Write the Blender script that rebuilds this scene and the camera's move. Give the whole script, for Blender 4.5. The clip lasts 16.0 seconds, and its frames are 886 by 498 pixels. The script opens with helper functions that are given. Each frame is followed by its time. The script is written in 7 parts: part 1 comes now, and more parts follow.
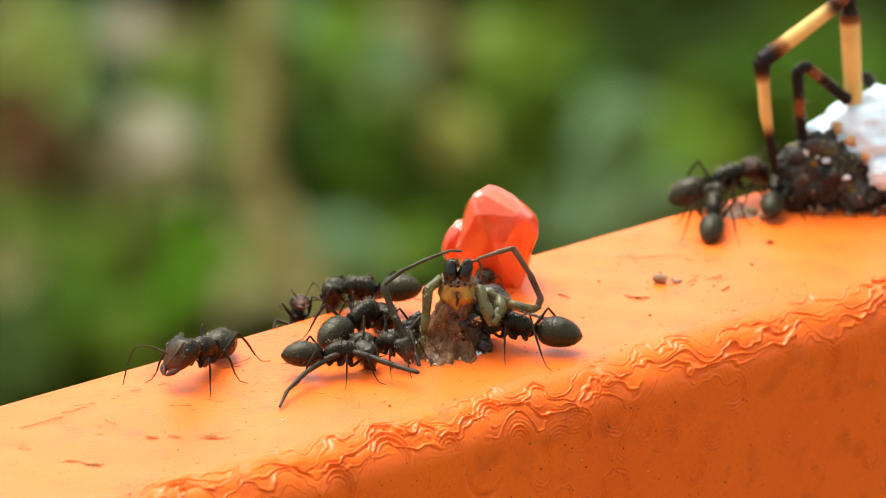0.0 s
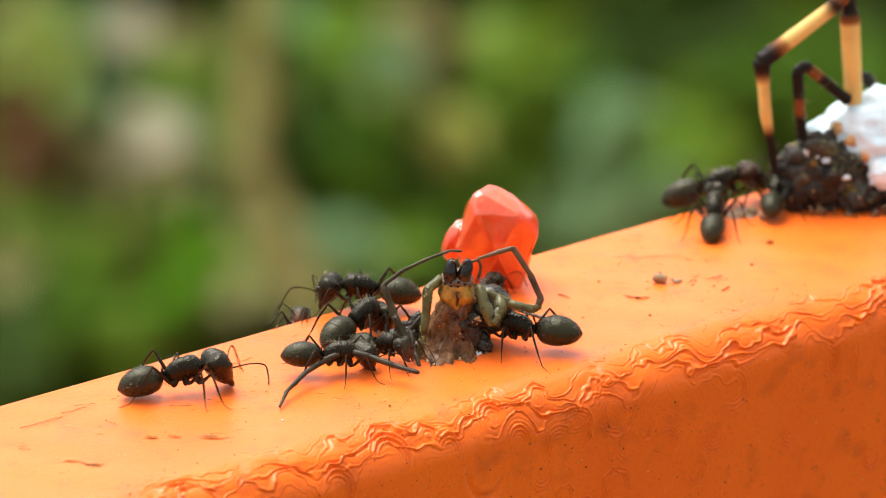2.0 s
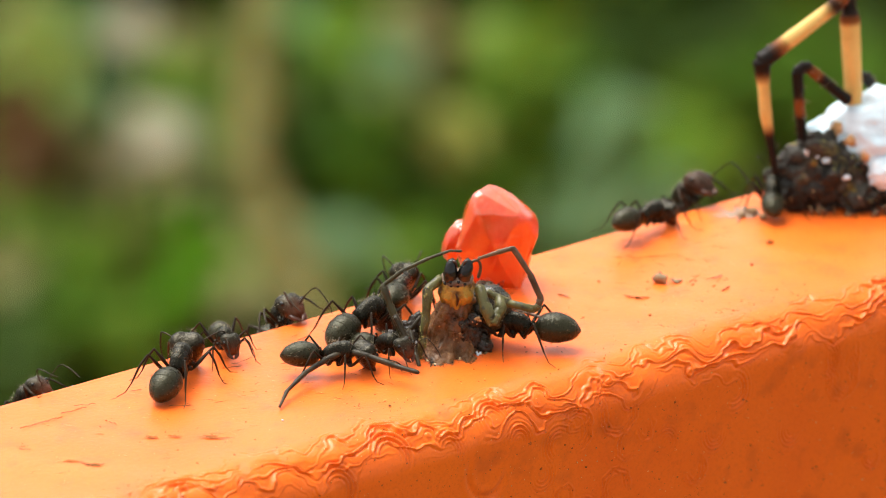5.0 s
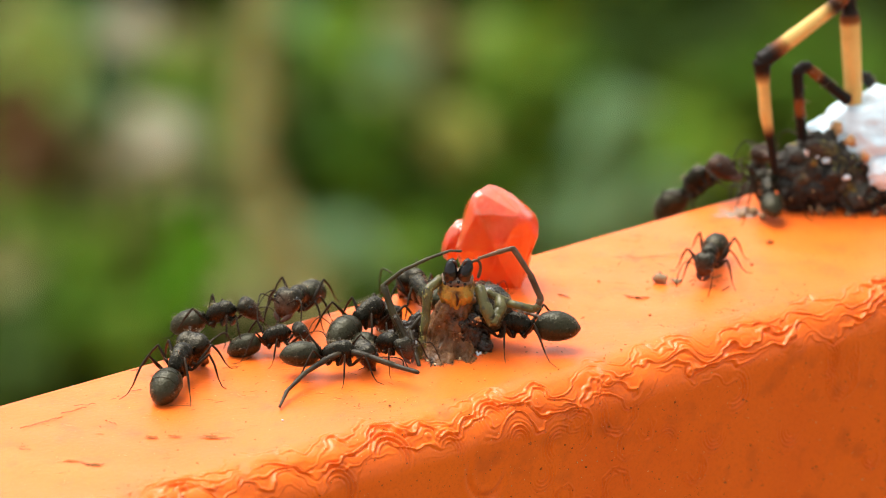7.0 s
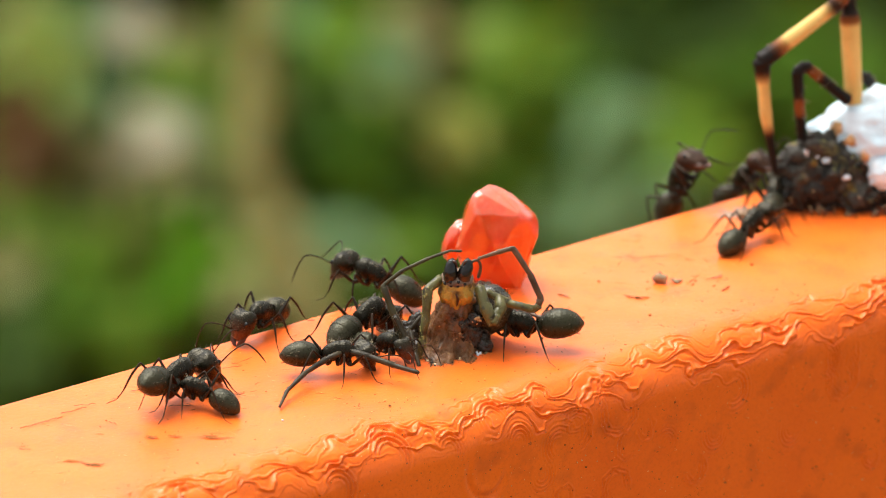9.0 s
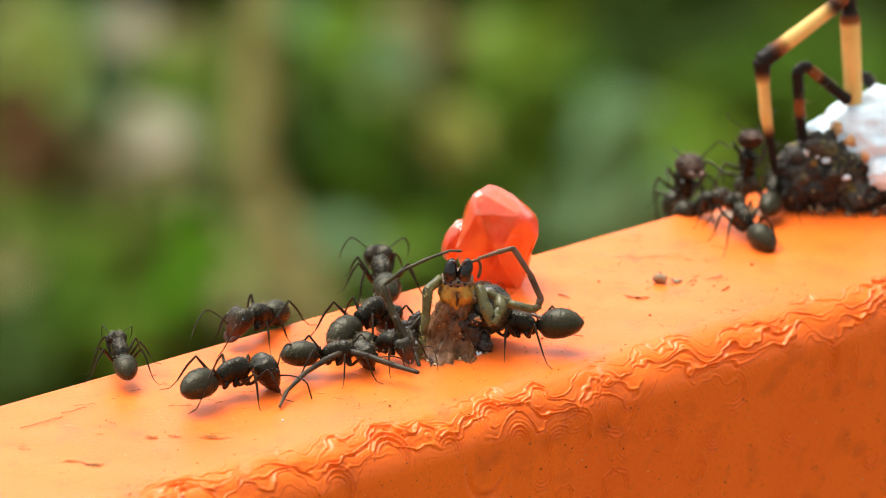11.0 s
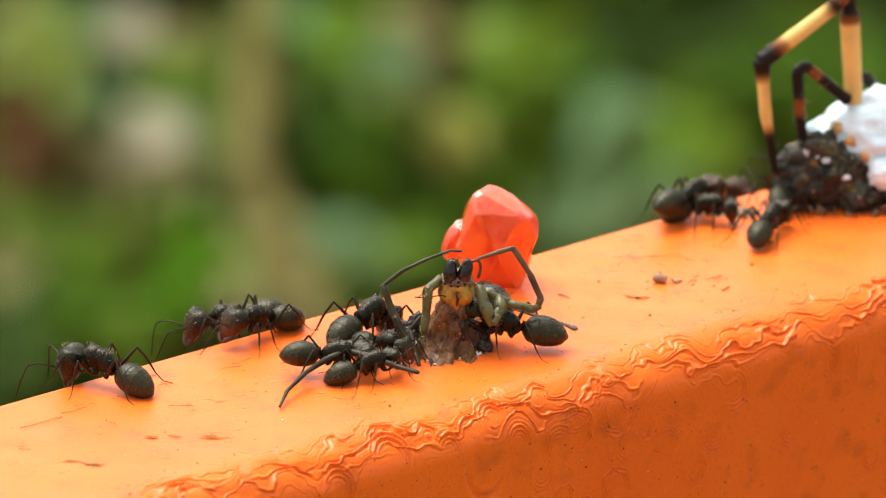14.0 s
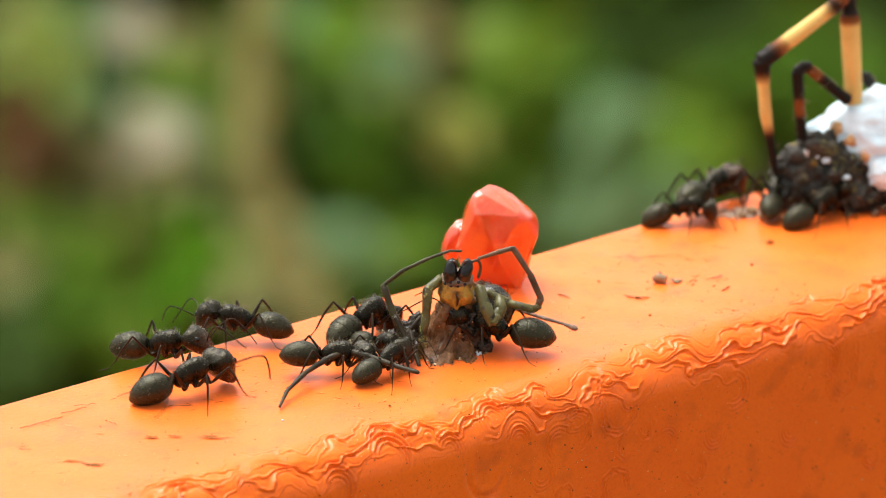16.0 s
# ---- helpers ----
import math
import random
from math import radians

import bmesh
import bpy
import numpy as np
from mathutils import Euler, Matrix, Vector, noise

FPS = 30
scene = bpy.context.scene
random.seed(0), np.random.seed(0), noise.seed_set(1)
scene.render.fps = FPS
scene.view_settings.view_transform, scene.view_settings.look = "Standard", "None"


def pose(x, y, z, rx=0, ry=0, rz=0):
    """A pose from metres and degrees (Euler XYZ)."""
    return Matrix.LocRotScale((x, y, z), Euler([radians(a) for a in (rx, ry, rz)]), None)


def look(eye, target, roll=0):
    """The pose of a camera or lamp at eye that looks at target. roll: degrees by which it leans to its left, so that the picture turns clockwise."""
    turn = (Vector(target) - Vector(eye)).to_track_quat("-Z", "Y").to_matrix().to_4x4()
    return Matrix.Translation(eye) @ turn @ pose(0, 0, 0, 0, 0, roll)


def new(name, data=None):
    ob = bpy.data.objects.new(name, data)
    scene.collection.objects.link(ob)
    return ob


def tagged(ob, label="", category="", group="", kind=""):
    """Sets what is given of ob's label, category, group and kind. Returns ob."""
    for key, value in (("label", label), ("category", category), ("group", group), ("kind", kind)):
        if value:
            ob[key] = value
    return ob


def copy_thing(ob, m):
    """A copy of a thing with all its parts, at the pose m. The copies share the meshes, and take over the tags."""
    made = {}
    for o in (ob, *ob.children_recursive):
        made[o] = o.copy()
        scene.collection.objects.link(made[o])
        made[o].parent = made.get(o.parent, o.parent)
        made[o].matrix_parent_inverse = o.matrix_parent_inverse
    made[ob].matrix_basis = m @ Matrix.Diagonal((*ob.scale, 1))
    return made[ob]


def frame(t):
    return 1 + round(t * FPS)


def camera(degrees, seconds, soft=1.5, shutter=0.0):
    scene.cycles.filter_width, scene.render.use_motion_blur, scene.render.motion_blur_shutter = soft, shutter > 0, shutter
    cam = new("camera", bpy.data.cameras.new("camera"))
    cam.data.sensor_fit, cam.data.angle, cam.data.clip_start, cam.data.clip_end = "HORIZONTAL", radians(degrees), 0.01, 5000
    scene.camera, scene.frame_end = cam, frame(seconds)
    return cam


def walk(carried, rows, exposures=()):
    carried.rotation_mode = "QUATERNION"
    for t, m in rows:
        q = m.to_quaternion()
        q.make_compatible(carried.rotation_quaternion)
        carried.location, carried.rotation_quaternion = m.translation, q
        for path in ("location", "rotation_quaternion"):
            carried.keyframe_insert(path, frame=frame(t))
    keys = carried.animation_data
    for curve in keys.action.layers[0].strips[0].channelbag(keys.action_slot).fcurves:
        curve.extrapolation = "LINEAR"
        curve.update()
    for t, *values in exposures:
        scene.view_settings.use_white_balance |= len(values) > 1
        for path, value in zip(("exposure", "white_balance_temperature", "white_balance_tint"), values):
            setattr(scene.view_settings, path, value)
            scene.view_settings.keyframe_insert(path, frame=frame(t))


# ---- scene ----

cam = camera(6.106, 16.0, soft=1.0, shutter=0.5)
EYE = (-0.38833, -0.52004, 0.26222)
walk(cam, [(0.0, look(EYE, (0.0, 0.0, 0.0))), (16.0, look(EYE, (0.0, 0.0, 0.0)))], exposures=[(0.0, 0.85), (16.0, 0.85)])
cam.data.dof.use_dof = True
cam.data.dof.focus_distance = 0.672
cam.data.dof.aperture_fstop = 42.0

# ---- light: a bright overcast day, from high above ----
world = bpy.data.worlds.new("overcast_sky")
scene.world = world
world.use_nodes = True
wn = world.node_tree.nodes
sky = wn.new("ShaderNodeTexSky")
sky.sky_type = "NISHITA"
sky.sun_disc = False
sky.sun_elevation = radians(66)
sky.sun_rotation = radians(-2)
sky.air_density, sky.dust_density, sky.ozone_density = 1.0, 4.0, 0.6
wn["Background"].inputs["Strength"].default_value = 0.146
cloud = wn.new("ShaderNodeHueSaturation")          # cloud greys the blue of the sky
cloud.inputs["Saturation"].default_value = 0.0
world.node_tree.links.new(sky.outputs["Color"], cloud.inputs["Color"])
world.node_tree.links.new(cloud.outputs["Color"], wn["Background"].inputs["Color"])
sun_data = bpy.data.lights.new("sun", "SUN")
sun_data.energy, sun_data.angle, sun_data.color = 2.6, radians(45), (1.0, 0.95, 0.85)
sun = new("sun", sun_data)
sun.matrix_world = look((-0.02, 0.40, 0.90), (0, 0, 0))

MM = 0.001
RAIL_BACK, RAIL_FRONT = -5.2, -29.8      # faces of the rail along y, mm
BEND = 3.8                                # radius of its near upper edge, mm
GROUND = -0.8


# ---- materials ----
def shader(name, dark, light, scale, rough=(0.4, 0.6), bump=0.0, bump_scale=None, spots=None, coat=0.0, metal=0.0,
           spec=0.5, detail=6.0, random_tint=0.0, sss=0.0, sss_radius=(1, 0.3, 0.1), transmission=0.0, ior=1.45, stretch=None, specks=None, thin=0.0, sheen=None, tint=None, flecks=None, banded=False, grain=None, coat_ior=1.5, coat_rough=0.17):
    """A noise-mottled surface: two colours at a large and a small scale, uneven gloss, fine relief, spots of dirt."""
    m = bpy.data.materials.new(name)
    m.use_nodes = True
    nd, ln = m.node_tree.nodes, m.node_tree.links
    b = nd["Principled BSDF"]
    co = nd.new("ShaderNodeTexCoord")
    src = co.outputs["Object"]
    if stretch:
        mp = nd.new("ShaderNodeMapping")
        mp.inputs["Scale"].default_value = stretch
        ln.new(src, mp.inputs["Vector"])
        src = mp.outputs["Vector"]

    def noise_tex(sc, det):
        n = nd.new("ShaderNodeTexNoise")
        n.inputs["Scale"].default_value, n.inputs["Detail"].default_value = sc, det
        ln.new(src, n.inputs["Vector"])
        return n.outputs["Fac"]

    def ramp(fac, lo, hi, a=0.0, c=1.0):
        r = nd.new("ShaderNodeMapRange")
        r.inputs["From Min"].default_value, r.inputs["From Max"].default_value = lo, hi
        r.inputs["To Min"].default_value, r.inputs["To Max"].default_value = a, c
        ln.new(fac, r.inputs["Value"])
        return r.outputs["Result"]

    def mix(fac, a, c):
        x = nd.new("ShaderNodeMix")
        x.data_type = "RGBA"
        ln.new(fac, x.inputs[0])
        for sock, v in ((x.inputs[6], a), (x.inputs[7], c)):
            if isinstance(v, tuple):
                sock.default_value = (*v, 1.0)
            else:
                ln.new(v, sock)
        return x.outputs[2]

    big, small = noise_tex(scale, 3.0), noise_tex(scale * 7.3, detail)
    col = mix(ramp(big, 0.32, 0.68), dark, light)
    mid = tuple((a + c) / 2 for a, c in zip(dark, light))
    col = mix(ramp(small, 0.35, 0.7, 0.0, 0.55), col, mid)
    if spots:
        colour, sc, lo, hi = spots
        col = mix(ramp(noise_tex(sc, 5.0), lo, hi), col, colour)
    if specks:
        colour, sc, lo, hi = specks
        col = mix(ramp(noise_tex(sc, 2.0), lo, hi), col, colour)
    if grain:
        colour, sc, lo, hi, most = grain
        col = mix(ramp(noise_tex(sc, 3.0), lo, hi, 0.0, most), col, colour)
    if flecks:
        colour, sc, lo, hi = flecks
        col = mix(ramp(noise_tex(sc, 2.0), lo, hi), col, colour)
    if banded:                                      # pigment bands along a leg, mottled by the noise
        at = nd.new("ShaderNodeVertexColor")
        at.layer_name = "band"
        mul = nd.new("ShaderNodeMix")
        mul.data_type, mul.blend_type = "RGBA", "MULTIPLY"
        mul.inputs[0].default_value = 1.0
        ln.new(at.outputs["Color"], mul.inputs[6])
        ln.new(col, mul.inputs[7])
        col = mul.outputs[2]
    if random_tint:
        info = nd.new("ShaderNodeObjectInfo")
        hsv = nd.new("ShaderNodeHueSaturation")
        ln.new(ramp(info.outputs["Random"], 0, 1, 1 - random_tint, 1 + random_tint), hsv.inputs["Value"])
        ln.new(col, hsv.inputs["Color"])
        col = hsv.outputs["Color"]
    ln.new(col, b.inputs["Base Color"])
    ln.new(ramp(small, 0.3, 0.7, *rough), b.inputs["Roughness"])
    b.inputs["Metallic"].default_value = metal
    b.inputs["Specular IOR Level"].default_value = spec
    b.inputs["Coat Weight"].default_value = coat
    if tint:
        b.inputs["Specular Tint"].default_value = (*tint, 1.0)
    b.inputs["Coat Roughness"].default_value = coat_rough
    b.inputs["Coat IOR"].default_value = coat_ior
    b.inputs["IOR"].default_value = ior
    b.inputs["Transmission Weight"].default_value = transmission
    if sss:
        b.inputs["Subsurface Weight"].default_value = sss
        b.inputs["Subsurface Radius"].default_value = sss_radius
        b.inputs["Subsurface Scale"].default_value = 0.003
    if sheen:
        b.inputs["Sheen Weight"].default_value = sheen[0]
        b.inputs["Sheen Roughness"].default_value = 0.45
        b.inputs["Sheen Tint"].default_value = (*sheen[1], 1.0)
    if thin:                                        # light that comes through a blade from behind
        tr, ms = nd.new("ShaderNodeBsdfTranslucent"), nd.new("ShaderNodeMixShader")
        ln.new(col, tr.inputs["Color"])
        ms.inputs[0].default_value = thin
        ln.new(b.outputs["BSDF"], ms.inputs[1])
        ln.new(tr.outputs["BSDF"], ms.inputs[2])
        ln.new(ms.outputs["Shader"], nd["Material Output"].inputs["Surface"])
    if bump:
        bp = nd.new("ShaderNodeBump")
        bp.inputs["Strength"].default_value = 1.0
        bp.inputs["Distance"].default_value = bump
        ln.new(noise_tex(bump_scale or scale * 7.3, 8.0), bp.inputs["Height"])
        ln.new(bp.outputs["Normal"], b.inputs["Normal"])
    return m


PAINT = shader("orange_gloss_paint", (0.87, 0.124, 0.0004), (0.96, 0.166, 0.0008), 60, (0.28, 0.50), 0.00007, 2000,
               spots=((0.56, 0.085, 0.003), 330, 0.54, 0.85), specks=((0.17, 0.048, 0.010), 3300, 0.71, 0.75), flecks=((0.90, 0.52, 0.24), 4300, 0.735, 0.77),
               grain=((0.58, 0.078, 0.001), 4200, 0.50, 0.72, 0.30), coat=1.0, coat_ior=1.36, coat_rough=0.36, spec=0.05, sheen=(0.13, (0.94, 0.82, 0.90)))
EARTH = shader("brown_earth", (0.09, 0.060, 0.026), (0.20, 0.145, 0.065), 6, (0.8, 0.95), 0.02)
CHITIN = shader("black_chitin", (0.0012, 0.0010, 0.0005), (0.0075, 0.0063, 0.0030), 900, (0.20, 0.37), 0.00005, 8000, spec=0.29, tint=(1.0, 0.93, 0.72))
HEAD = shader("brown_black_head", (0.45, 0.45, 0.45), (1.0, 1.0, 1.0), 900, (0.20, 0.37), 0.00005, 8000, spec=0.33, tint=(1.0, 0.90, 0.68), banded=True)
GASTER = shader("dull_olive_black_chitin", (0.0085, 0.0081, 0.0036), (0.0240, 0.0228, 0.0104), 700, (0.22, 0.40), 0.00005, 9000, spec=0.35, tint=(1.0, 0.96, 0.72))
HEM = shader("olive_ring_hem", (0.016, 0.015, 0.0065), (0.036, 0.034, 0.016), 900, (0.3, 0.45), spec=0.3, tint=(1.0, 0.96, 0.72))
LEG = shader("dark_brown_leg", (0.003, 0.002, 0.0013), (0.014, 0.0075, 0.0042), 1200, (0.32, 0.48), 0.00001, 9000, spec=0.30, tint=(1.0, 0.90, 0.70))
SHANK = shader("brown_shank", (0.006, 0.0038, 0.0023), (0.026, 0.015, 0.0085), 1200, (0.35, 0.5), 0.00001, 9000, spec=0.30, tint=(1.0, 0.90, 0.70))
RUST = shader("reddish_brown_chitin", (0.020, 0.007, 0.004), (0.085, 0.025, 0.010), 1400, (0.25, 0.4), 0.00001, 9000, spec=0.4)
RUST_HEAD = shader("dark_red_brown_head", (0.008, 0.0050, 0.0030), (0.042, 0.0145, 0.0070), 500, (0.32, 0.5), 0.00004, 8000, spec=0.28, tint=(1.0, 0.85, 0.70))
EYE_MAT = shader("glossy_eye", (0.003, 0.003, 0.003), (0.007, 0.006, 0.005), 2000, (0.1, 0.2))
HAIR = shader("pale_golden_hair", (0.24, 0.20, 0.12), (0.42, 0.36, 0.24), 2000, (0.5, 0.7))
GREEN_LEG = shader("olive_green_spider_leg", (0.052, 0.050, 0.012), (0.130, 0.116, 0.034), 500, (0.25, 0.5), 0.00005, 4000,
                   spots=((0.02, 0.017, 0.008), 1500, 0.55, 0.68))
BROWN_LEG = shader("brown_spider_leg", (0.040, 0.022, 0.013), (0.17, 0.105, 0.062), 600, (0.30, 0.55), 0.00006, 5000, spec=0.3)
OLIVE_LEG = shader("deep_olive_spider_leg", (0.018, 0.016, 0.006), (0.070, 0.062, 0.026), 500, (0.28, 0.5), 0.00006, 5000, spec=0.3)
DARK_LEG = shader("dark_olive_spider_leg", (0.009, 0.0070, 0.0036), (0.062, 0.047, 0.024), 500, (0.30, 0.55), 0.00006, 5000, spec=0.28)
FLESH = shader("dried_brown_flesh", (0.012, 0.0042, 0.0018), (0.36, 0.155, 0.050), 430, (0.16, 0.5), 0.0002, 2600,
               spots=((0.30, 0.19, 0.10), 1500, 0.62, 0.80), spec=0.5)
FACE = shader("yellow_spider_face", (0.34, 0.165, 0.016), (0.58, 0.36, 0.065), 600, (0.25, 0.5), 0.0002, 3000,
              spots=((0.12, 0.055, 0.012), 1100, 0.50, 0.64))
BROW = shader("grey_brown_brow", (0.08, 0.05, 0.035), (0.24, 0.16, 0.11), 700, (0.35, 0.6), 0.0002, 3500)
FANG = shader("black_glossy_chelicera", (0.35, 0.35, 0.35), (1.0, 1.0, 1.0), 700, (0.12, 0.26), 0.00006, 3500, spec=0.5, banded=True)
RESIN = shader("translucent_red_orange_resin", (0.92, 0.072, 0.012), (0.96, 0.175, 0.045), 300, (0.08, 0.22), 0.00016, 700,
               spots=((0.96, 0.30, 0.15), 420, 0.60, 0.80), sss=0.45, sss_radius=(1.0, 0.24, 0.08), transmission=0.30, ior=1.48, coat=1.0, coat_ior=1.75, coat_rough=0.10)
SILK = shader("chalky_white_cuticle", (0.58, 0.76, 0.88), (0.74, 0.88, 0.96), 260, (0.5, 0.8), 0.00016, 1100,
              specks=((0.34, 0.34, 0.32), 900, 0.71, 0.78))
CARCASS = shader("black_crusted_carcass", (0.006, 0.005, 0.004), (0.050, 0.043, 0.032), 350, (0.28, 0.70), 0.00035, 1000,
                 spots=((0.24, 0.17, 0.02), 420, 0.60, 0.70), specks=((0.13, 0.12, 0.10), 1300, 0.60, 0.72), spec=0.28)
BANDED = shader("banded_spider_leg", (0.72, 0.66, 0.6), (1.0, 1.0, 1.0), 420, (0.35, 0.6), 0.00006, 3000, banded=True, spec=0.22)
CREAM_BIT = shader("cream_fleck", (0.50, 0.32, 0.15), (0.78, 0.60, 0.38), 900, (0.4, 0.7))
STAINED = shader("rust_stained_cuticle", (0.42, 0.19, 0.05), (0.72, 0.46, 0.22), 900, (0.4, 0.7), 0.0002, 3000)
WET = shader("wet_black_tissue", (0.006, 0.0045, 0.003), (0.036, 0.024, 0.014), 600, (0.12, 0.45), 0.0002, 2500)
FLANK = shader("olive_black_flank", (0.007, 0.006, 0.0025), (0.032, 0.027, 0.011), 500, (0.18, 0.4), 0.0001, 2500)
FIBRE = shader("brown_fibre", (0.10, 0.036, 0.010), (0.30, 0.135, 0.045), 900, (0.3, 0.6))
CRUST = shader("yellow_green_crust", (0.16, 0.15, 0.04), (0.34, 0.32, 0.11), 900, (0.6, 0.85), 0.0002, 4000)
CRUMB = shader("brown_dry_crumb", (0.16, 0.075, 0.03), (0.42, 0.27, 0.13), 900, (0.4, 0.7), 0.0003, 4000)
SCUFF = shader("grey_brown_scuff", (0.030, 0.019, 0.013), (0.09, 0.052, 0.032), 1500, (0.5, 0.75), spec=0.1)
STAIN = shader("rusty_brown_stain", (0.20, 0.065, 0.016), (0.38, 0.105, 0.022), 700, (0.5, 0.75), spec=0.08)
SOOT = shader("dark_dirt_speck", (0.07, 0.03, 0.012), (0.22, 0.08, 0.02), 900, (0.6, 0.8), spec=0.1)
WHITE_BIT = shader("white_fleck", (0.58, 0.74, 0.84), (0.76, 0.88, 0.95), 900, (0.3, 0.6))


def foliage(name, dark, light, scale=30):
    return shader(name, dark, light, scale, (0.6, 0.85), 0.0006, 150, thin=0.35, spec=0.15)


LEAF_GREEN = foliage("mid_green_leaf", (0.096, 0.208, 0.012), (0.180, 0.329, 0.032))
# deep green, with the shade between leaves put into its colour
LEAF_DEEP_SHADE = foliage("deep_green_leaf", (0.019, 0.046, 0.005), (0.053, 0.102, 0.012))
LEAF_RICH = foliage("rich_dark_green_leaf", (0.039, 0.109, 0.004), (0.083, 0.188, 0.013))
LEAF_BRIGHT = foliage("bright_green_leaf", (0.086, 0.310, 0.005), (0.138, 0.402, 0.011))
LEAF_BLUE = foliage("grey_green_leaf", (0.102, 0.210, 0.087), (0.195, 0.331, 0.150))
LEAF_OLIVE = foliage("olive_leaf", (0.187, 0.253, 0.039), (0.319, 0.374, 0.094))
LEAF_PALE = foliage("pale_withered_leaf", (0.318, 0.329, 0.220), (0.485, 0.491, 0.347))
LEAF_BROWN = foliage("brown_dead_leaf", (0.121, 0.074, 0.030), (0.243, 0.155, 0.068))
LEAF_LIME = foliage("light_yellow_green_leaf", (0.194, 0.319, 0.049), (0.333, 0.474, 0.116))
LEAF_RUST = foliage("reddish_brown_dead_leaf", (0.084, 0.039, 0.014), (0.168, 0.084, 0.031))
LEAF_TAN = foliage("tan_leaf", (0.209, 0.228, 0.083), (0.356, 0.366, 0.143))
STALK = shader("olive_green_stalk", (0.150, 0.180, 0.045), (0.25, 0.275, 0.095), 30, (0.5, 0.8), 0.002, 120)
BARK = shader("olive_tan_stalk", (0.030, 0.028, 0.012), (0.075, 0.065, 0.030), 40, (0.6, 0.85), 0.002, 120)


# ---- mesh helpers (all in millimetres) ----
def part(name, bm, material, parent=None, label="", smooth=True, at=(0, 0, 0)):
    me = bpy.data.meshes.new(name)
    bmesh.ops.recalc_face_normals(bm, faces=bm.faces)
    bm.to_mesh(me)
    bm.free()
    me.transform(Matrix.Scale(MM, 4))
    me.materials.append(material)
    if smooth:
        me.polygons.foreach_set("use_smooth", [True] * len(me.polygons))
    ob = new(name, me)
    ob.parent = parent
    ob.location = Vector(at) * MM
    if label:
        tagged(ob, label)
    return ob


def thing(name, label, category, group="", kind="", at=(0, 0, 0)):
    ob = tagged(new(name), label, category, group, kind)
    ob.empty_display_size = 0.005
    ob.location = Vector(at) * MM
    return ob


def bridge(bm, a, b):
    n = len(a)
    for i in range(n):
        bm.faces.new((a[i], a[(i + 1) % n], b[(i + 1) % n], b[i]))


def tube(bm, pts, radii, n=8, squash=1.0):
    """A tapering tube along points, closed with rounded tips."""
    pts = [Vector(p) for p in pts]
    up = Vector((0.13, 0.21, 1)).normalized()
    rings, last = [], None
    for i, p in enumerate(pts):
        d = (pts[min(i + 1, len(pts) - 1)] - pts[max(i - 1, 0)]).normalized()
        side = d.cross(up)
        side = side.normalized() if side.length > 1e-4 else d.orthogonal().normalized()
        if last:                                    # carry the ring on without a twist
            side = last - d * last.dot(d)
            side = side.normalized() if side.length > 1e-4 else d.orthogonal().normalized()
        last = side
        top = side.cross(d).normalized()
        rings.append([bm.verts.new(p + radii[i] * (math.cos(k * math.tau / n) * side + squash * math.sin(k * math.tau / n) * top)) for k in range(n)])
    for a, b in zip(rings, rings[1:]):
        bridge(bm, a, b)
    for ring, j, k in ((rings[0], 0, 1), (rings[-1], -1, -2)):
        tip = bm.verts.new(pts[j] + (pts[j] - pts[k]).normalized() * radii[j] * 0.7)
        for i in range(n):
            bm.faces.new((ring[i], ring[(i + 1) % n], tip))
    return bm


def curve_pts(pts, steps=5):
    """Points on a smooth curve through the given ones."""
    pts = [Vector(p) for p in pts]
    out = []
    for i in range(len(pts) - 1):
        p0, p1, p2, p3 = pts[max(i - 1, 0)], pts[i], pts[i + 1], pts[min(i + 2, len(pts) - 1)]
        for s in range(steps):
            t = s / steps
            out.append(0.5 * (2 * p1 + (p2 - p0) * t + (2 * p0 - 5 * p1 + 4 * p2 - p3) * t * t + (3 * p1 - p0 - 3 * p2 + p3) * t ** 3))
    return out + [pts[-1]]


def spread(values, count):
    """Radii given at a few stations, spread evenly over count points."""
    return [float(v) for v in np.interp(np.linspace(0, len(values) - 1, count), range(len(values)), values)]


def loft(bm, stations, n=20):
    """A body along x: stations of (x, half width, half height, height of the middle)."""
    rings = []
    for x, w, h, z in stations:
        rings.append([bm.verts.new((x, w * math.cos(k * math.tau / n), z + h * math.sin(k * math.tau / n))) for k in range(n)])
    for a, b in zip(rings, rings[1:]):
        bridge(bm, a, b)
    for ring, (x, w, h, z), s in ((rings[0], stations[0], -1), (rings[-1], stations[-1], 1)):
        tip = bm.verts.new((x + s * 0.4 * min(w, h), 0, z))
        for i in range(n):
            bm.faces.new((ring[i], ring[(i + 1) % n], tip))
    return bm


def smooth_loft(bm, stations, n=20, steps=4):
    cols = list(zip(*stations))
    u = np.linspace(0, len(stations) - 1, (len(stations) - 1) * steps + 1)
    pts = []
    for i in u:
        k = min(int(i), len(stations) - 2)
        t = i - k
        row = []
        for c in cols:
            p0, p1, p2, p3 = c[max(k - 1, 0)], c[k], c[k + 1], c[min(k + 2, len(c) - 1)]
            row.append(0.5 * (2 * p1 + (p2 - p0) * t + (2 * p0 - 5 * p1 + 4 * p2 - p3) * t * t + (3 * p1 - p0 - 3 * p2 + p3) * t ** 3))
        pts.append(row)
    return loft(bm, pts, n)


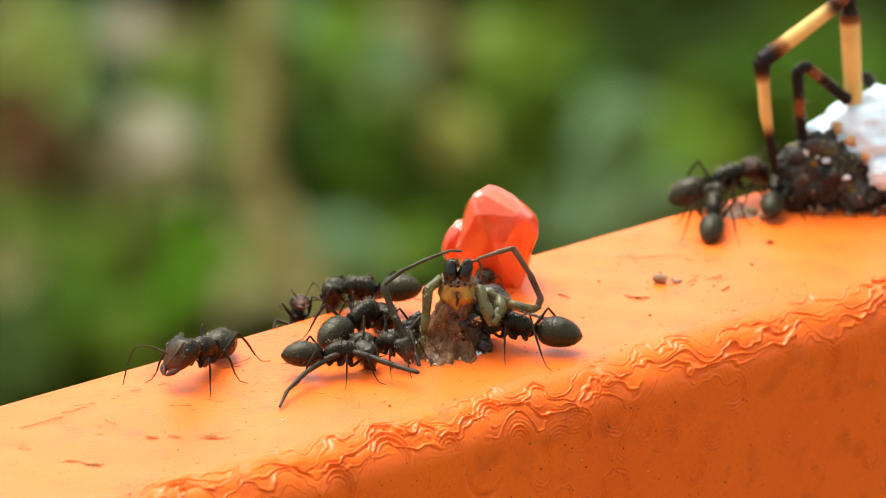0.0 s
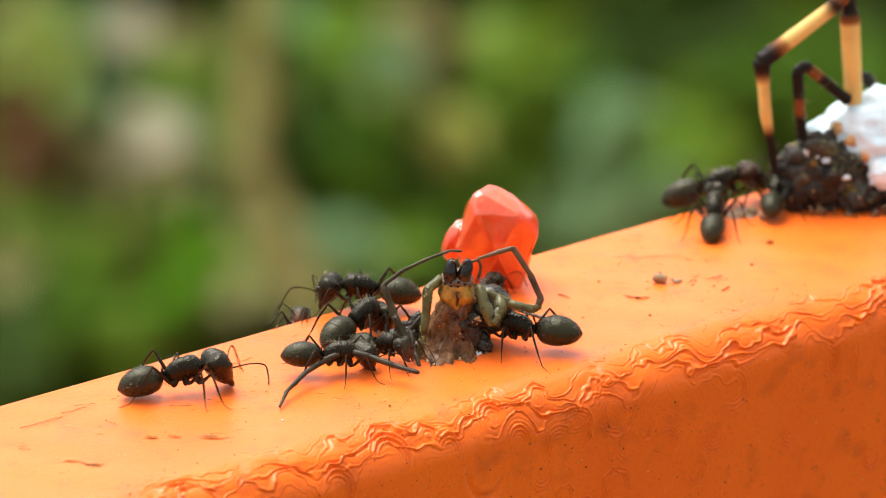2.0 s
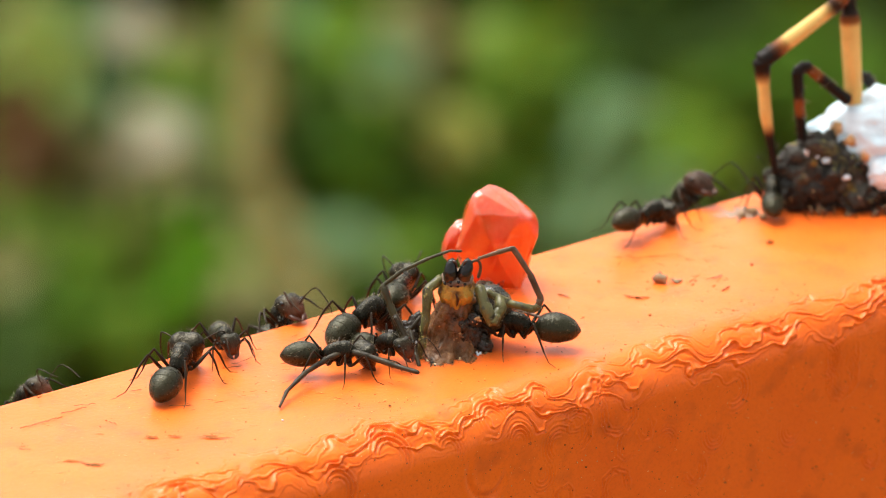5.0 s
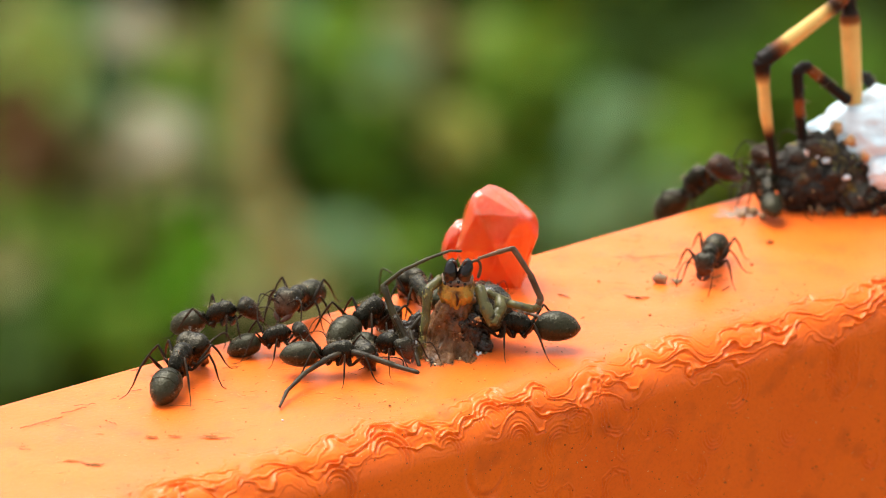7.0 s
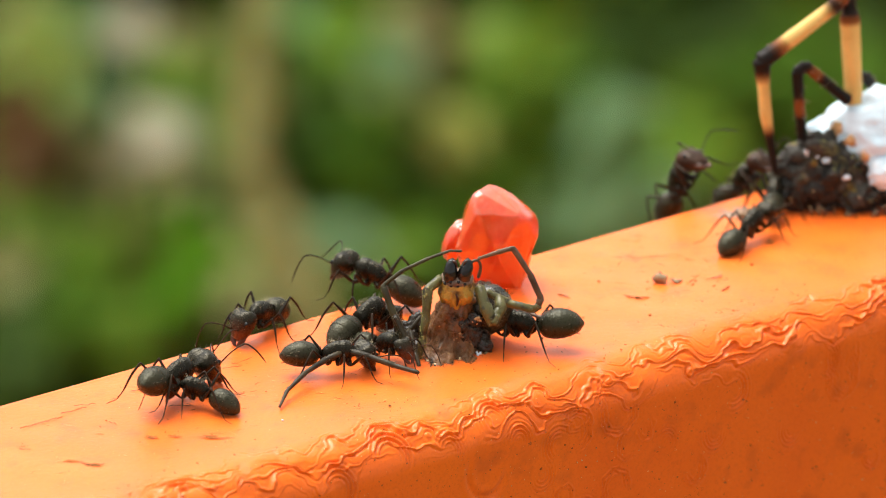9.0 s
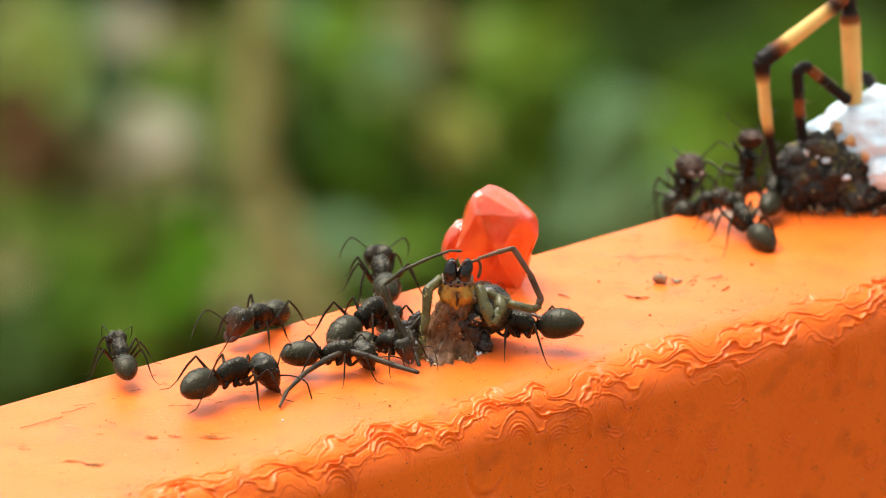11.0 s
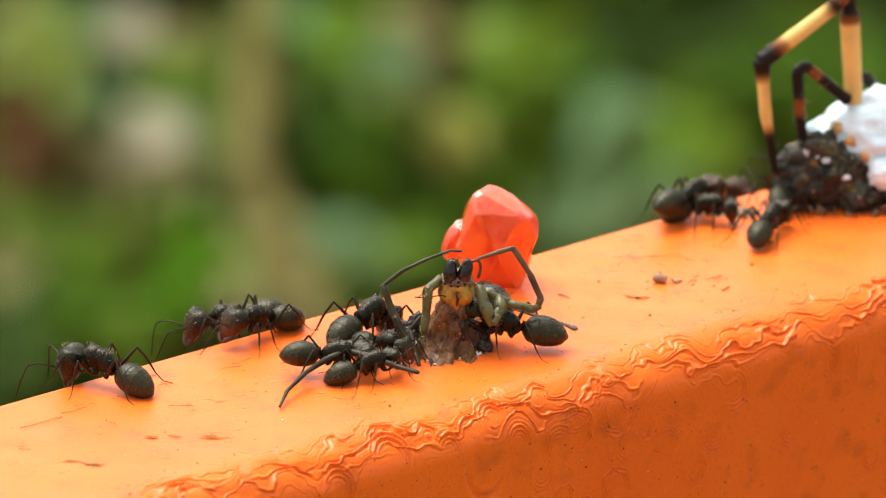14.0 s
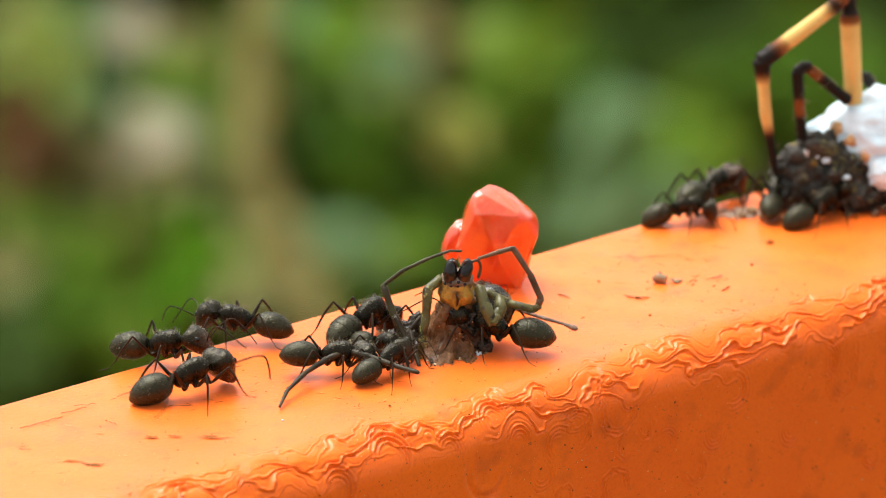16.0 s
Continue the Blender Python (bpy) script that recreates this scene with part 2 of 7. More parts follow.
def ball(bm, centre, radii, turn=None, rough=0.0, freq=1.0, sub=2, seed=0.0):
    made = bmesh.ops.create_icosphere(bm, subdivisions=sub, radius=1.0)["verts"]
    for v in made:
        d = v.co.normalized()
        f = 1 + rough * noise.fractal(d * freq * 2 + Vector((seed, seed * 1.7, 3.1)), 0.6, 2.0, 4)
        v.co = Vector((d.x * radii[0], d.y * radii[1], d.z * radii[2])) * f
        if turn:
            v.co = turn @ v.co
        v.co += Vector(centre)
    return bm


def hairs(bm, spots, length, radius=0.018):
    for p, d in spots:
        p, d = Vector(p), Vector(d).normalized()
        a = d.orthogonal().normalized()
        b = d.cross(a)
        base = [bm.verts.new(p + radius * (math.cos(k * 2.094) * a + math.sin(k * 2.094) * b)) for k in range(3)]
        tip = bm.verts.new(p + d * length * random.uniform(0.6, 1.2))
        for k in range(3):
            bm.faces.new((base[k], base[(k + 1) % 3], tip))
    return bm


# ---- the painted rail ----
# faint rings in the paint: along, down, radius, spacing, side, height
RINGS = ((-17.8, 7.4, 1.9, 1.3, 2.0, 0.12),
         (-16.5, 3.5, 1.2, 0.34, 4.6, 0.11),
         (-27.0, 4.2, 1.6, 0.4, 5.2, 0.132),
         (-32.6, 5.5, 1.4, 0.36, 5.6, 0.11),
         (7.7, 6.9, 1.1, 0.34, 0.4, 0.088),
         (13.8, 12.0, 0.9, 0.3, 2.2, 0.066),
         (22.7, 16.3, 1.0, 0.3, 2.6, 0.066),
         (-12.2, 9.3, 0.8, 0.28, 1.0, 0.066),
         (0.6, 9.8, 0.8, 0.24, 5.4, 0.080), (-7.9, 14.0, 0.8, 0.26, 4.3, 0.090), (5.6, 10.2, 0.9, 0.28, 1.8, 0.070),
         (17.4, 6.6, 1.1, 0.26, 0.2, 0.090), (-10.6, 7.2, 1.0, 0.30, 3.6, 0.080), (-14.6, 5.8, 0.9, 0.28, 5.0, 0.100), (-21.4, 4.9, 1.0, 0.30, 5.4, 0.100))

# long nested loops in the paint: along, upper and lower end, radius, lines, spacing, open side's opposite, height
LOOPS = ((19.2, 4.5, 9.0, 1.65, 5, 0.29, 1.57, 0.034), (-8.6, 5.8, 6.8, 1.5, 4, 0.30, -0.6, 0.036), (-4.3, 4.2, 6.0, 1.9, 3, 0.32, 2.4, 0.036),
         (-3.5, 8.7, 9.3, 1.0, 2, 0.27, 3.1, 0.032), (-1.6, 7.6, 8.2, 0.85, 3, 0.25, 1.2, 0.032), (-4.6, 12.2, 12.8, 1.5, 3, 0.29, -2.0, 0.036),
         (3.6, 12.6, 13.2, 1.1, 3, 0.27, 0.8, 0.034), (-10.0, 11.8, 12.0, 1.0, 2, 0.27, -1.6, 0.034), (22.5, 16.5, 17.0, 0.7, 2, 0.27, 1.4, 0.030))


def ripple(s, w, size, seed, stretch=1.0):
    """A smooth wandering field between about -1 and 1, with features of that size along the rail."""
    rng = random.Random(seed)
    total = 0.0
    for k in range(7):
        a, f = rng.uniform(0, math.tau), rng.uniform(0.7, 1.5) * math.tau / size
        total = total + np.sin(f * (math.cos(a) * s + math.sin(a) * w * stretch) + rng.uniform(0, math.tau))
    return total / 2.6


def wrinkle(s, w):
    """Relief of the paint in mm at s along the rail and w round its near edge: crinkled folds along the bend, faint rings below."""
    # the folds follow one another round the edge like contour lines, wander in arches and run together
    drift = 0.60 * ripple(s, 0 * w, 15.0, 3) + 0.80 * (1 - 2 * np.abs(np.sin(0.5 * (s * 0.62 + 1.1 + 1.5 * np.sin(s * 0.17 + 0.6)))))
    lane = w - np.interp(s, (-40, -22, -8), (-0.6, -0.2, 0.80)) - 0.75 * drift - 0.50 * ripple(s, w, 4.6, 5) - 0.17 * ripple(s, w, 1.7, 8) - 0.05 * ripple(s, w, 0.75, 9)
    total = np.zeros(np.broadcast(s, w).shape)
    for i, (base, h, wide) in enumerate(((0.5, 0.040, 0.09), (1.15, 0.065, 0.095), (1.85, 0.090, 0.10), (2.5, 0.125, 0.115), (3.15, 0.125, 0.11), (3.8, 0.095, 0.10), (4.5, 0.04, 0.085))):
        d = lane - base - 0.30 * ripple(s, 0 * w, 6.0, 20 + i) - 0.10 * ripple(s, 0 * w, 2.1, 40 + i)
        fade = np.clip(0.62 + 0.75 * ripple(s, 0.3 * w, 7.5, 60 + i), 0, 1.15)
        total = total + h * fade * (np.exp(-(d / wide) ** 2) - 0.80 * np.exp(-((d - 1.9 * wide) / (1.15 * wide)) ** 2) - 0.35 * np.exp(-((d + 2.0 * wide) / (1.5 * wide)) ** 2))
    total = total + 0.06 * np.exp(-((lane - 2.6) / 1.4) ** 2) * ripple(s, w, 3.0, 77)
    total = 1.45 * total * np.interp(s, (-46, -22), (0.8, 1.0))
    for cs, cw, r0, gap, turn, h in RINGS:
        r = np.hypot(s - cs, (w - cw) * 0.8)
        ang = np.arctan2(w - cw, s - cs)
        total = total + 1.1 * h * np.cos(math.tau * r / gap) * np.exp(-((r - r0) / 0.55) ** 2) * np.clip(np.cos(ang - turn) + 0.35, 0, 1)
    for cs, w0, w1, r0, lines, gap, turn, h in LOOPS:
        r = np.hypot(s - cs, w - np.clip(w, w0, w1)) + 0.07 * ripple(s, w, 1.1, int(90 + cs)) + 0.04 * ripple(s, w, 0.5, int(130 + cs))
        side = np.clip(1.4 * np.cos(np.arctan2(w - (w0 + w1) / 2, s - cs) - turn) + 1.0, 0, 1)
        for i in range(lines):
            total = total + 2.7 * h * side * (1 - 0.12 * i) * (np.exp(-((r - r0 + i * gap) / 0.075) ** 2) - 0.6 * np.exp(-((r - r0 + (i + 0.5) * gap) / 0.08) ** 2))
    return total


def make_rail():
    xs = np.concatenate([[-1600, -900, -400, -180, -110, -80], np.arange(-64, 50, 0.095), [60, 80, 110, 180, 400, 900, 1600]])
    prof = []                                        # (y, z, normal y, normal z, w)
    for z in (GROUND * 1000, -300, -80, -20, -6, -2, -1.0):
        prof.append((RAIL_BACK, z, 1, 0, -99))
    rb = 0.7
    for k in range(7):
        a = math.pi / 2 * k / 6
        prof.append((RAIL_BACK - rb + rb * math.cos(a), -rb + rb * math.sin(a), math.cos(a), math.sin(a), -99))
    top0, top1 = RAIL_BACK - rb, RAIL_FRONT + BEND
    for y in np.arange(top0 - 0.35, top1 + 1.0, -0.35):
        prof.append((y, 0.0, 0, 1, y * -1 + top1 - 0.0))
    for y in np.arange(top1 + 0.9, top1, -0.15):
        prof.append((y, 0.0, 0, 1, top1 - y))
    arc = BEND * math.pi / 2
    for w in np.arange(0, arc, 0.065):
        a = w / BEND
        prof.append((top1 - BEND * math.sin(a), -BEND + BEND * math.cos(a), -math.sin(a), math.cos(a), w))
    for d in np.concatenate([np.arange(0, 14, 0.10), np.arange(14, 24, 0.18), [26, 40, 90, 300, -GROUND * 1000]]):
        prof.append((RAIL_FRONT, -BEND - d, -1, 0, arc + d))
    p = np.array(prof)
    p[:, 4] = np.where((p[:, 4] < -50), -99, p[:, 4])
    top = (p[:, 3] > 0.99) & (p[:, 0] > top1)
    p[top, 4] = top1 - p[top, 0]
    s, w = xs[:, None], p[None, :, 4]
    d = wrinkle(s, w)
    d = d * np.exp(-np.clip(-w - 0.6, 0, 99) / 0.5) * (w > -40)
    swell = 0.035 * np.sin(s * 0.35 + 0.8 * np.sin(w * 0.3)) + 0.03 * np.sin(s * 0.17 + w * 0.45 + 2) + 0.018 * np.sin(s * 0.9 - w * 0.7)
    d = d + swell * (w > -40) * np.clip((20 - w) / 6, 0, 1)
    d[(xs < -66) | (xs > 52), :] = 0
    X = np.broadcast_to(s, d.shape)
    Y = p[None, :, 0] + p[None, :, 2] * d
    Z = p[None, :, 1] + p[None, :, 3] * d
    verts = np.stack([X, Y, Z], -1).reshape(-1, 3) * MM
    m, n = d.shape
    i = np.arange(m - 1)[:, None] * n + np.arange(n - 1)[None, :]
    faces = np.stack([i, i + n, i + n + 1, i + 1], -1).reshape(-1, 4)
    me = bpy.data.meshes.new("rail")
    me.from_pydata(verts.tolist(), [], faces.tolist())
    me.polygons.foreach_set("use_smooth", [True] * len(me.polygons))
    me.materials.append(PAINT)
    me.update()
    return tagged(new("rail", me), "orange gloss-painted metal rail with crinkled paint along its edge", "rail", kind="structure")


make_rail()


def make_ground():
    bm = bmesh.new()
    n = 60
    grid = {}
    for i in range(n + 1):
        for j in range(n + 1):
            u, v = i / n * 2 - 1, j / n * 2 - 1
            x, y = 60000 * u * abs(u) ** 2.2, 60000 * v * abs(v) ** 2.2
            z = GROUND * 1000 + 25 * noise.noise(Vector((x / 400, y / 400, 0)))
            grid[i, j] = bm.verts.new((x, y, z if math.hypot(x, y) > 900 else GROUND * 1000))
    for i in range(n):
        for j in range(n):
            bm.faces.new((grid[i, j], grid[i + 1, j], grid[i + 1, j + 1], grid[i, j + 1]))
    ob = part("ground", bm, EARTH)
    tagged(ob, "dark bare earth below the bushes", "ground", kind="structure")


make_ground()


# ---- the blurred greenery behind ----
def leaf(bm, m, length, width, fold=0.25, droop=0.3, n=6):
    """One pointed leaf blade, folded along its midrib and drooping to its tip, with thickness at the rib."""
    rows = []
    for i in range(n + 1):
        t = i / n
        w = width * 0.5 * math.sin(math.pi * min(1, t * 0.93 + 0.05)) ** 0.8 * (1 - 0.35 * t)
        x, z = length * t, -droop * length * t * t
        rows.append([bm.verts.new(m @ Vector(q)) for q in ((x, -w, z + fold * w), (x, 0, z), (x, w, z + fold * w))])
    for a, b in zip(rows, rows[1:]):
        for k in range(2):
            bm.faces.new((a[k], a[k + 1], b[k + 1], b[k]))


VIEW = Matrix(((0.8013, -0.5983, 0.0000), (0.2241, 0.3002, 0.9272), (-0.5548, -0.7429, 0.3746))).transposed()   # right, up and backwards, seen from the path


def clump(name, label, category, place, size, count, material, blade=0.5, seed=1, stalk=True, spreading=0.6):
    """A sprig: a stalk that rises from below and leaves that fan out round its top."""
    rng = random.Random(seed)
    ob = thing(name, label, category, "greenery", at=place)
    for k in range(count):
        bm = bmesh.new()
        d = Vector((rng.gauss(0, 1), rng.gauss(0, 1), rng.gauss(0, 0.8))).normalized()
        facing = (VIEW @ Vector((rng.gauss(0, spreading), rng.gauss(0, spreading), 1)) + Vector((0, 0, 0.8))).normalized()
        side = facing.cross(d).normalized()
        d = side.cross(facing)
        m = Matrix((d, side, facing)).transposed().to_4x4()
        m.translation = d * size * -0.35 + VIEW @ Vector((rng.uniform(-0.2, 0.2) * size, rng.uniform(-0.2, 0.2) * size, rng.uniform(-0.3, 0.3) * size))
        leaf(bm, m, size * rng.uniform(0.7, 1.05), size * blade * rng.uniform(0.8, 1.15), rng.uniform(0.05, 0.35), rng.uniform(0.0, 0.4))
        part("leaf", bm, material, ob)
    if stalk:
        bm = bmesh.new()
        foot = GROUND * 1000 - place[2]
        lean = rng.uniform(-40, 40)
        pts = curve_pts([(0, 0, 0), (rng.uniform(-6, 6), 8, foot * 0.3), (lean * 0.6, 30, foot * 0.7), (lean, 40, foot - 10)], 5)
        part("stalk", tube(bm, pts, spread((0.8, 1.4, 2.2), len(pts)), 6), LEAF_DEEP_SHADE, ob)
    return ob


def hedge(seed, label, material, count, near, far, size, top=-60):
    """A thicket of leaves: one mesh of foliage and the stems that carry it."""
    rng = random.Random(seed)
    ob = thing("shrub", label, "shrub", "greenery")
    bm = bmesh.new()
    f = -(VIEW @ Vector((0, 0, 1)))
    flat = Vector((f.x, f.y, 0)).normalized()
    right = VIEW @ Vector((1, 0, 0))
    for k in range(count):
        u = rng.uniform(-1, 1)
        p = flat * rng.uniform(near, far) + right * (u * abs(u) ** 1.2) * 2200 + Vector((0, 0, rng.uniform(-760, top)))
        d = Vector((rng.gauss(0, 1), rng.gauss(0, 1), rng.gauss(-0.2, 0.6))).normalized()
        facing = (Vector((0, 0, 0.9)) - flat * math.copysign(0.7, near) + Vector((rng.gauss(0, .5), rng.gauss(0, .5), rng.gauss(0, .5)))).normalized()
        side = facing.cross(d).normalized()
        d = side.cross(facing)
        m = Matrix((d, side, facing)).transposed().to_4x4()
        m.translation = p
        s = size * rng.uniform(0.6, 1.3)
        leaf(bm, m, s, s * rng.uniform(0.35, 0.6), rng.uniform(0, 0.4), rng.uniform(0, 0.5), 4)
    tagged(part("foliage", bm, material, ob), kind="stuff")
    for k in range(7):
        bm = bmesh.new()
        p = flat * rng.uniform(near, far) + right * rng.uniform(-450, 450)
        q = Vector((p.x, p.y, GROUND * 1000 - 5))
        pts = curve_pts([q, q + Vector((rng.uniform(-30, 30), rng.uniform(-30, 30), 250)), q + Vector((rng.uniform(-90, 90), rng.uniform(-90, 90), 480)),
                         q + Vector((rng.uniform(-160, 160), rng.uniform(-160, 160), 680))], 5)
        part("stem", tube(bm, pts, spread((6, 4, 2), len(pts)), 7), BARK, ob)


# tops rise unseen above the rail to screen its paint from low sky
hedge(11, "dense shrub in shade-dark green, blurred in the distance", LEAF_DEEP_SHADE, 4600, 1650, 2300, 85, 180)
hedge(12, "mid-green leafy shrub among the undergrowth", LEAF_GREEN, 2600, 1500, 2000, 80, 160)
clump("leaf_sprig", "light yellow-green leaves, out of focus", "sprig", (645, 1023, -432), 20, 7, LEAF_LIME, seed=2)
clump("leaf_sprig", "light yellow-green leaves, out of focus", "sprig", (657, 1034, -446), 15, 5, LEAF_LIME, seed=3)
clump("dead_leaf", "brown dead leaves in the bush", "leaf", (658, 1058, -452), 16, 5, LEAF_BROWN, seed=4)
clump("leaf_sprig", "tan leaves in the bush, out of focus", "sprig", (673, 1075, -449), 15, 4, LEAF_TAN, seed=5)
clump("dead_leaf", "reddish-brown dead leaves in the shade", "leaf", (646, 1035, -461), 19, 8, LEAF_RUST, seed=6)
clump("dead_leaf", "reddish-brown dead leaves in the shade", "leaf", (682, 1074, -491), 18, 7, LEAF_RUST, seed=7)
clump("leaf_sprig", "leaves coloured dark green for shaded gaps in the bush", "sprig", (672, 1079, -495), 17, 5, LEAF_DEEP_SHADE, seed=8, blade=0.8)
clump("withered_leaf", "pale withered leaves hanging in the bush", "leaf", (652, 996, -424), 13, 6, LEAF_PALE, seed=9, blade=0.8)
clump("leaf_sprig", "mid-green leaves, out of focus", "sprig", (678, 1018, -447), 14, 6, LEAF_GREEN, seed=10)
clump("leaf_sprig", "grey-green leaves, out of focus", "sprig", (673, 1042, -461), 15, 6, LEAF_BLUE, seed=11)
clump("leaf_sprig", "grey-green leaves, out of focus", "sprig", (696, 1080, -457), 15, 5, LEAF_BLUE, seed=12)
clump("leaf_sprig", "tan leaves in the bush, out of focus", "sprig", (726, 1080, -466), 17, 5, LEAF_TAN, seed=13)
clump("withered_leaf", "pale withered leaves hanging in the bush", "leaf", (634, 962, -436), 18, 9, LEAF_PALE, seed=14, blade=0.8)
clump("withered_leaf", "pale withered leaves hanging in the bush", "leaf", (645, 987, -452), 11, 4, LEAF_PALE, seed=15, blade=0.8)
clump("leaf_sprig", "grey-green leaves, out of focus", "sprig", (651, 975, -439), 9, 3, LEAF_BLUE, seed=16)
clump("leaf_sprig", "leaves coloured dark green for shaded gaps in the bush", "sprig", (701, 1036, -486), 15, 9, LEAF_DEEP_SHADE, seed=17, blade=0.8)
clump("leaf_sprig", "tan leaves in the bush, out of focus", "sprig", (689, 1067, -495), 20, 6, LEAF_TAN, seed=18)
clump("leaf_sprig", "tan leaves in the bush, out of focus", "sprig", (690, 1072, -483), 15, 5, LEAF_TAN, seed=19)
# dark sprigs fill the shaded gaps; their shade is in the leaf colour
clump("leaf_sprig", "leaves coloured dark green for shaded gaps in the bush", "sprig", (734, 1040, -481), 19, 14, LEAF_DEEP_SHADE, seed=20, blade=0.8)
clump("leaf_sprig", "leaves coloured dark green for shaded gaps in the bush", "sprig", (742, 1050, -475), 14, 6, LEAF_DEEP_SHADE, seed=21, blade=0.8)
clump("leaf_sprig", "leaves coloured dark green for shaded gaps in the bush", "sprig", (729, 1038, -491), 13, 6, LEAF_DEEP_SHADE, seed=22, blade=0.8)
clump("leaf_sprig", "rich green leaves behind the rail", "sprig", (712, 985, -463), 20, 9, LEAF_RICH, seed=23)
clump("leaf_sprig", "rich green leaves behind the rail", "sprig", (704, 974, -469), 18, 7, LEAF_RICH, seed=24)
clump("leaf_sprig", "rich green leaves behind the rail", "sprig", (737, 1029, -472), 13, 4, LEAF_RICH, seed=25)
clump("leaf_sprig", "mid-green leaves, out of focus", "sprig", (715, 995, -437), 20, 7, LEAF_GREEN, seed=26)
clump("leaf_sprig", "grey-green leaves, out of focus", "sprig", (714, 1009, -439), 16, 6, LEAF_BLUE, seed=27)
clump("leaf_sprig", "mid-green leaves, out of focus", "sprig", (724, 1021, -455), 11, 3, LEAF_GREEN, seed=28)
clump("leaf_sprig", "grey-green leaves, out of focus", "sprig", (715, 979, -443), 18, 6, LEAF_BLUE, seed=29)
clump("leaf_sprig", "tan leaves in the bush, out of focus", "sprig", (732, 995, -439), 15, 6, LEAF_TAN, seed=30)
clump("leaf_sprig", "yellowish-olive tuft of leaves, out of focus", "sprig", (733, 1010, -462), 12, 4, LEAF_OLIVE, seed=31, blade=0.8)
clump("leaf_sprig", "yellowish-olive tuft of leaves, out of focus", "sprig", (674, 897, -426), 14, 8, LEAF_OLIVE, seed=32, blade=0.8)
clump("dead_leaf", "brown dead leaves in the bush", "leaf", (737, 990, -442), 16, 6, LEAF_BROWN, seed=33)
clump("leaf_sprig", "leaves coloured dark green for shaded gaps in the bush", "sprig", (743, 1004, -485), 17, 7, LEAF_DEEP_SHADE, seed=34, blade=0.8)
clump("leaf_sprig", "tan leaves in the bush, out of focus", "sprig", (746, 1009, -472), 15, 5, LEAF_TAN, seed=35)
clump("leaf_sprig", "tan leaves in the bush, out of focus", "sprig", (744, 1002, -461), 12, 4, LEAF_TAN, seed=36)
clump("leaf_sprig", "light yellow-green leaves, out of focus", "sprig", (736, 968, -435), 15, 6, LEAF_LIME, seed=37)
clump("leaf_sprig", "mid-green leaves, out of focus", "sprig", (747, 977, -453), 12, 4, LEAF_GREEN, seed=38)
clump("leaf_sprig", "mid-green leaves, out of focus", "sprig", (736, 953, -436), 20, 8, LEAF_GREEN, seed=39)
clump("leaf_sprig", "rich green leaves behind the rail", "sprig", (757, 959, -447), 18, 7, LEAF_RICH, seed=40)
clump("leaf_sprig", "leaves coloured dark green for shaded gaps in the bush", "sprig", (778, 994, -453), 15, 5, LEAF_DEEP_SHADE, seed=41)
clump("leaf_sprig", "grey-green leaves, out of focus", "sprig", (733, 914, -438), 17, 7, LEAF_BLUE, seed=42)
clump("leaf_sprig", "grey-green leaves, out of focus", "sprig", (738, 931, -450), 15, 5, LEAF_BLUE, seed=43)
clump("leaf_sprig", "leaves coloured dark green for shaded gaps in the bush", "sprig", (818, 1011, -467), 26, 14, LEAF_DEEP_SHADE, seed=44, blade=0.8)
clump("leaf_sprig", "leaves coloured dark green for shaded gaps in the bush", "sprig", (805, 993, -469), 15, 6, LEAF_DEEP_SHADE, seed=45, blade=0.8)
clump("leaf_sprig", "leaves coloured dark green for shaded gaps in the bush", "sprig", (794, 957, -449), 16, 6, LEAF_DEEP_SHADE, seed=46)
clump("leaf_sprig", "mid-green leaves, out of focus", "sprig", (783, 949, -456), 15, 5, LEAF_GREEN, seed=47)
clump("leaf_sprig", "mid-green leaves, out of focus", "sprig", (742, 961, -465), 19, 7, LEAF_GREEN, seed=48)
clump("leaf_sprig", "rich green leaves behind the rail", "sprig", (744, 948, -461), 19, 7, LEAF_RICH, seed=49)
clump("leaf_sprig", "mid-green leaves, out of focus", "sprig", (776, 948, -468), 19, 7, LEAF_GREEN, seed=50)
clump("leaf_sprig", "rich green leaves behind the rail", "sprig", (766, 953, -473), 18, 6, LEAF_RICH, seed=51)
clump("leaf_sprig", "rich green leaves behind the rail", "sprig", (795, 942, -451), 21, 9, LEAF_RICH, seed=52)
clump("leaf_sprig", "leaves coloured dark green for shaded gaps in the bush", "sprig", (817, 967, -449), 18, 7, LEAF_DEEP_SHADE, seed=53)
clump("leaf_sprig", "mid-green leaves, out of focus", "sprig", (794, 948, -468), 18, 7, LEAF_GREEN, seed=54)
clump("leaf_sprig", "rich green leaves behind the rail", "sprig", (817, 952, -453), 23, 10, LEAF_RICH, seed=55)
clump("leaf_sprig", "rich green leaves behind the rail", "sprig", (829, 942, -455), 23, 10, LEAF_RICH, seed=56)
clump("leaf_sprig", "rich green leaves behind the rail", "sprig", (805, 930, -460), 18, 6, LEAF_RICH, seed=57)
clump("leaf_sprig", "leaves coloured dark green for shaded gaps in the bush", "sprig", (841, 950, -448), 17, 6, LEAF_DEEP_SHADE, seed=58, blade=0.8)
clump("leaf_sprig", "grey-green leaves, out of focus", "sprig", (731, 918, -460), 19, 8, LEAF_BLUE, seed=59)
clump("leaf_sprig", "grey-green leaves, out of focus", "sprig", (727, 929, -471), 16, 6, LEAF_BLUE, seed=60)
clump("leaf_sprig", "mid-green leaves, out of focus", "sprig", (759, 932, -472), 15, 5, LEAF_GREEN, seed=61)
clump("leaf_sprig", "bright green leaves, soft in the distance", "sprig", (641, 957, -463), 15, 7, LEAF_BRIGHT, seed=62)
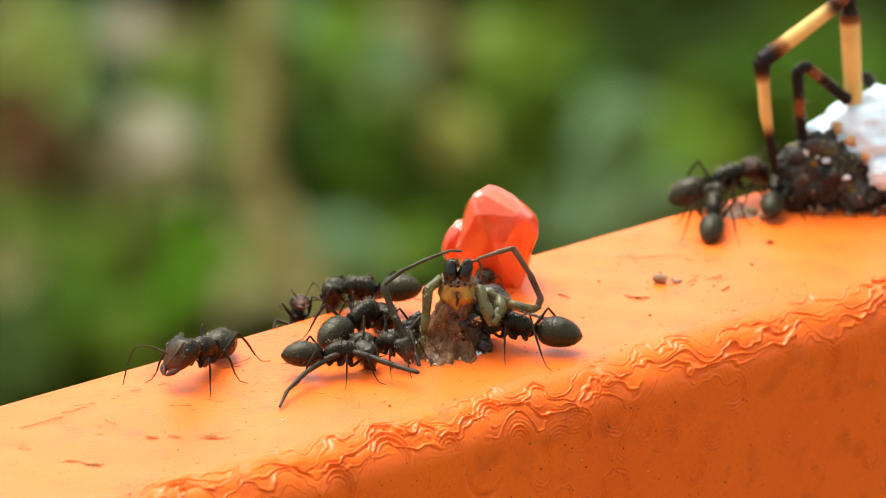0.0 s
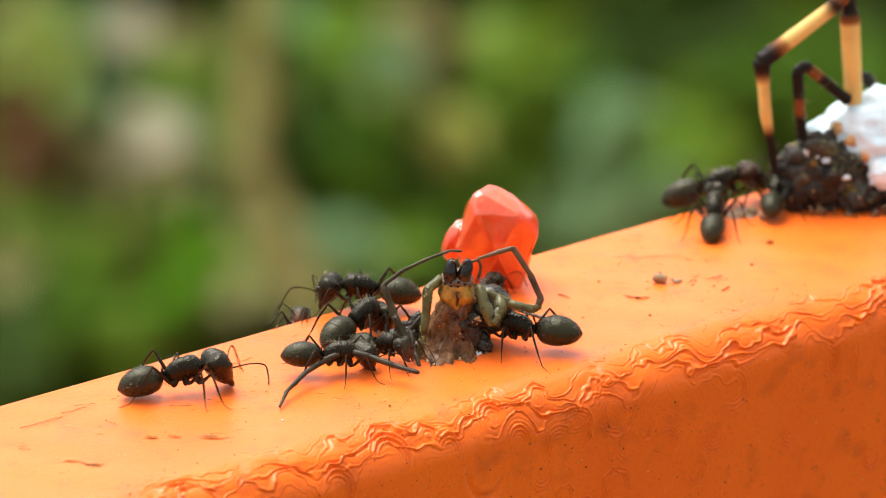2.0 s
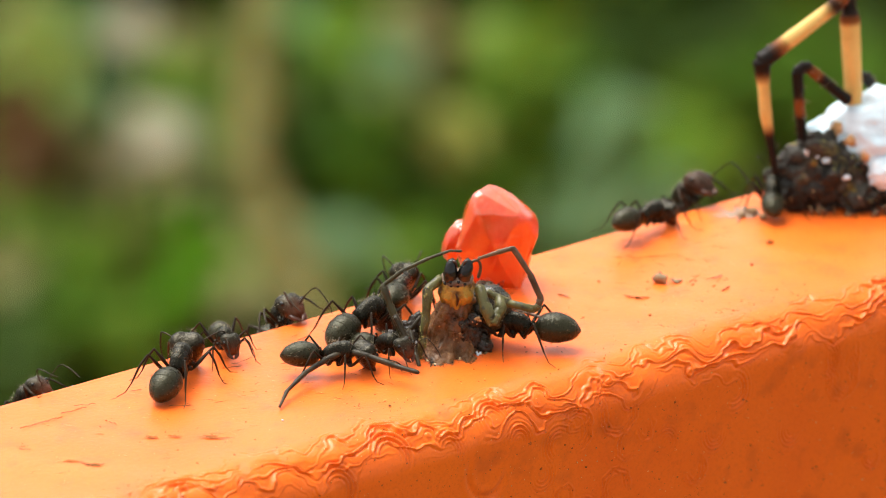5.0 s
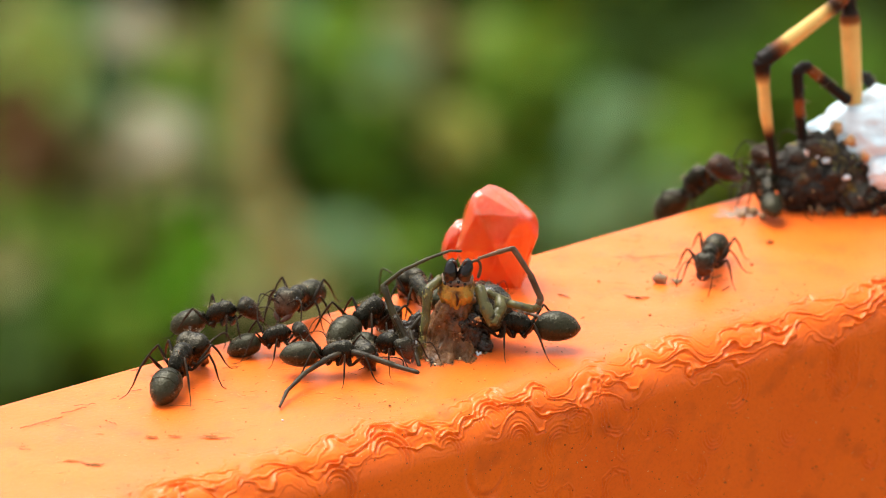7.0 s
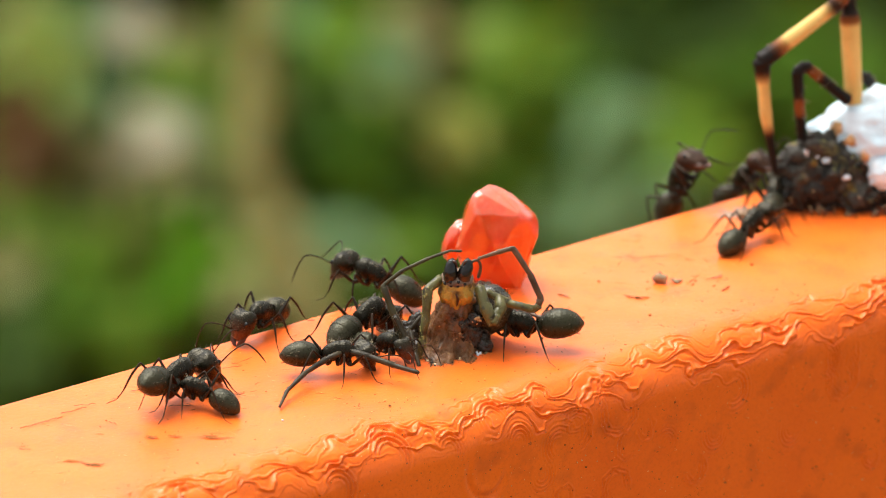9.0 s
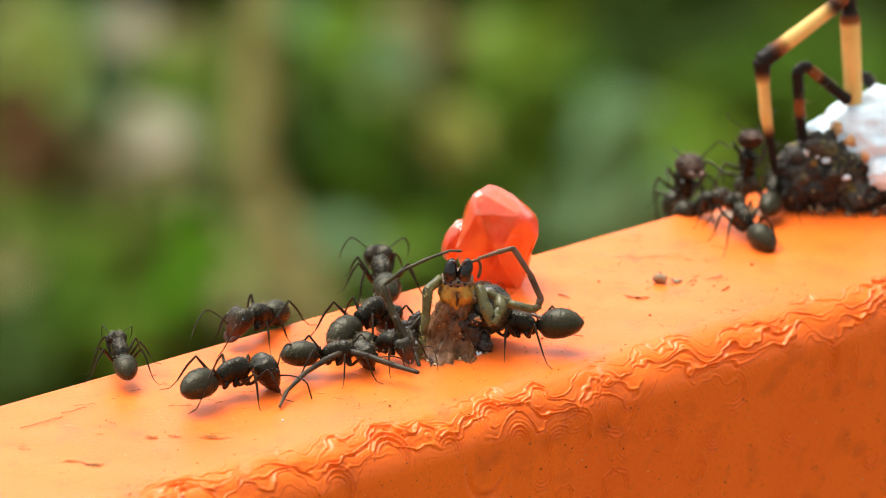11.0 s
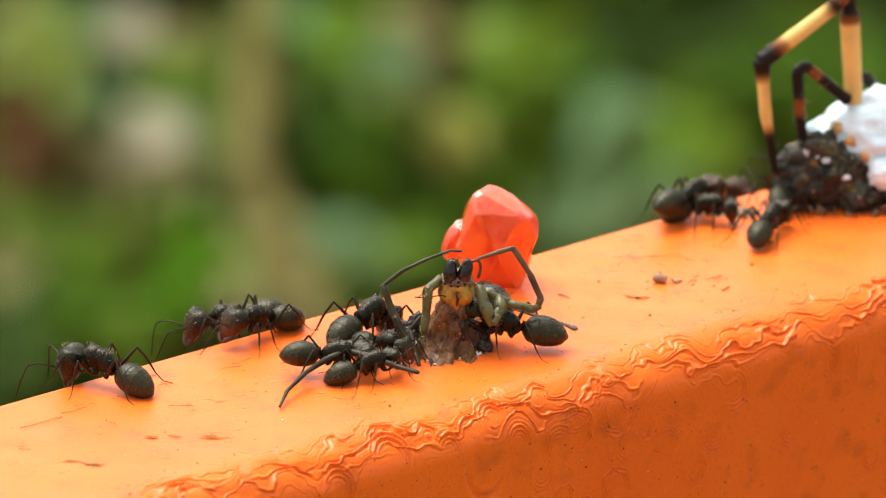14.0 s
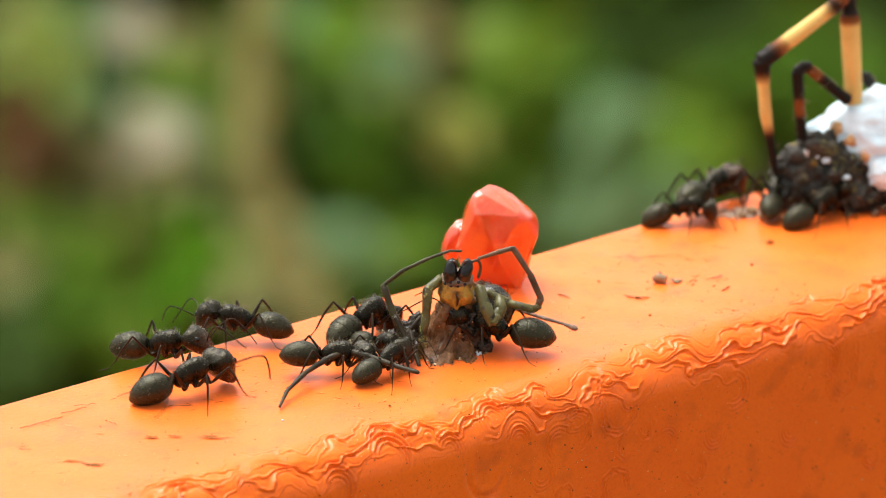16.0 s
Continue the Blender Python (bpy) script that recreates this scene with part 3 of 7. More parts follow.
clump("leaf_sprig", "bright green leaves, soft in the distance", "sprig", (647, 970, -481), 16, 6, LEAF_BRIGHT, seed=63)
clump("leaf_sprig", "bright green leaves, soft in the distance", "sprig", (649, 978, -463), 9, 3, LEAF_BRIGHT, seed=64)
clump("leaf_sprig", "yellowish-olive tuft of leaves, out of focus", "sprig", (681, 1044, -498), 18, 7, LEAF_OLIVE, seed=65, blade=0.8)
clump("leaf_sprig", "mid-green leaves, out of focus", "sprig", (671, 1023, -502), 15, 5, LEAF_GREEN, seed=66)
clump("leaf_sprig", "tan leaves low in the bush", "sprig", (668, 1064, -504), 21, 7, LEAF_TAN, seed=67)
clump("leaf_sprig", "green leaves low in the bush, out of focus", "sprig", (664, 1040, -506), 21, 8, LEAF_RICH, seed=68, blade=0.8)
clump("leaf_sprig", "dark green leaves low in the bush", "sprig", (658, 1053, -515), 21, 8, LEAF_DEEP_SHADE, seed=69, blade=0.8)
clump("leaf_sprig", "dark green leaves low in the bush", "sprig", (661, 1047, -522), 19, 6, LEAF_DEEP_SHADE, seed=70)
clump("leaf_sprig", "rich green leaves behind the rail", "sprig", (668, 1031, -516), 18, 6, LEAF_RICH, seed=71)
clump("leaf_sprig", "tan leaves in the bush, out of focus", "sprig", (680, 1069, -503), 15, 5, LEAF_TAN, seed=72)
clump("leaf_sprig", "grey-green leaves, out of focus", "sprig", (664, 929, -458), 18, 9, LEAF_BLUE, seed=73)
clump("leaf_sprig", "mid-green leaves, out of focus", "sprig", (682, 937, -468), 16, 6, LEAF_GREEN, seed=74)
clump("leaf_sprig", "rich green leaves behind the rail", "sprig", (682, 945, -481), 16, 6, LEAF_RICH, seed=75)
clump("leaf_sprig", "tan leaves in the bush, out of focus", "sprig", (698, 1016, -502), 17, 7, LEAF_TAN, seed=76)
clump("leaf_sprig", "leaves coloured dark green for shaded gaps in the bush", "sprig", (694, 1014, -511), 17, 6, LEAF_DEEP_SHADE, seed=77, blade=0.8)
clump("leaf_sprig", "tan leaves in the bush, out of focus", "sprig", (684, 967, -487), 15, 5, LEAF_TAN, seed=78)
clump("leaf_sprig", "rich green leaves behind the rail", "sprig", (707, 955, -477), 16, 6, LEAF_RICH, seed=79)
clump("leaf_sprig", "rich green leaves behind the rail", "sprig", (732, 965, -473), 16, 6, LEAF_RICH, seed=80)
clump("leaf_sprig", "tan leaves low in the bush", "sprig", (633, 1018, -488), 20, 8, LEAF_TAN, seed=120)
clump("leaf_sprig", "green leaves low in the bush, out of focus", "sprig", (647, 1010, -484), 20, 9, LEAF_GREEN, seed=121)
clump("leaf_sprig", "olive leaves low in the bush, out of focus", "sprig", (663, 1008, -488), 18, 7, LEAF_OLIVE, seed=122)
clump("leaf_sprig", "green leaves low in the bush, out of focus", "sprig", (644, 1027, -481), 18, 7, LEAF_GREEN, seed=123)
clump("leaf_sprig", "green leaves low in the bush, out of focus", "sprig", (650, 1002, -493), 20, 8, LEAF_GREEN, seed=124)
clump("leaf_sprig", "tan leaves low in the bush", "sprig", (675, 990, -481), 15, 6, LEAF_TAN, seed=125)
clump("leaf_sprig", "mid-green leaves, out of focus", "sprig", (738, 969, -457), 16, 6, LEAF_GREEN, seed=126)
clump("leaf_sprig", "mid-green leaves, out of focus", "sprig", (730, 997, -464), 15, 5, LEAF_GREEN, seed=127)
clump("leaf_sprig", "mid-green leaves, out of focus", "sprig", (721, 1039, -449), 15, 5, LEAF_GREEN, seed=128)
clump("leaf_sprig", "mid-green leaves, out of focus", "sprig", (739, 957, -452), 18, 7, LEAF_GREEN, seed=140)
clump("dead_leaf", "brown dead leaves in the bush", "leaf", (644, 1032, -469), 15, 5, LEAF_BROWN, seed=141)
clump("leaf_sprig", "tan leaves in the bush, out of focus", "sprig", (672, 1010, -473), 14, 5, LEAF_TAN, seed=142)
clump("leaf_sprig", "yellowish-olive tuft of leaves, out of focus", "sprig", (718, 1032, -468), 11, 4, LEAF_OLIVE, seed=143)
clump("leaf_sprig", "dark green leaves low in the bush", "sprig", (624, 984, -487), 20, 9, LEAF_RICH, seed=160)
clump("leaf_sprig", "green leaves low in the bush, out of focus", "sprig", (635, 974, -493), 20, 8, LEAF_GREEN, seed=161)
clump("leaf_sprig", "green leaves low in the bush, out of focus", "sprig", (642, 972, -487), 17, 7, LEAF_GREEN, seed=162)
clump("leaf_sprig", "dark green leaves low in the bush", "sprig", (612, 988, -497), 20, 8, LEAF_DEEP_SHADE, seed=163)
clump("leaf_sprig", "dark green leaves low in the bush", "sprig", (622, 998, -491), 19, 8, LEAF_DEEP_SHADE, seed=164)
clump("leaf_sprig", "tan leaves low in the bush", "sprig", (660, 960, -482), 17, 7, LEAF_TAN, seed=165)
clump("leaf_sprig", "green leaves low in the bush, out of focus", "sprig", (661, 974, -481), 15, 6, LEAF_GREEN, seed=166)
clump("leaf_sprig", "mid-green leaves, out of focus", "sprig", (760, 914, -452), 19, 8, LEAF_GREEN, seed=167)
clump("leaf_sprig", "grey-green leaves, out of focus", "sprig", (750, 916, -462), 17, 7, LEAF_BLUE, seed=168)


def stalk(label, pts, radii, material):
    bm = bmesh.new()
    c = curve_pts(pts, 6)
    rr = spread(radii, len(c))
    o = Vector(pts[-1])
    ob = thing("plant_stalk", label, "stalk", "greenery", at=pts[-1])
    stem = part("stem", tube(bm, [p - o for p in c], rr, 10), material, ob)
    for k in range(4, len(c) - 4, 7):
        d = (c[k + 1] - c[k]).normalized()
        part("joint", tube(bmesh.new(), [c[k] - o - d * 3, c[k] - o, c[k] - o + d * 3], (rr[k], rr[k] * 1.08, rr[k]), 10), STALK, stem, "tan swollen joint")


stalk("thick olive-tan stalk, out of focus", ((645, 932, -388), (639, 928, -405), (636, 925, -418), (632, 921, -430), (634, 913, -442), (636, 906, -456), (636, 897, -471), (631, 879, -514), (603, 840, -634), (593, 828, -700), (585, 818, -815)), (3.2, 3.6, 4.2, 4.4, 4.4, 4.3, 4.2, 4.2, 4.4, 4.6, 4.8), STALK)


# ---- the ants ----
NECK, WAIST = Vector((1.40, 0, 2.15)), Vector((-1.30, 0, 1.65))
LEG_POINTS = {
    "front": ((0.90, 0.46, 1.30), (1.20, 0.80, 1.10), (2.20, 1.66, 2.35), (2.90, 2.20, 0.70), (3.22, 2.42, 0.20), (3.80, 2.68, 0.04)),
    "middle": ((0.15, 0.48, 1.30), (0.15, 0.85, 1.15), (0.28, 2.05, 2.45), (0.05, 2.80, 0.75), (-0.10, 3.12, 0.20), (-0.35, 3.66, 0.04)),
    "hind": ((-0.65, 0.46, 1.30), (-0.90, 0.82, 1.20), (-2.05, 1.75, 2.85), (-3.15, 2.42, 0.85), (-3.60, 2.68, 0.22), (-4.30, 3.02, 0.04)),
}


def pigmented(ob, colour_at):
    """Gives each point of a mesh its own pigment."""
    layer = ob.data.color_attributes.new("band", "FLOAT_COLOR", "POINT")
    layer.data.foreach_set("color", [c for v in ob.data.vertices for c in (*colour_at(v.co / MM), 1.0)])
    return ob


def make_ant():
    rng = random.Random(5)
    ant = thing("ant", "black ant with an olive-black abdomen walking on the orange rail", "ant", "ants on the rail")
    bm = bmesh.new()
    st = []
    for x in np.linspace(-1.42, 1.50, 46):           # arched back, with the seams between its plates
        w, h, z = (float(np.interp(x, (-1.42, -1.30, -1.10, -0.80, -0.40, 0.05, 0.45, 0.85, 1.10, 1.30, 1.50), k)) for k in
                   ((0.16, 0.36, 0.52, 0.62, 0.66, 0.70, 0.80, 0.76, 0.62, 0.42, 0.24), (0.20, 0.44, 0.66, 0.82, 0.88, 0.88, 0.92, 0.84, 0.68, 0.46, 0.27),
                    (1.62, 1.65, 1.72, 1.84, 1.97, 2.07, 2.12, 2.15, 2.16, 2.15, 2.14)))
        seam = 1 - 0.060 * math.exp(-((x - 0.12) / 0.045) ** 2) - 0.050 * math.exp(-((x + 0.52) / 0.04) ** 2)
        st.append((float(x), w * seam, h * seam, z))
    loft(bm, st, 24)
    meso = part("thorax", bm, CHITIN, ant)
    for name, x, z, r, lean in (("front_hip", 0.92, 1.42, (0.29, 0.27, 0.62), -24), ("middle_hip", 0.12, 1.30, (0.26, 0.24, 0.46), 6), ("hind_hip", -0.68, 1.28, (0.28, 0.25, 0.48), 22)):
        for sy in (-1, 1):
            part(name, ball(bmesh.new(), (x, sy * 0.40, z), r, Matrix.Rotation(radians(lean), 3, "Y"), sub=2), CHITIN, meso)
    spots = []
    for k in range(65):
        x, a = rng.uniform(-1.2, 1.2), rng.gauss(0, 0.6)
        spots.append(((x, 0.6 * math.sin(a), 2.08 + 0.74 * math.cos(a)), (rng.gauss(0, 0.3), math.sin(a) + rng.gauss(0, 0.2), math.cos(a))))
    part("thorax_bristles", hairs(bmesh.new(), spots, 0.44, 0.009), HAIR, meso, "fine pale bristles")
    bm = bmesh.new()
    smooth_loft(bm, ((-1.66, 0.14, 0.16, 1.62), (-1.57, 0.30, 0.40, 1.80), (-1.50, 0.36, 0.50, 1.88), (-1.42, 0.28, 0.36, 1.78), (-1.30, 0.16, 0.18, 1.64)), 12, 3)
    part("waist", bm, CHITIN, ant)

    # abdomen: overlapping rings that end in a point
    st = []
    outline = ((0.20, 0.20), (0.32, 0.54), (0.60, 0.84), (1.00, 1.00), (1.45, 1.08), (1.95, 1.06), (2.40, 0.95), (2.80, 0.79), (3.08, 0.60), (3.28, 0.38), (3.42, 0.10))
    ox, orr = zip(*outline)
    edges = (1.28, 2.06, 2.66, 3.06)
    for x in np.concatenate([np.linspace(0.20, 1.25, 11), np.linspace(1.27, 3.42, 60)]):
        lo, hi = max(0.20, x - 0.12), min(3.42, x + 0.08)
        r = float(np.mean([np.interp(q, ox, orr) for q in (lo, (lo + x) / 2, x, (x + hi) / 2, hi)]))
        for e in edges:
            if x > e:
                r -= 0.014 * math.exp(-(x - e) / 0.14)
            else:
                r += 0.010 * math.exp(-(e - x) / 0.05)
        st.append((-float(x), r, r * 0.95, 0.06 - 0.05 * (x - 1.6) ** 2))
    gaster = part("abdomen", loft(bmesh.new(), st[::-1], 28), GASTER, ant, "dull olive-black ringed abdomen", at=WAIST)
    for e in edges[:2]:                              # thin paler hem of each ring
        r = float(np.interp(e, ox, orr)) + 0.002
        zz = 0.06 - 0.05 * (e - 1.6) ** 2
        ring = [(-e, r * math.cos(k * math.tau / 30), zz + r * 0.95 * math.sin(k * math.tau / 30)) for k in range(31)]
        part("ring_hem", tube(bmesh.new(), ring, [0.014] * 31, 6), HEM, gaster)
    spots = []
    for k in range(80):
        x = rng.choice(edges) + rng.uniform(-0.7, 0.05)
        a = rng.uniform(0, math.tau)
        r = float(np.interp(x, ox, orr))
        spots.append(((-x, r * math.cos(a), 0.08 + 0.94 * r * math.sin(a)), (-0.8, math.cos(a), math.sin(a))))
    part("abdomen_bristles", hairs(bmesh.new(), spots, 0.36, 0.009), HAIR, gaster, "fine pale bristles")

    # head, hanging forwards and down from the neck
    tilt = Matrix.Rotation(radians(52), 4, "Y")
    shift = Vector((1.22, 0, -0.30))
    seat = Matrix.Translation(shift) @ tilt @ Matrix.Scale(1.08, 4)

    def placed(bm):
        bmesh.ops.transform(bm, matrix=seat, verts=bm.verts)
        return bm

    def rusty(p):
        """Black behind, red-brown towards the mouth."""
        f = min(1.0, max(0.0, ((seat.inverted() @ p).x + 0.25) / 1.15)) ** 1.2
        return [a + (b - a) * f for a, b in zip((0.0120, 0.0102, 0.0055), (0.088, 0.0270, 0.0105))]

    bm = bmesh.new()
    smooth_loft(bm, ((-1.04, 0.50, 0.34, 0.06), (-0.94, 0.84, 0.58, 0.05), (-0.60, 1.06, 0.78, 0.04), (-0.10, 1.07, 0.82, 0.02), (0.40, 0.94, 0.73, -0.02),
                     (0.85, 0.75, 0.55, -0.06), (1.15, 0.57, 0.37, -0.10), (1.28, 0.42, 0.22, -0.12)), 24, 4)
    for v in bm.verts:                               # the hind edge is notched, heart-shaped
        if v.co.x < -0.5:
            v.co.x += 0.22 * math.exp(-(v.co.y / 0.35) ** 2)
    head = pigmented(part("head", placed(bm), HEAD, ant, at=NECK), rusty)
    part("face_plate", placed(smooth_loft(bmesh.new(), ((0.35, 0.30, 0.25, 0.42), (0.62, 0.50, 0.30, 0.28), (0.95, 0.48, 0.26, 0.06), (1.18, 0.34, 0.16, -0.06)), 14, 3)), RUST, head,
         "reddish-brown front of the face")
    for sy in (-1, 1):
        bm = bmesh.new()
        pts = curve_pts([(0.94, sy * 0.46, -0.10), (1.24, sy * 0.42, -0.12), (1.52, sy * 0.26, -0.14), (1.74, sy * 0.05, -0.16)], 4)
        part("mandible", placed(tube(bm, pts, spread((0.28, 0.29, 0.20, 0.06), len(pts)), 8, 0.6)), RUST, head, "toothed reddish-brown mandible")
        bm = bmesh.new()
        part("eye", placed(ball(bm, (0.02, sy * 0.84, 0.44), (0.23, 0.13, 0.21), sub=2)), EYE_MAT, head)
        base = Matrix.Translation(shift) @ tilt @ Vector((0.70, sy * 0.34, 0.58))
        rel = [(0, 0, 0), (0.50, sy * 0.62, 0.40), (1.08, sy * 1.18, 0.62), (1.48, sy * 1.46, 0.58)]
        rel2 = [rel[-1], (1.72, sy * 1.54, 0.34), (2.12, sy * 1.62, -0.45), (2.42, sy * 1.58, -1.18), (2.72, sy * 1.44, -1.80)]
        c = curve_pts(rel, 3)
        bm = tube(bmesh.new(), c, spread((0.06, 0.045, 0.062), len(c)), 7)
        c = curve_pts(rel2, 6)
        rr = [r * (1.0 if i % 2 else 0.82) for i, r in enumerate(spread((0.055, 0.060, 0.060, 0.055, 0.035), len(c)))]
        part("antenna", tube(bm, c, rr, 7), SHANK, head, at=base)
    spots = []
    for k in range(60):
        x, a = rng.uniform(-0.9, 0.6), rng.gauss(math.pi / 2, 0.8)
        w = float(np.interp(x, (-1, -0.6, 0.4, 0.8), (0.6, 1.06, 0.95, 0.79)))
        spots.append((seat @ Vector((x, w * math.cos(a), 0.76 * math.sin(a))), tilt.to_3x3() @ Vector((rng.gauss(-0.3, 0.3), math.cos(a), math.sin(a)))))
    part("head_bristles", hairs(bmesh.new(), spots, 0.30, 0.010), HAIR, head, "fine pale bristles")
    for name, pts in LEG_POINTS.items():
        for sy in (-1, 1):
            p = [Vector((x, y * sy, z)) for x, y, z in pts]
            root = p[0].copy()
            p = [q - root for q in p]
            bm = bmesh.new()
            tube(bm, [p[0], p[0].lerp(p[1], 0.5), p[1]], (0.17, 0.18, 0.11), 8)
            tube(bm, [p[1].lerp(p[2], t) for t in (0, 0.12, 0.4, 0.75, 0.93, 1)], (0.08, 0.15, 0.175, 0.125, 0.095, 0.085), 9, 0.8)
            leg = part(name + "_leg", bm, LEG, ant, at=root)
            bow = (p[2] + p[3]) / 2 + Vector((0, sy * 0.06, 0.10))
            c = curve_pts([p[2], p[2].lerp(bow, 0.3), bow, p[3]], 3)
            part("shank", tube(bmesh.new(), c, spread((0.065, 0.085, 0.095, 0.085, 0.055), len(c)), 8), SHANK, leg, "thin brown shank")
            c = [p[3].lerp(p[4], t) for t in (0, 0.2, 0.22, 0.8, 1)] + [p[4].lerp(p[5], t) for t in (0.25, 0.28, 0.55, 0.58, 0.85, 1)]
            part("foot", tube(bmesh.new(), c, (0.05, 0.046, 0.036, 0.042, 0.030, 0.038, 0.028, 0.036, 0.026, 0.034, 0.016), 6), SHANK, leg, "fine jointed foot")
    return ant


ANTS = {}
START = pose(0, 0, 0)
for who, size, words in (
        ("a", 1.12, "large black ant pacing the open end of the rail"), ("b", 1.05, "black ant with a bristly back behind the dead spider"),
        ("c", 0.86, "small black ant that runs among the larger ones"), ("d", 1.0, "large-headed black ant with a bristly abdomen at the rail's rim"),
        ("f", 0.95, "black ant that hurries along the rail's rim"), ("g", 0.97, "black ant with an olive abdomen feeding under a spider leg"),
        ("h", 1.12, "shiny black ant with a bristly abdomen feeding on the spider"), ("i", 1.06, "black ant with a smooth round abdomen pulling at the spider"),
        ("k", 0.85, "black ant pushing in under the spider beside its fellows"), ("j", 0.80, "small black ant behind the spider's head"), ("r1", 0.95, "small black ant beside the white carcass"),
        ("r2", 0.90, "black ant with its head in the dark carcass"), ("r3", 1.08, "large black ant on the rim by the carcass"),
        ("r5", 0.95, "black ant with a reddish head climbing at the carcass"), ("r6", 0.86, "black ant walking in from the rail's rim")):
    ob = make_ant() if not ANTS else copy_thing(ANTS["a"], START)
    if ANTS:
        ob.scale = (size, size, size)
    ANTS[who] = tagged(ob, words, "ant")
ANTS["a"].scale = (1.12, 1.12, 1.12)
for who, s in (("a", 1.10), ("b", 1.04), ("d", 1.04), ("c", 0.84), ("f", 0.90), ("k", 0.88), ("j", 0.90), ("r1", 0.84), ("r2", 0.88), ("r6", 0.88)):   # big workers have the larger heads
    next(k for k in ANTS[who].children if k.name.startswith("head")).scale = (s, s, s)
for ob in ANTS.values():
    next(k for k in ob.children if k.name.startswith("abdomen")).scale = (1.03, 1.07, 1.07)
abdomen = next(k for k in ANTS["i"].children if k.name.startswith("abdomen"))      # one is swollen with food
abdomen.scale = (1.10, 1.17, 1.17)
for who in ("r3", "r5"):                   # and some are red-brown
    slot = next(k for k in ANTS[who].children if k.name.startswith("head")).material_slots[0]
    slot.link, slot.material = "OBJECT", RUST_HEAD


# ---- the dead spider's front part, propped on the rail ----
def make_spider():
    sp = thing("dead_spider", "half-eaten spider with a yellow face, black jaws and olive legs", "spider", at=(-12.45, -17.52, 0.00))
    O = Vector((-12.45, -17.52, 0.00))

    def V(*p):
        return Vector(p) - O

    right, back = Vector((0.8013, -0.5983, 0.0000)), Vector((0.5983, 0.8013, 0.0000))
    up = Vector((0, 0, 1))
    rot = Matrix((right, back, up)).transposed()

    def mound(a, z):
        """A point of the torn body's skin: the angle round it and the height."""
        cx, rx, ry = (float(np.interp(z, (0, 0.35, 1.0, 2.0, 3.2, 4.6), k)) for k in
                      ((-0.1, 0.05, 0.2, 0.35, 0.6, 0.8), (3.3, 2.7, 2.25, 1.95, 1.7, 1.3), (3.4, 2.3, 1.75, 1.6, 1.5, 1.2)))
        c, d = math.cos(a), math.sin(a)
        f = 1 + 0.26 * noise.fractal(Vector((c * 2.2, d * 2.2, z * 0.7)), 0.6, 2.0, 5) + 0.09 * noise.noise(Vector((c * 7, d * 7, z * 1.6))) + 0.05 * noise.noise(Vector((c * 16, d * 16, z * 3.1)))
        if z < 0.3:
            f += (0.3 - z) * 0.9 * noise.noise(Vector((c * 3.5, d * 3.5, 9.0)))
        return rot @ Vector((cx + rx * f * c, 0.3 + ry * f * d, z))

    bm = bmesh.new()
    rings = []
    for z in (-0.02, 0.05, 0.12, 0.22, 0.35, 0.5, 0.7, 0.9, 1.15, 1.4, 1.7, 2.0, 2.3, 2.6, 2.9, 3.2, 3.5, 3.8, 4.1, 4.4):
        rings.append([bm.verts.new(mound(k * math.tau / 72, z)) for k in range(72)])
    for p, q in zip(rings, rings[1:]):
        bridge(bm, p, q)
    bm.faces.new(rings[-1])
    part("torn_body", bm, FLESH, sp, "torn wet brown flesh")
    # lumps left of the body are added for crowded ant heads and legs
    for k, (x, y, z, rx, rz, lean) in enumerate(((1.7, -0.6, 1.3, 1.0, 1.5, -12), (2.6, -0.3, 0.7, 0.8, 0.8, 25), (1.2, -1.0, 2.3, 0.5, 0.9, -20), (2.0, -0.7, 2.7, 0.8, 0.6, 15), (2.9, 0.3, 1.6, 0.8, 0.8, 0),
                                                 (-3.3, 0.3, 0.5, 0.8, 0.9, 20), (-2.7, -0.7, 0.3, 0.8, 0.6, -15), (-4.2, -0.2, 0.3, 0.6, 0.5, 10), (-3.6, 1.0, 0.9, 0.9, 1.1, 30), (-4.6, 0.8, 0.5, 0.8, 0.7, -20), (-2.7, 1.2, 1.4, 0.7, 1.2, 10), (-5.2, 0.1, 0.25, 0.5, 0.35, 0), (2.9, -0.9, 0.5, 0.7, 0.6, 10))):
        bm = bmesh.new()
        ball(bm, rot @ Vector((x, y, z)), (rx, rx * 0.8, rz), rot @ Matrix.Rotation(radians(lean), 3, "Y"), 0.22, 1.3, 4, 30.0 + k)
        for v in bm.verts:
            v.co.z = max(v.co.z, -0.02)
        part("torn_tissue", bm, WET, sp, "dark wet lump, torn tissue and added clutter")
    bm = bmesh.new()
    ball(bm, rot @ Vector((3.3, 0.9, 3.0)), (2.0, 1.6, 2.1), rot, 0.06, 1.0, 4, 61.0)
    part("dark_flank", bm, FLANK, sp, "rounded olive-black flank")
    for x, y, z, r in ((2.15, -1.15, 2.95, 0.16), (2.35, -1.2, 3.1, 0.13), (1.95, -1.15, 2.75, 0.15), (2.5, -1.15, 2.85, 0.12), (2.2, -1.25, 2.6, 0.1)):
        part("ochre_crumb", ball(bmesh.new(), rot @ Vector((x, y, z)), (r * 1.4, r, r), rot, 0.6, 2.0, 2, x * 9), STAINED, sp, "ochre crumb of flesh")
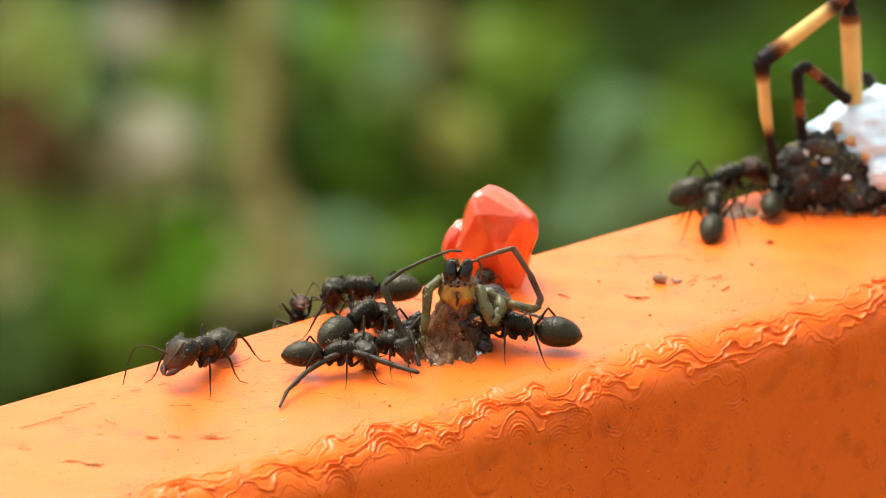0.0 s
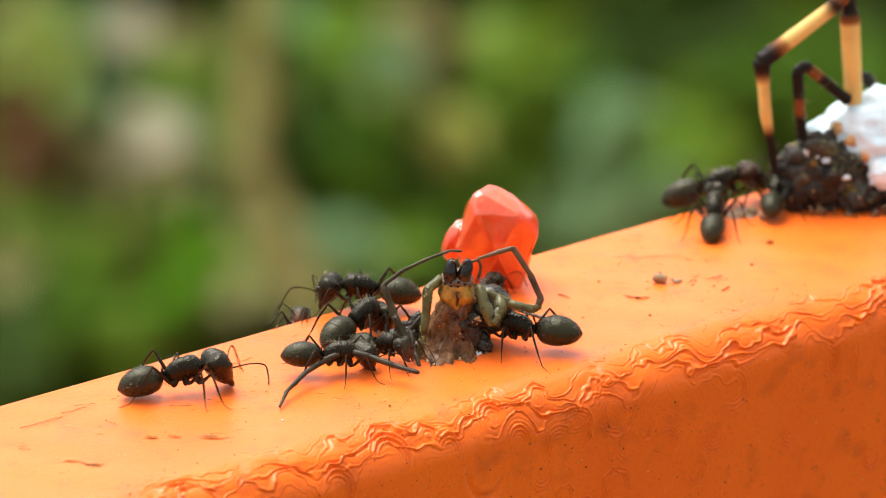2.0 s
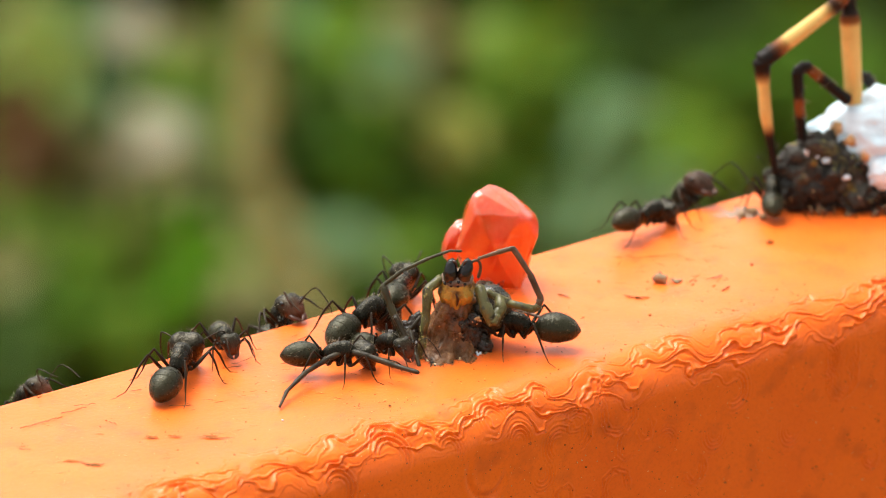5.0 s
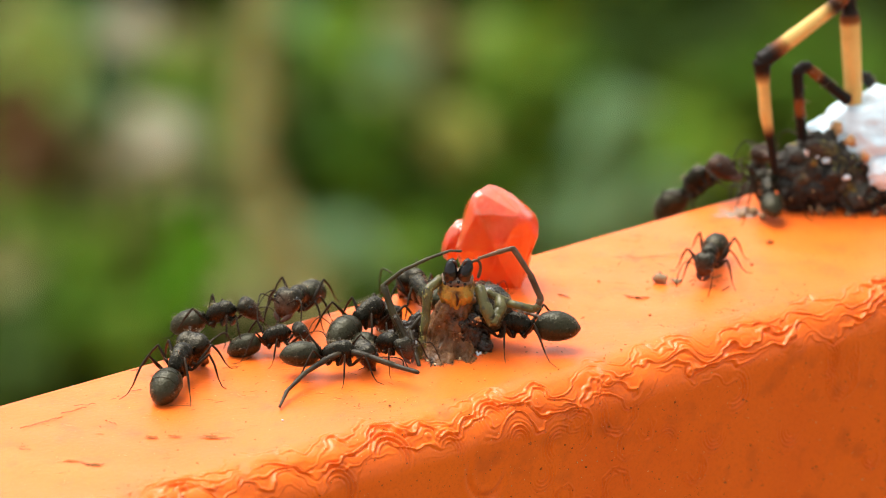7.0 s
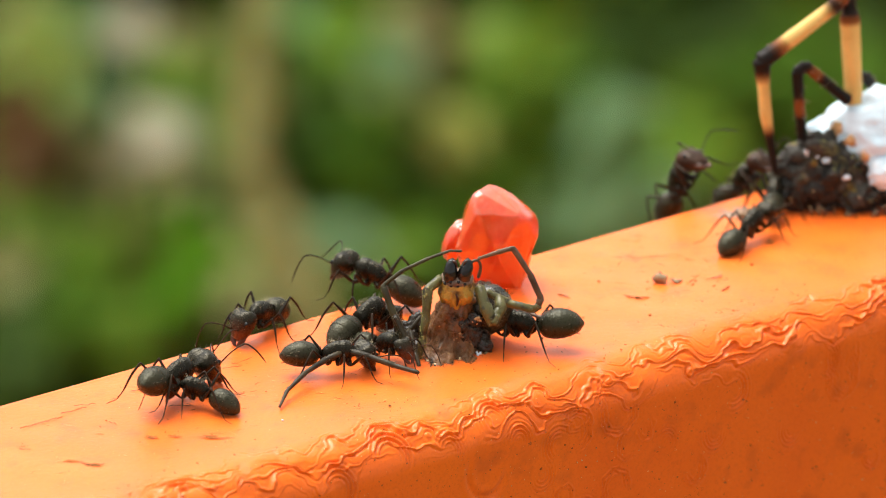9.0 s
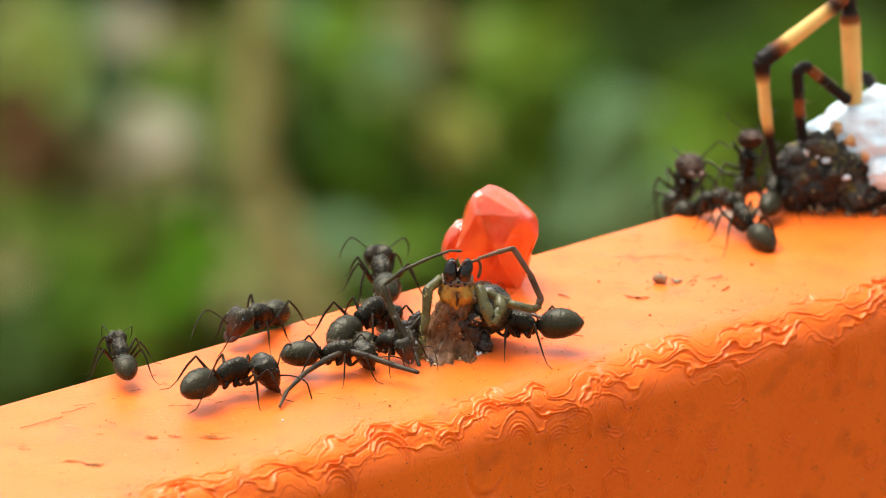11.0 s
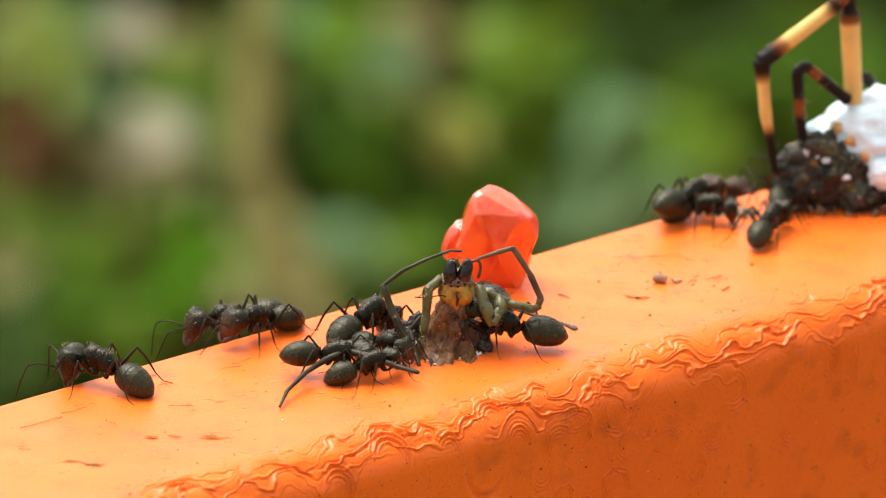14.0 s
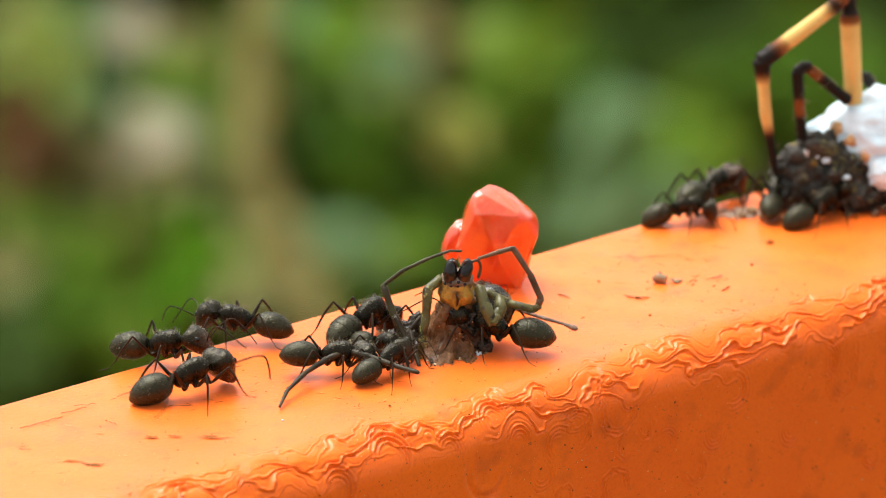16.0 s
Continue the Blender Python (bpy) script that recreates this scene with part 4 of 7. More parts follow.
    # white beads at the foot stand in for a glint
    for x, y, z, r in ((2.35, -1.75, 0.12, 0.14), (2.55, -1.7, 0.22, 0.11), (2.25, -1.65, 0.3, 0.08)):
        part("white_crumb", ball(bmesh.new(), rot @ Vector((x, y, z)), (r, r, r), rot, 0.6, 2.0, 2, x * 5), WHITE_BIT, sp, "white crumb")
    rng = random.Random(3)
    bm = bmesh.new()
    for k in range(130):                             # strands that run down the skin and splay out on the paint
        a, z0 = rng.uniform(math.pi * 0.95, math.pi * 1.75), rng.uniform(0.5, 2.2)
        pts = [mound(a + 0.05 * i * rng.gauss(0, 1), max(0.03, z0 * (1 - i / 4))) for i in range(5)]
        mid = rot @ Vector((0.2, 0.3, 0))
        out = (pts[-1] - mid).normalized()
        pts = [p + (p - mid).normalized() * 0.04 for p in pts]
        pts.append(pts[-1] + out * rng.uniform(0.1, 0.9))
        pts[-1].z = 0.04
        c = curve_pts(pts, 3)
        tube(bm, c, spread((0.01, 0.022, 0.03, 0.02, 0.008), len(c)), 5)
    for k in range(60):                              # loose threads across the torn skin
        a, z0 = rng.uniform(math.pi * 1.0, math.pi * 1.9), rng.uniform(0.4, 3.6)
        q = [mound(a + 0.35 * i * rng.uniform(-0.3, 1.0), z0 - 0.25 * i * rng.uniform(0, 1)) for i in range(3)]
        q = [p + (p - rot @ Vector((0.3, 0.3, p.z))).normalized() * rng.uniform(0.02, 0.16) for p in q]
        c = curve_pts(q, 3)
        tube(bm, c, spread((0.008, 0.018, 0.006), len(c)), 4)
    part("fibres", bm, FIBRE, sp, "pale brown torn fibres")
    bm = bmesh.new()
    for k in range(16):
        p = mound(rng.uniform(math.pi, math.tau), rng.uniform(0.2, 3.4))
        r = rng.uniform(0.04, 0.12)
        ball(bm, p, (r, r, r * 0.8), None, 0.6, 2.0, 1, k)
    part("flesh_crumbs", bm, STAINED, sp, "ochre crumbs of flesh")
    for material, name, label, count in ((FIBRE, "brown_scraps", "brown scraps at the foot", 60), (WET, "black_scraps", "black scraps at the foot", 50), (CREAM_BIT, "pale_scraps", "pale scraps at the foot", 14)):
        bm = bmesh.new()
        for k in range(count):
            p = mound(rng.uniform(math.pi * 0.9, math.pi * 1.95), 0.02)
            p = p * rng.uniform(0.82, 1.12)
            r = rng.uniform(0.05, 0.17)
            p.z = r * 0.3
            ball(bm, p, (r * rng.uniform(0.8, 1.8), r, r * 0.6), Matrix.Rotation(rng.uniform(0, 3), 3, "Z"), 0.7, 1.5, 1, k * 2.3)
        part(name, bm, material, sp, label)
    spots = []
    for k in range(26):
        p = mound(rng.uniform(math.pi, math.tau), rng.uniform(0.2, 3.4))
        spots.append((p, (p - rot @ Vector((0.3, 0.3, 1.5))).normalized() + Vector((rng.gauss(0, .5), rng.gauss(0, .5), rng.gauss(-0.3, .5)))))
    part("body_bristles", hairs(bmesh.new(), spots, 0.5, 0.011), HAIR, sp, "pale fibres")
    # head plate, tilted up, with the jaws on top
    hc = V(-12.21, -18.20, 5.36)
    bm = bmesh.new()
    ball(bm, hc, (1.50, 1.45, 1.70), rot, 0.17, 1.2, 4, 1.0)
    for v in bm.verts:
        q = rot.transposed() @ (v.co - hc)
        if q.z > 0.3:
            q.x *= 1 - 0.10 * (q.z - 0.3)
        if q.z < -0.4:
            q.x *= 1 - 0.16 * (-0.4 - q.z)
        v.co = hc + rot @ q
    part("face", bm, FACE, sp, "mottled yellow face")
    bm = bmesh.new()
    tube(bm, curve_pts([hc + rot @ Vector((-0.05, -1.52, 0.15)), hc + rot @ Vector((0.10, -1.50, -0.45)), hc + rot @ Vector((0.02, -1.22, -1.05))], 4),
         spread((0.06, 0.13, 0.05), 9), 7)
    part("face_mark", bm, RUST, sp, "dark brown mark")
    for x, z, r in ((-0.95, 0.92, 0.15), (-0.45, 0.78, 0.13), (0.10, 0.78, 0.13), (0.66, 0.92, 0.15), (-0.50, 1.14, 0.14), (0.15, 1.16, 0.14)):
        y = -0.10 - 1.42 * math.sqrt(max(0.05, 1 - (x / 1.44) ** 2 - ((z - 1.02) / 0.62) ** 2))
        part("eye", ball(bmesh.new(), hc + rot @ Vector((x, y, z)), (r, r, r), sub=2), EYE_MAT, sp)
    part("brow", ball(bmesh.new(), hc + rot @ Vector((0.05, -0.10, 1.0)), (1.34, 1.44, 0.66), rot, 0.08, 1.5, 4, 9.0), BROW, sp, "grey-brown brow with the eyes")
    for x, lean in ((-0.47, 0.03), (0.50, 0.44)):
        bm = bmesh.new()
        pts = curve_pts([hc + rot @ Vector((x, -0.75, 1.10)), hc + rot @ Vector((x * 1.08 + lean * 0.3, -0.95, 1.75)), hc + rot @ Vector((x * 1.02 + lean * 0.8, -0.84, 2.25)),
                         hc + rot @ Vector((x * 0.80 + lean * 1.2, -0.65, 2.72))], 5)
        jaw = part("jaw", tube(bm, pts, spread((0.58, 0.60, 0.52, 0.36), len(pts)), 16), FANG, sp, "glossy black jaw, brown at its root")
        pigmented(jaw, lambda p: [a + (b - a) * min(1.0, max(0.0, (p.z - hc.z - 1.15) / 0.8)) for a, b in zip((0.10, 0.050, 0.026), (0.005, 0.004, 0.003))])
        bm = bmesh.new()
        tip = hc + rot @ Vector((x * 0.80 + lean * 1.2, -0.85, 2.70))
        part("fang", tube(bm, curve_pts([tip, tip + rot @ Vector((-0.25 * (1 if x > 0 else -1), -0.2, 0.05)), tip + rot @ Vector((-0.42 * (1 if x > 0 else -1), -0.3, -0.4))], 4),
                          spread((0.17, 0.12, 0.03), 9), 7), RUST, jaw, "curved dark red fang")
    for side, way in (((1.62, -0.1, 2.1), 1),):        # a short curled feeler beside the jaws
        q = hc + rot @ Vector(side)
        c = curve_pts([q + rot @ Vector((way * 0.15, 0.3, -1.2)), q + rot @ Vector((way * 0.35, 0.0, -0.2)), q + rot @ Vector((way * 0.15, -0.2, 0.45)), q + rot @ Vector((-way * 0.25, -0.4, 0.55)),
                       q + rot @ Vector((-way * 0.5, -0.5, 0.2))], 4)
        part("palp", tube(bmesh.new(), c, spread((0.14, 0.13, 0.11, 0.12, 0.06), len(c)), 8), BROWN_LEG, sp, "short brown curled palp")
    # legs
    for label, material, radii, pts in (
        ("thin olive front leg bent high", OLIVE_LEG, (0.10, 0.11, 0.14, 0.16, 0.18, 0.3, 0.29, 0.26, 0.19),
         ((-11.94, -18.53, 8.69), (-12.74, -18.06, 8.78), (-14.22, -17.20, 8.21), (-16.07, -16.06, 7.20), (-17.29, -15.15, 5.96), (-17.33, -15.13, 5.76), (-17.22, -15.83, 4.42), (-16.86, -16.73, 2.18), (-16.46, -17.65, 0.55))),
        ("brown thin leg arched to the side", BROWN_LEG, (0.12, 0.19, 0.22, 0.25, 0.28, 0.28),
         ((-11.05, -19.57, 8.16), (-9.80, -20.50, 8.71), (-8.77, -21.27, 9.10), (-7.66, -22.10, 6.82), (-6.95, -22.63, 4.68), (-7.13, -22.49, 3.88))),
        ("olive-green leg joint", GREEN_LEG, (0.3, 0.32, 0.36, 0.36),
         ((-7.02, -22.58, 4.08), (-7.39, -22.30, 3.68), (-8.87, -20.82, 4.11), (-9.97, -19.37, 4.85))),
        ("pale olive leg, crusted", GREEN_LEG, (0.38, 0.42, 0.36, 0.3, 0.26),
         ((-13.30, -17.51, 6.25), (-14.75, -17.68, 5.76), (-15.16, -17.99, 3.58), (-15.50, -17.99, 1.67), (-15.88, -17.95, -0.05))),
        ("thick olive leg stub", GREEN_LEG, (0.42, 0.5, 0.52, 0.42),
         ((-11.09, -19.78, 5.76), (-11.33, -20.86, 4.58), (-11.05, -21.56, 3.15), (-10.63, -21.62, 3.66))),
        ("bent olive leg stub", GREEN_LEG, (0.4, 0.5, 0.4),
         ((-11.07, -21.30, 3.07), (-9.99, -21.23, 3.97), (-9.46, -20.38, 4.56))),
        ("long dark leg lying on the rail", DARK_LEG, (0.16, 0.22, 0.26, 0.29, 0.25, 0.2, 0.17, 0.12),
         ((-19.58, -22.93, 1.37), (-20.36, -20.85, 1.46), (-21.42, -18.81, 1.83), (-22.53, -16.99, 2.09), (-24.56, -16.97, 1.75), (-26.93, -17.44, 1.37), (-29.51, -18.51, 0.80), (-31.22, -19.86, 0.30))),
        ("broken brown leg lying on the paint", BROW, (0.13, 0.14, 0.16, 0.13, 0.26, 0.22),
         ((-8.27, -17.89, 2.80), (-6.80, -19.25, 2.53), (-5.80, -20.99, 2.21), (-4.74, -23.03, 1.97), (-4.52, -23.82, 1.88), (-4.36, -24.06, 1.82))),
        ("dark leg bent on the paint", DARK_LEG, (0.14, 0.2, 0.2, 0.16),
         ((-14.90, -16.94, 3.17), (-15.90, -16.82, 2.13), (-16.46, -18.27, 0.75), (-16.80, -19.27, 0.03))),
        # this leg is added to fill the dark crowd beside the body
        ("dark leg folded under", DARK_LEG, (0.2, 0.24, 0.2),
         ((-16.42, -17.06, 1.59), (-17.45, -16.91, 3.79), (-17.02, -18.48, 1.11))),
    ):
        bm = bmesh.new()
        pv = [V(*p) for p in pts]
        n = len(pv)
        c, r = [], []
        for i in range(n - 1):
            for t in (0.0, 0.06, 0.5, 0.94):
                c.append(pv[i].lerp(pv[i + 1], t))
                r.append((radii[i] + (radii[i + 1] - radii[i]) * t) * (0.9 if t < 0.05 else 1.12 if t < 0.1 else 1.0 if t < 0.6 else 0.95))
        c.append(pv[-1])
        r.append(radii[-1])
        leg = part("leg", tube(bm, c, r, 9), material, sp, label)
        rng = random.Random(n)
        spots = []
        for k in range(60):
            i = rng.randrange(len(c) - 1)
            d = (c[i + 1] - c[i]).normalized()
            o = (rot @ Vector((rng.gauss(0, 1), rng.gauss(0, 1), rng.gauss(0, 1)))).cross(d).normalized()
            spots.append((c[i].lerp(c[i + 1], rng.random()) + o * r[i] * 0.9, o + d * 0.8))
        part("leg_hair", hairs(bmesh.new(), spots, 0.34, 0.012), HAIR, leg)
        if "crusted" in label:
            bm = bmesh.new()
            for k in range(110):
                i = rng.randrange(len(c) - 1)
                q = c[i].lerp(c[i + 1], rng.random()) + rot @ Vector((rng.gauss(0, 1), rng.gauss(-0.4, 0.6), rng.gauss(0, 0.4))).normalized() * r[i] * 0.95
                s = rng.uniform(0.03, 0.12)
                ball(bm, q, (s, s, s * 1.3), None, 0.5, 2.0, 1, k)
            part("crust", bm, CRUST, leg, "pale yellow-green crust")
    return sp


make_spider()


# ---- the lump of red resin ----
def make_lump():
    o = Vector((-0.82, -8.66, 0.00))
    ob = thing("resin_lump", "translucent red-orange faceted lump standing behind the spider", "lump", at=o)
    right, back, up = Vector((0.8013, -0.5983, 0.0000)), Vector((0.5983, 0.8013, 0.0000)), Vector((0, 0, 1))
    rot = Matrix((right, back, up)).transposed()
    rng = random.Random(8)

    def hull(corners, jitter, name, label):
        bm = bmesh.new()
        for p in corners:
            bm.verts.new(rot @ Vector(p))
        bmesh.ops.convex_hull(bm, input=list(bm.verts))
        for v in [v for v in bm.verts if not v.link_faces]:
            bm.verts.remove(v)
        bmesh.ops.bevel(bm, geom=list(bm.edges) + list(bm.verts), offset=0.18, segments=3, profile=0.5, affect="EDGES")
        bmesh.ops.triangulate(bm, faces=bm.faces)
        bmesh.ops.subdivide_edges(bm, edges=bm.edges, cuts=2, use_grid_fill=True)
        for v in bm.verts:
            v.co += v.normal * (jitter * noise.fractal(v.co * 0.5 + Vector((4, 1, 2)), 0.7, 2.0, 3) + 0.05 * noise.noise(v.co * 1.7))
            v.co.z = max(v.co.z, 0.0)
        return part(name, bm, RESIN, ob, label)

    hull(((-0.9, 0.0, 8.9), (-1.8, -1.5, 8.9), (-2.6, 0.0, 7.0), (1.0, 0.5, 8.0), (3.6, 0.0, 5.9), (3.3, -1.5, 4.7), (2.6, 0.0, 1.5), (1.8, -1.5, -0.4), (-1.4, -1.0, -0.6), (-3.1, 0.0, 1.5), (-3.5, -1.8, 3.8), (-1.6, -2.7, 7.2), (2.1, -2.3, 6.9), (-0.0, -2.8, 3.7), (2.3, -1.6, 3.7), (-1.4, 2.5, 0.0), (2.4, 2.5, 2.0), (-0.0, 2.5, 6.6)), 0.22, "main_piece", "clear red-orange piece with blunt facets")
    side = [rot @ Vector(p) for p in ((-4.5, 0.5, 4.3), (-3.8, 0.5, 5.3), (-3.1, -0.5, 5.8), (-2.7, -1.0, 4.5), (-3.1, 0.0, 1.5), (-4.6, 0.0, 3.1), (-4.2, 1.0, 1.1), (-3.8, 2.0, 2.8))]
    mid = sum(side, Vector()) / len(side)
    part("side_piece", ball(bmesh.new(), mid + rot @ Vector((0.35, 0.2, 0.1)), (1.0, 1.1, 2.0), rot @ Matrix.Rotation(radians(24), 3, "Y"), 0.16, 0.8, 4, 5.0), RESIN, ob, "smaller rounded side piece")


make_lump()


# ---- the white-backed carcass with banded legs ----
def make_carcass():
    o = Vector((31.84, -11.08, 0.00))
    ob = thing("spider_carcass", "dead spider with a chalky white abdomen and black-and-yellow banded legs", "spider", at=o)
    right, back, up = Vector((0.8013, -0.5983, 0.0000)), Vector((0.5983, 0.8013, 0.0000)), Vector((0, 0, 1))
    rot = Matrix((right, back, up)).transposed()
    rng = random.Random(21)
    bm = bmesh.new()
    ball(bm, rot @ Vector((0.0, 0.3, 2.7)), (3.6, 2.6, 3.6), rot, 0.24, 1.5, 5, 3.0)
    ball(bm, rot @ Vector((3.2, -0.6, 1.2)), (2.0, 1.9, 1.6), rot, 0.22, 1.2, 4, 6.0)
    ball(bm, rot @ Vector((-1.9, -0.6, 1.4)), (1.6, 1.6, 1.7), rot, 0.22, 1.2, 4, 9.0)
    for v in bm.verts:
        v.co.z = max(v.co.z, -0.02)
        v.co += (v.co - rot @ Vector((0.8, 0.3, 2.0))).normalized() * 0.22 * noise.fractal(v.co * 1.1, 0.7, 2.0, 4)
    skin = [v.co.copy() for v in bm.verts]
    inv = rot.transposed()
    front = [p for p in skin if (inv @ p).y < -1.0 and p.z > 0.3]

    def on_front(x, z):
        """The crust's foremost skin at x across and z up, allowing for the slope of the look."""
        return min(front, key=lambda p: (inv @ p - Vector((x, 0, z))).to_2d().x ** 2 + (p.z + 0.4 * (inv @ p).y - z) ** 2 + 0.02 * (inv @ p).y)

    body = part("crusted_body", bm, CARCASS, ob, "black crusted front body")
    for x, z, w, h in ((-1.13, 4.95, 0.34, 0.62), (0.4, 4.0, 0.36, 0.26), (1.95, 2.5, 0.62, 0.24), (-0.3, 4.3, 0.16, 0.12), (2.7, 1.2, 0.16, 0.12)):
        part("white_fleck", ball(bmesh.new(), on_front(x, z), (w, 0.16, h), rot, 0.4, 1.4, 3, x), WHITE_BIT, body, "small glossy white fleck")
    for material, name, label, count, lo, hi in ((CRUST, "crust_chips", "yellow-green crumbs of crust", 110, 0.04, 0.11), (CARCASS, "black_chips", "black crumbs of crust", 26, 0.06, 0.15),
                                                 (STAINED, "brown_chips", "brown crumbs of crust", 12, 0.04, 0.10)):
        bm = bmesh.new()
        for k in range(count):
            if material is CRUST:                     # they gather in two streaks
                p = on_front(*rng.choice(((rng.gauss(0.3, 0.6), rng.gauss(5.4, 0.4)), (rng.gauss(2.5, 0.5), rng.gauss(3.6, 0.5)), (rng.gauss(1.2, 0.9), rng.gauss(4.2, 0.6)))))
            else:
                p = rng.choice(front)
            r = rng.uniform(lo, hi)
            ball(bm, p, (r * rng.uniform(0.7, 1.6), r, r * rng.uniform(0.5, 1.2)), rot, 0.7, 1.5, 1, k * 1.7)
        part(name, bm, material, body, label)
    for x, z, r, lean in ((-1.9, 4.2, 0.9, 20), (-0.6, 3.2, 1.0, -15), (-2.2, 2.4, 0.8, 30), (0.9, 2.2, 0.9, -30), (2.2, 4.0, 0.8, 25), (3.2, 2.2, 0.9, -10), (-0.4, 5.2, 0.8, 10), (3.6, 3.4, 0.6, 40)):
        plate = ball(bmesh.new(), on_front(x, z) + rot @ Vector((0, 0.35, 0)), (r, r * 0.5, r * 0.75), rot @ Matrix.Rotation(radians(lean), 3, "Y"), 0.16, 1.0, 4, x)
        part("body_plate", plate, CARCASS, body, "dusty grey-black plate")
    for k in range(6):                               # shrunken legs folded over the front
        x, z = rng.uniform(-2.2, 4.0), rng.uniform(2.6, 5.0)
        way = rng.choice((-1, 1))
        q = [on_front(x, z), on_front(x + way * rng.uniform(0.7, 1.3), z - rng.uniform(0.2, 0.9)), on_front(x + way * rng.uniform(0.2, 1.2), z - rng.uniform(1.3, 2.2))]
        q = [p + rot @ Vector((0, -0.12, 0.04)) for p in q]
        c = curve_pts(q, 4)
        part("folded_leg", tube(bmesh.new(), c, spread((0.08, 0.13, 0.11, 0.06), len(c)), 7), WET if k % 3 else DARK_LEG, body, "dark shrunken leg")
    bm = bmesh.new()
    ball(bm, rot @ Vector((8.4, 2.5, 4.4)), (9.2, 3.8, 5.6), rot, 0.07, 2.2, 5, 12.0)
    for v in bm.verts:                               # sagging folds in the skin
        d = (v.co - rot @ Vector((8.4, 2.5, 4.4))).normalized()
        n = noise.noise(d * 3.1 + Vector((2, 5, 1)))
        v.co += d * (0.40 * (1 - abs(n)) ** 6 + 0.14 * noise.fractal(d * 4.0, 0.6, 2.0, 3) - 0.10)
        v.co.z = max(v.co.z, 0.0)
    pale = [v.co.copy() for v in bm.verts if (inv @ v.co).y < 2.5]
    white = part("abdomen", bm, SILK, ob, "wrinkled chalky white abdomen")
    bm = bmesh.new()
    ball(bm, rot @ Vector((8.6, 0.2, 1.3)), (4.4, 2.4, 1.7), rot, 0.25, 1.6, 4, 15.0)
    for v in bm.verts:
        v.co.z = max(v.co.z, -0.02)
    part("under_body", bm, CARCASS, ob, "dark crusted underside")
    for x, z, w, h in ((1.5, 6.9, 0.55, 0.5), (2.7, 5.6, 0.6, 0.45), (5.2, 3.0, 0.8, 0.35), (3.7, 4.5, 0.3, 0.5)):
        p = min(pale, key=lambda p: ((inv @ p).x - x) ** 2 + (p.z + 0.4 * (inv @ p).y - z) ** 2)
        part("stain_patch", ball(bmesh.new(), p, (w * 1.3, 0.16, h * 1.1), rot, 0.7, 1.8, 3, x), STAINED, white, "rusty brown stained rim")
    lobe = ball(bmesh.new(), rot @ Vector((6.0, -0.7, 3.3)), (2.1, 1.7, 1.6), rot, 0.15, 1.8, 4, 71.0)
    part("abdomen_lobe", lobe, SILK, ob, "sagging white lobe")
    for k in range(12):
        bm = bmesh.new()
        x = rng.uniform(-1.0, 5.5)
        p = rot @ Vector((x, -2.3, rng.uniform(0.3, 0.9)))
        q = p + rot @ Vector((rng.uniform(-1.2, 1.2), rng.uniform(-1.0, -0.2), 0))
        q.z = 0.06
        part("claw", tube(bm, [p, p.lerp(q, 0.5) + up * 0.15, q], (0.13, 0.10, 0.04), 6), WET if k % 2 else CRUMB, body)
    pigment = {"y": (0.84, 0.56, 0.18), "d": (0.010, 0.006, 0.004), "r": (0.24, 0.070, 0.014)}
    for pts, cuts in (
        (((35.22, -11.10, 19.41), (33.63, -10.54, 17.55), (27.43, -8.41, 13.24), (27.44, -9.04, 8.76), (27.84, -9.96, 3.55)), ((0, 0.1, 0.52, 0.6, "r"), (0.1, 0.15, 0.62, 0.6, "d"), (0.15, 0.165, 0.58, 0.57, "r"), (0.165, 0.385, 0.57, 0.64, "y"), (0.385, 0.43, 0.64, 0.66, "r"), (0.43, 0.575, 0.72, 0.66, "d"), (0.575, 0.595, 0.54, 0.5, "r"), (0.595, 0.8, 0.49, 0.45, "y"), (0.8, 0.82, 0.45, 0.42, "r"), (0.82, 1, 0.4, 0.24, "d"))),
        (((35.39, -9.98, 19.55), (35.28, -10.52, 16.16), (35.34, -11.19, 8.64)), ((0, 0.3, 0.5, 0.6, "d"), (0.3, 0.36, 0.78, 0.8, "r"), (0.36, 1, 0.8, 0.7, "y"))),
        (((34.28, -11.65, 9.13), (31.03, -9.84, 12.50), (30.37, -9.60, 11.96), (30.41, -9.75, 10.36), (30.60, -10.15, 6.06)), ((0, 0.28, 0.46, 0.44, "d"), (0.28, 0.38, 0.44, 0.42, "r"), (0.38, 0.58, 0.42, 0.46, "d"), (0.58, 0.7, 0.44, 0.42, "d"), (0.7, 0.82, 0.42, 0.42, "r"), (0.82, 1, 0.42, 0.38, "d"))),
        (((36.18, -9.32, 9.42), (37.40, -10.24, 10.20), (39.15, -10.92, 7.68)), ((0, 0.5, 0.4, 0.45, "d"), (0.5, 1, 0.45, 0.4, "d"))),
    ):
        pv = [Vector(p) - o for p in pts]
        leg = None
        total = [0.0]
        for a, b in zip(pv, pv[1:]):
            total.append(total[-1] + (b - a).length)

        def at(f):
            d = f * total[-1]
            k = max(i for i in range(len(pv) - 1) if total[i] <= d + 1e-9)
            return pv[k].lerp(pv[k + 1], min(1, (d - total[k]) / (total[k + 1] - total[k])))

        def band(f):
            """Radius and pigment at a share of the leg's length, the bands running softly into one another."""
            rad = next((r0 + (r1 - r0) * (f - f0) / (f1 - f0) for f0, f1, r0, r1, key in cuts if f0 - 1e-6 <= f <= f1 + 1e-6), cuts[-1][3])
            sums, col = 0.0, Vector((0, 0, 0))
            for i in range(-4, 5):
                g = min(1, max(0, f + i * 0.009))
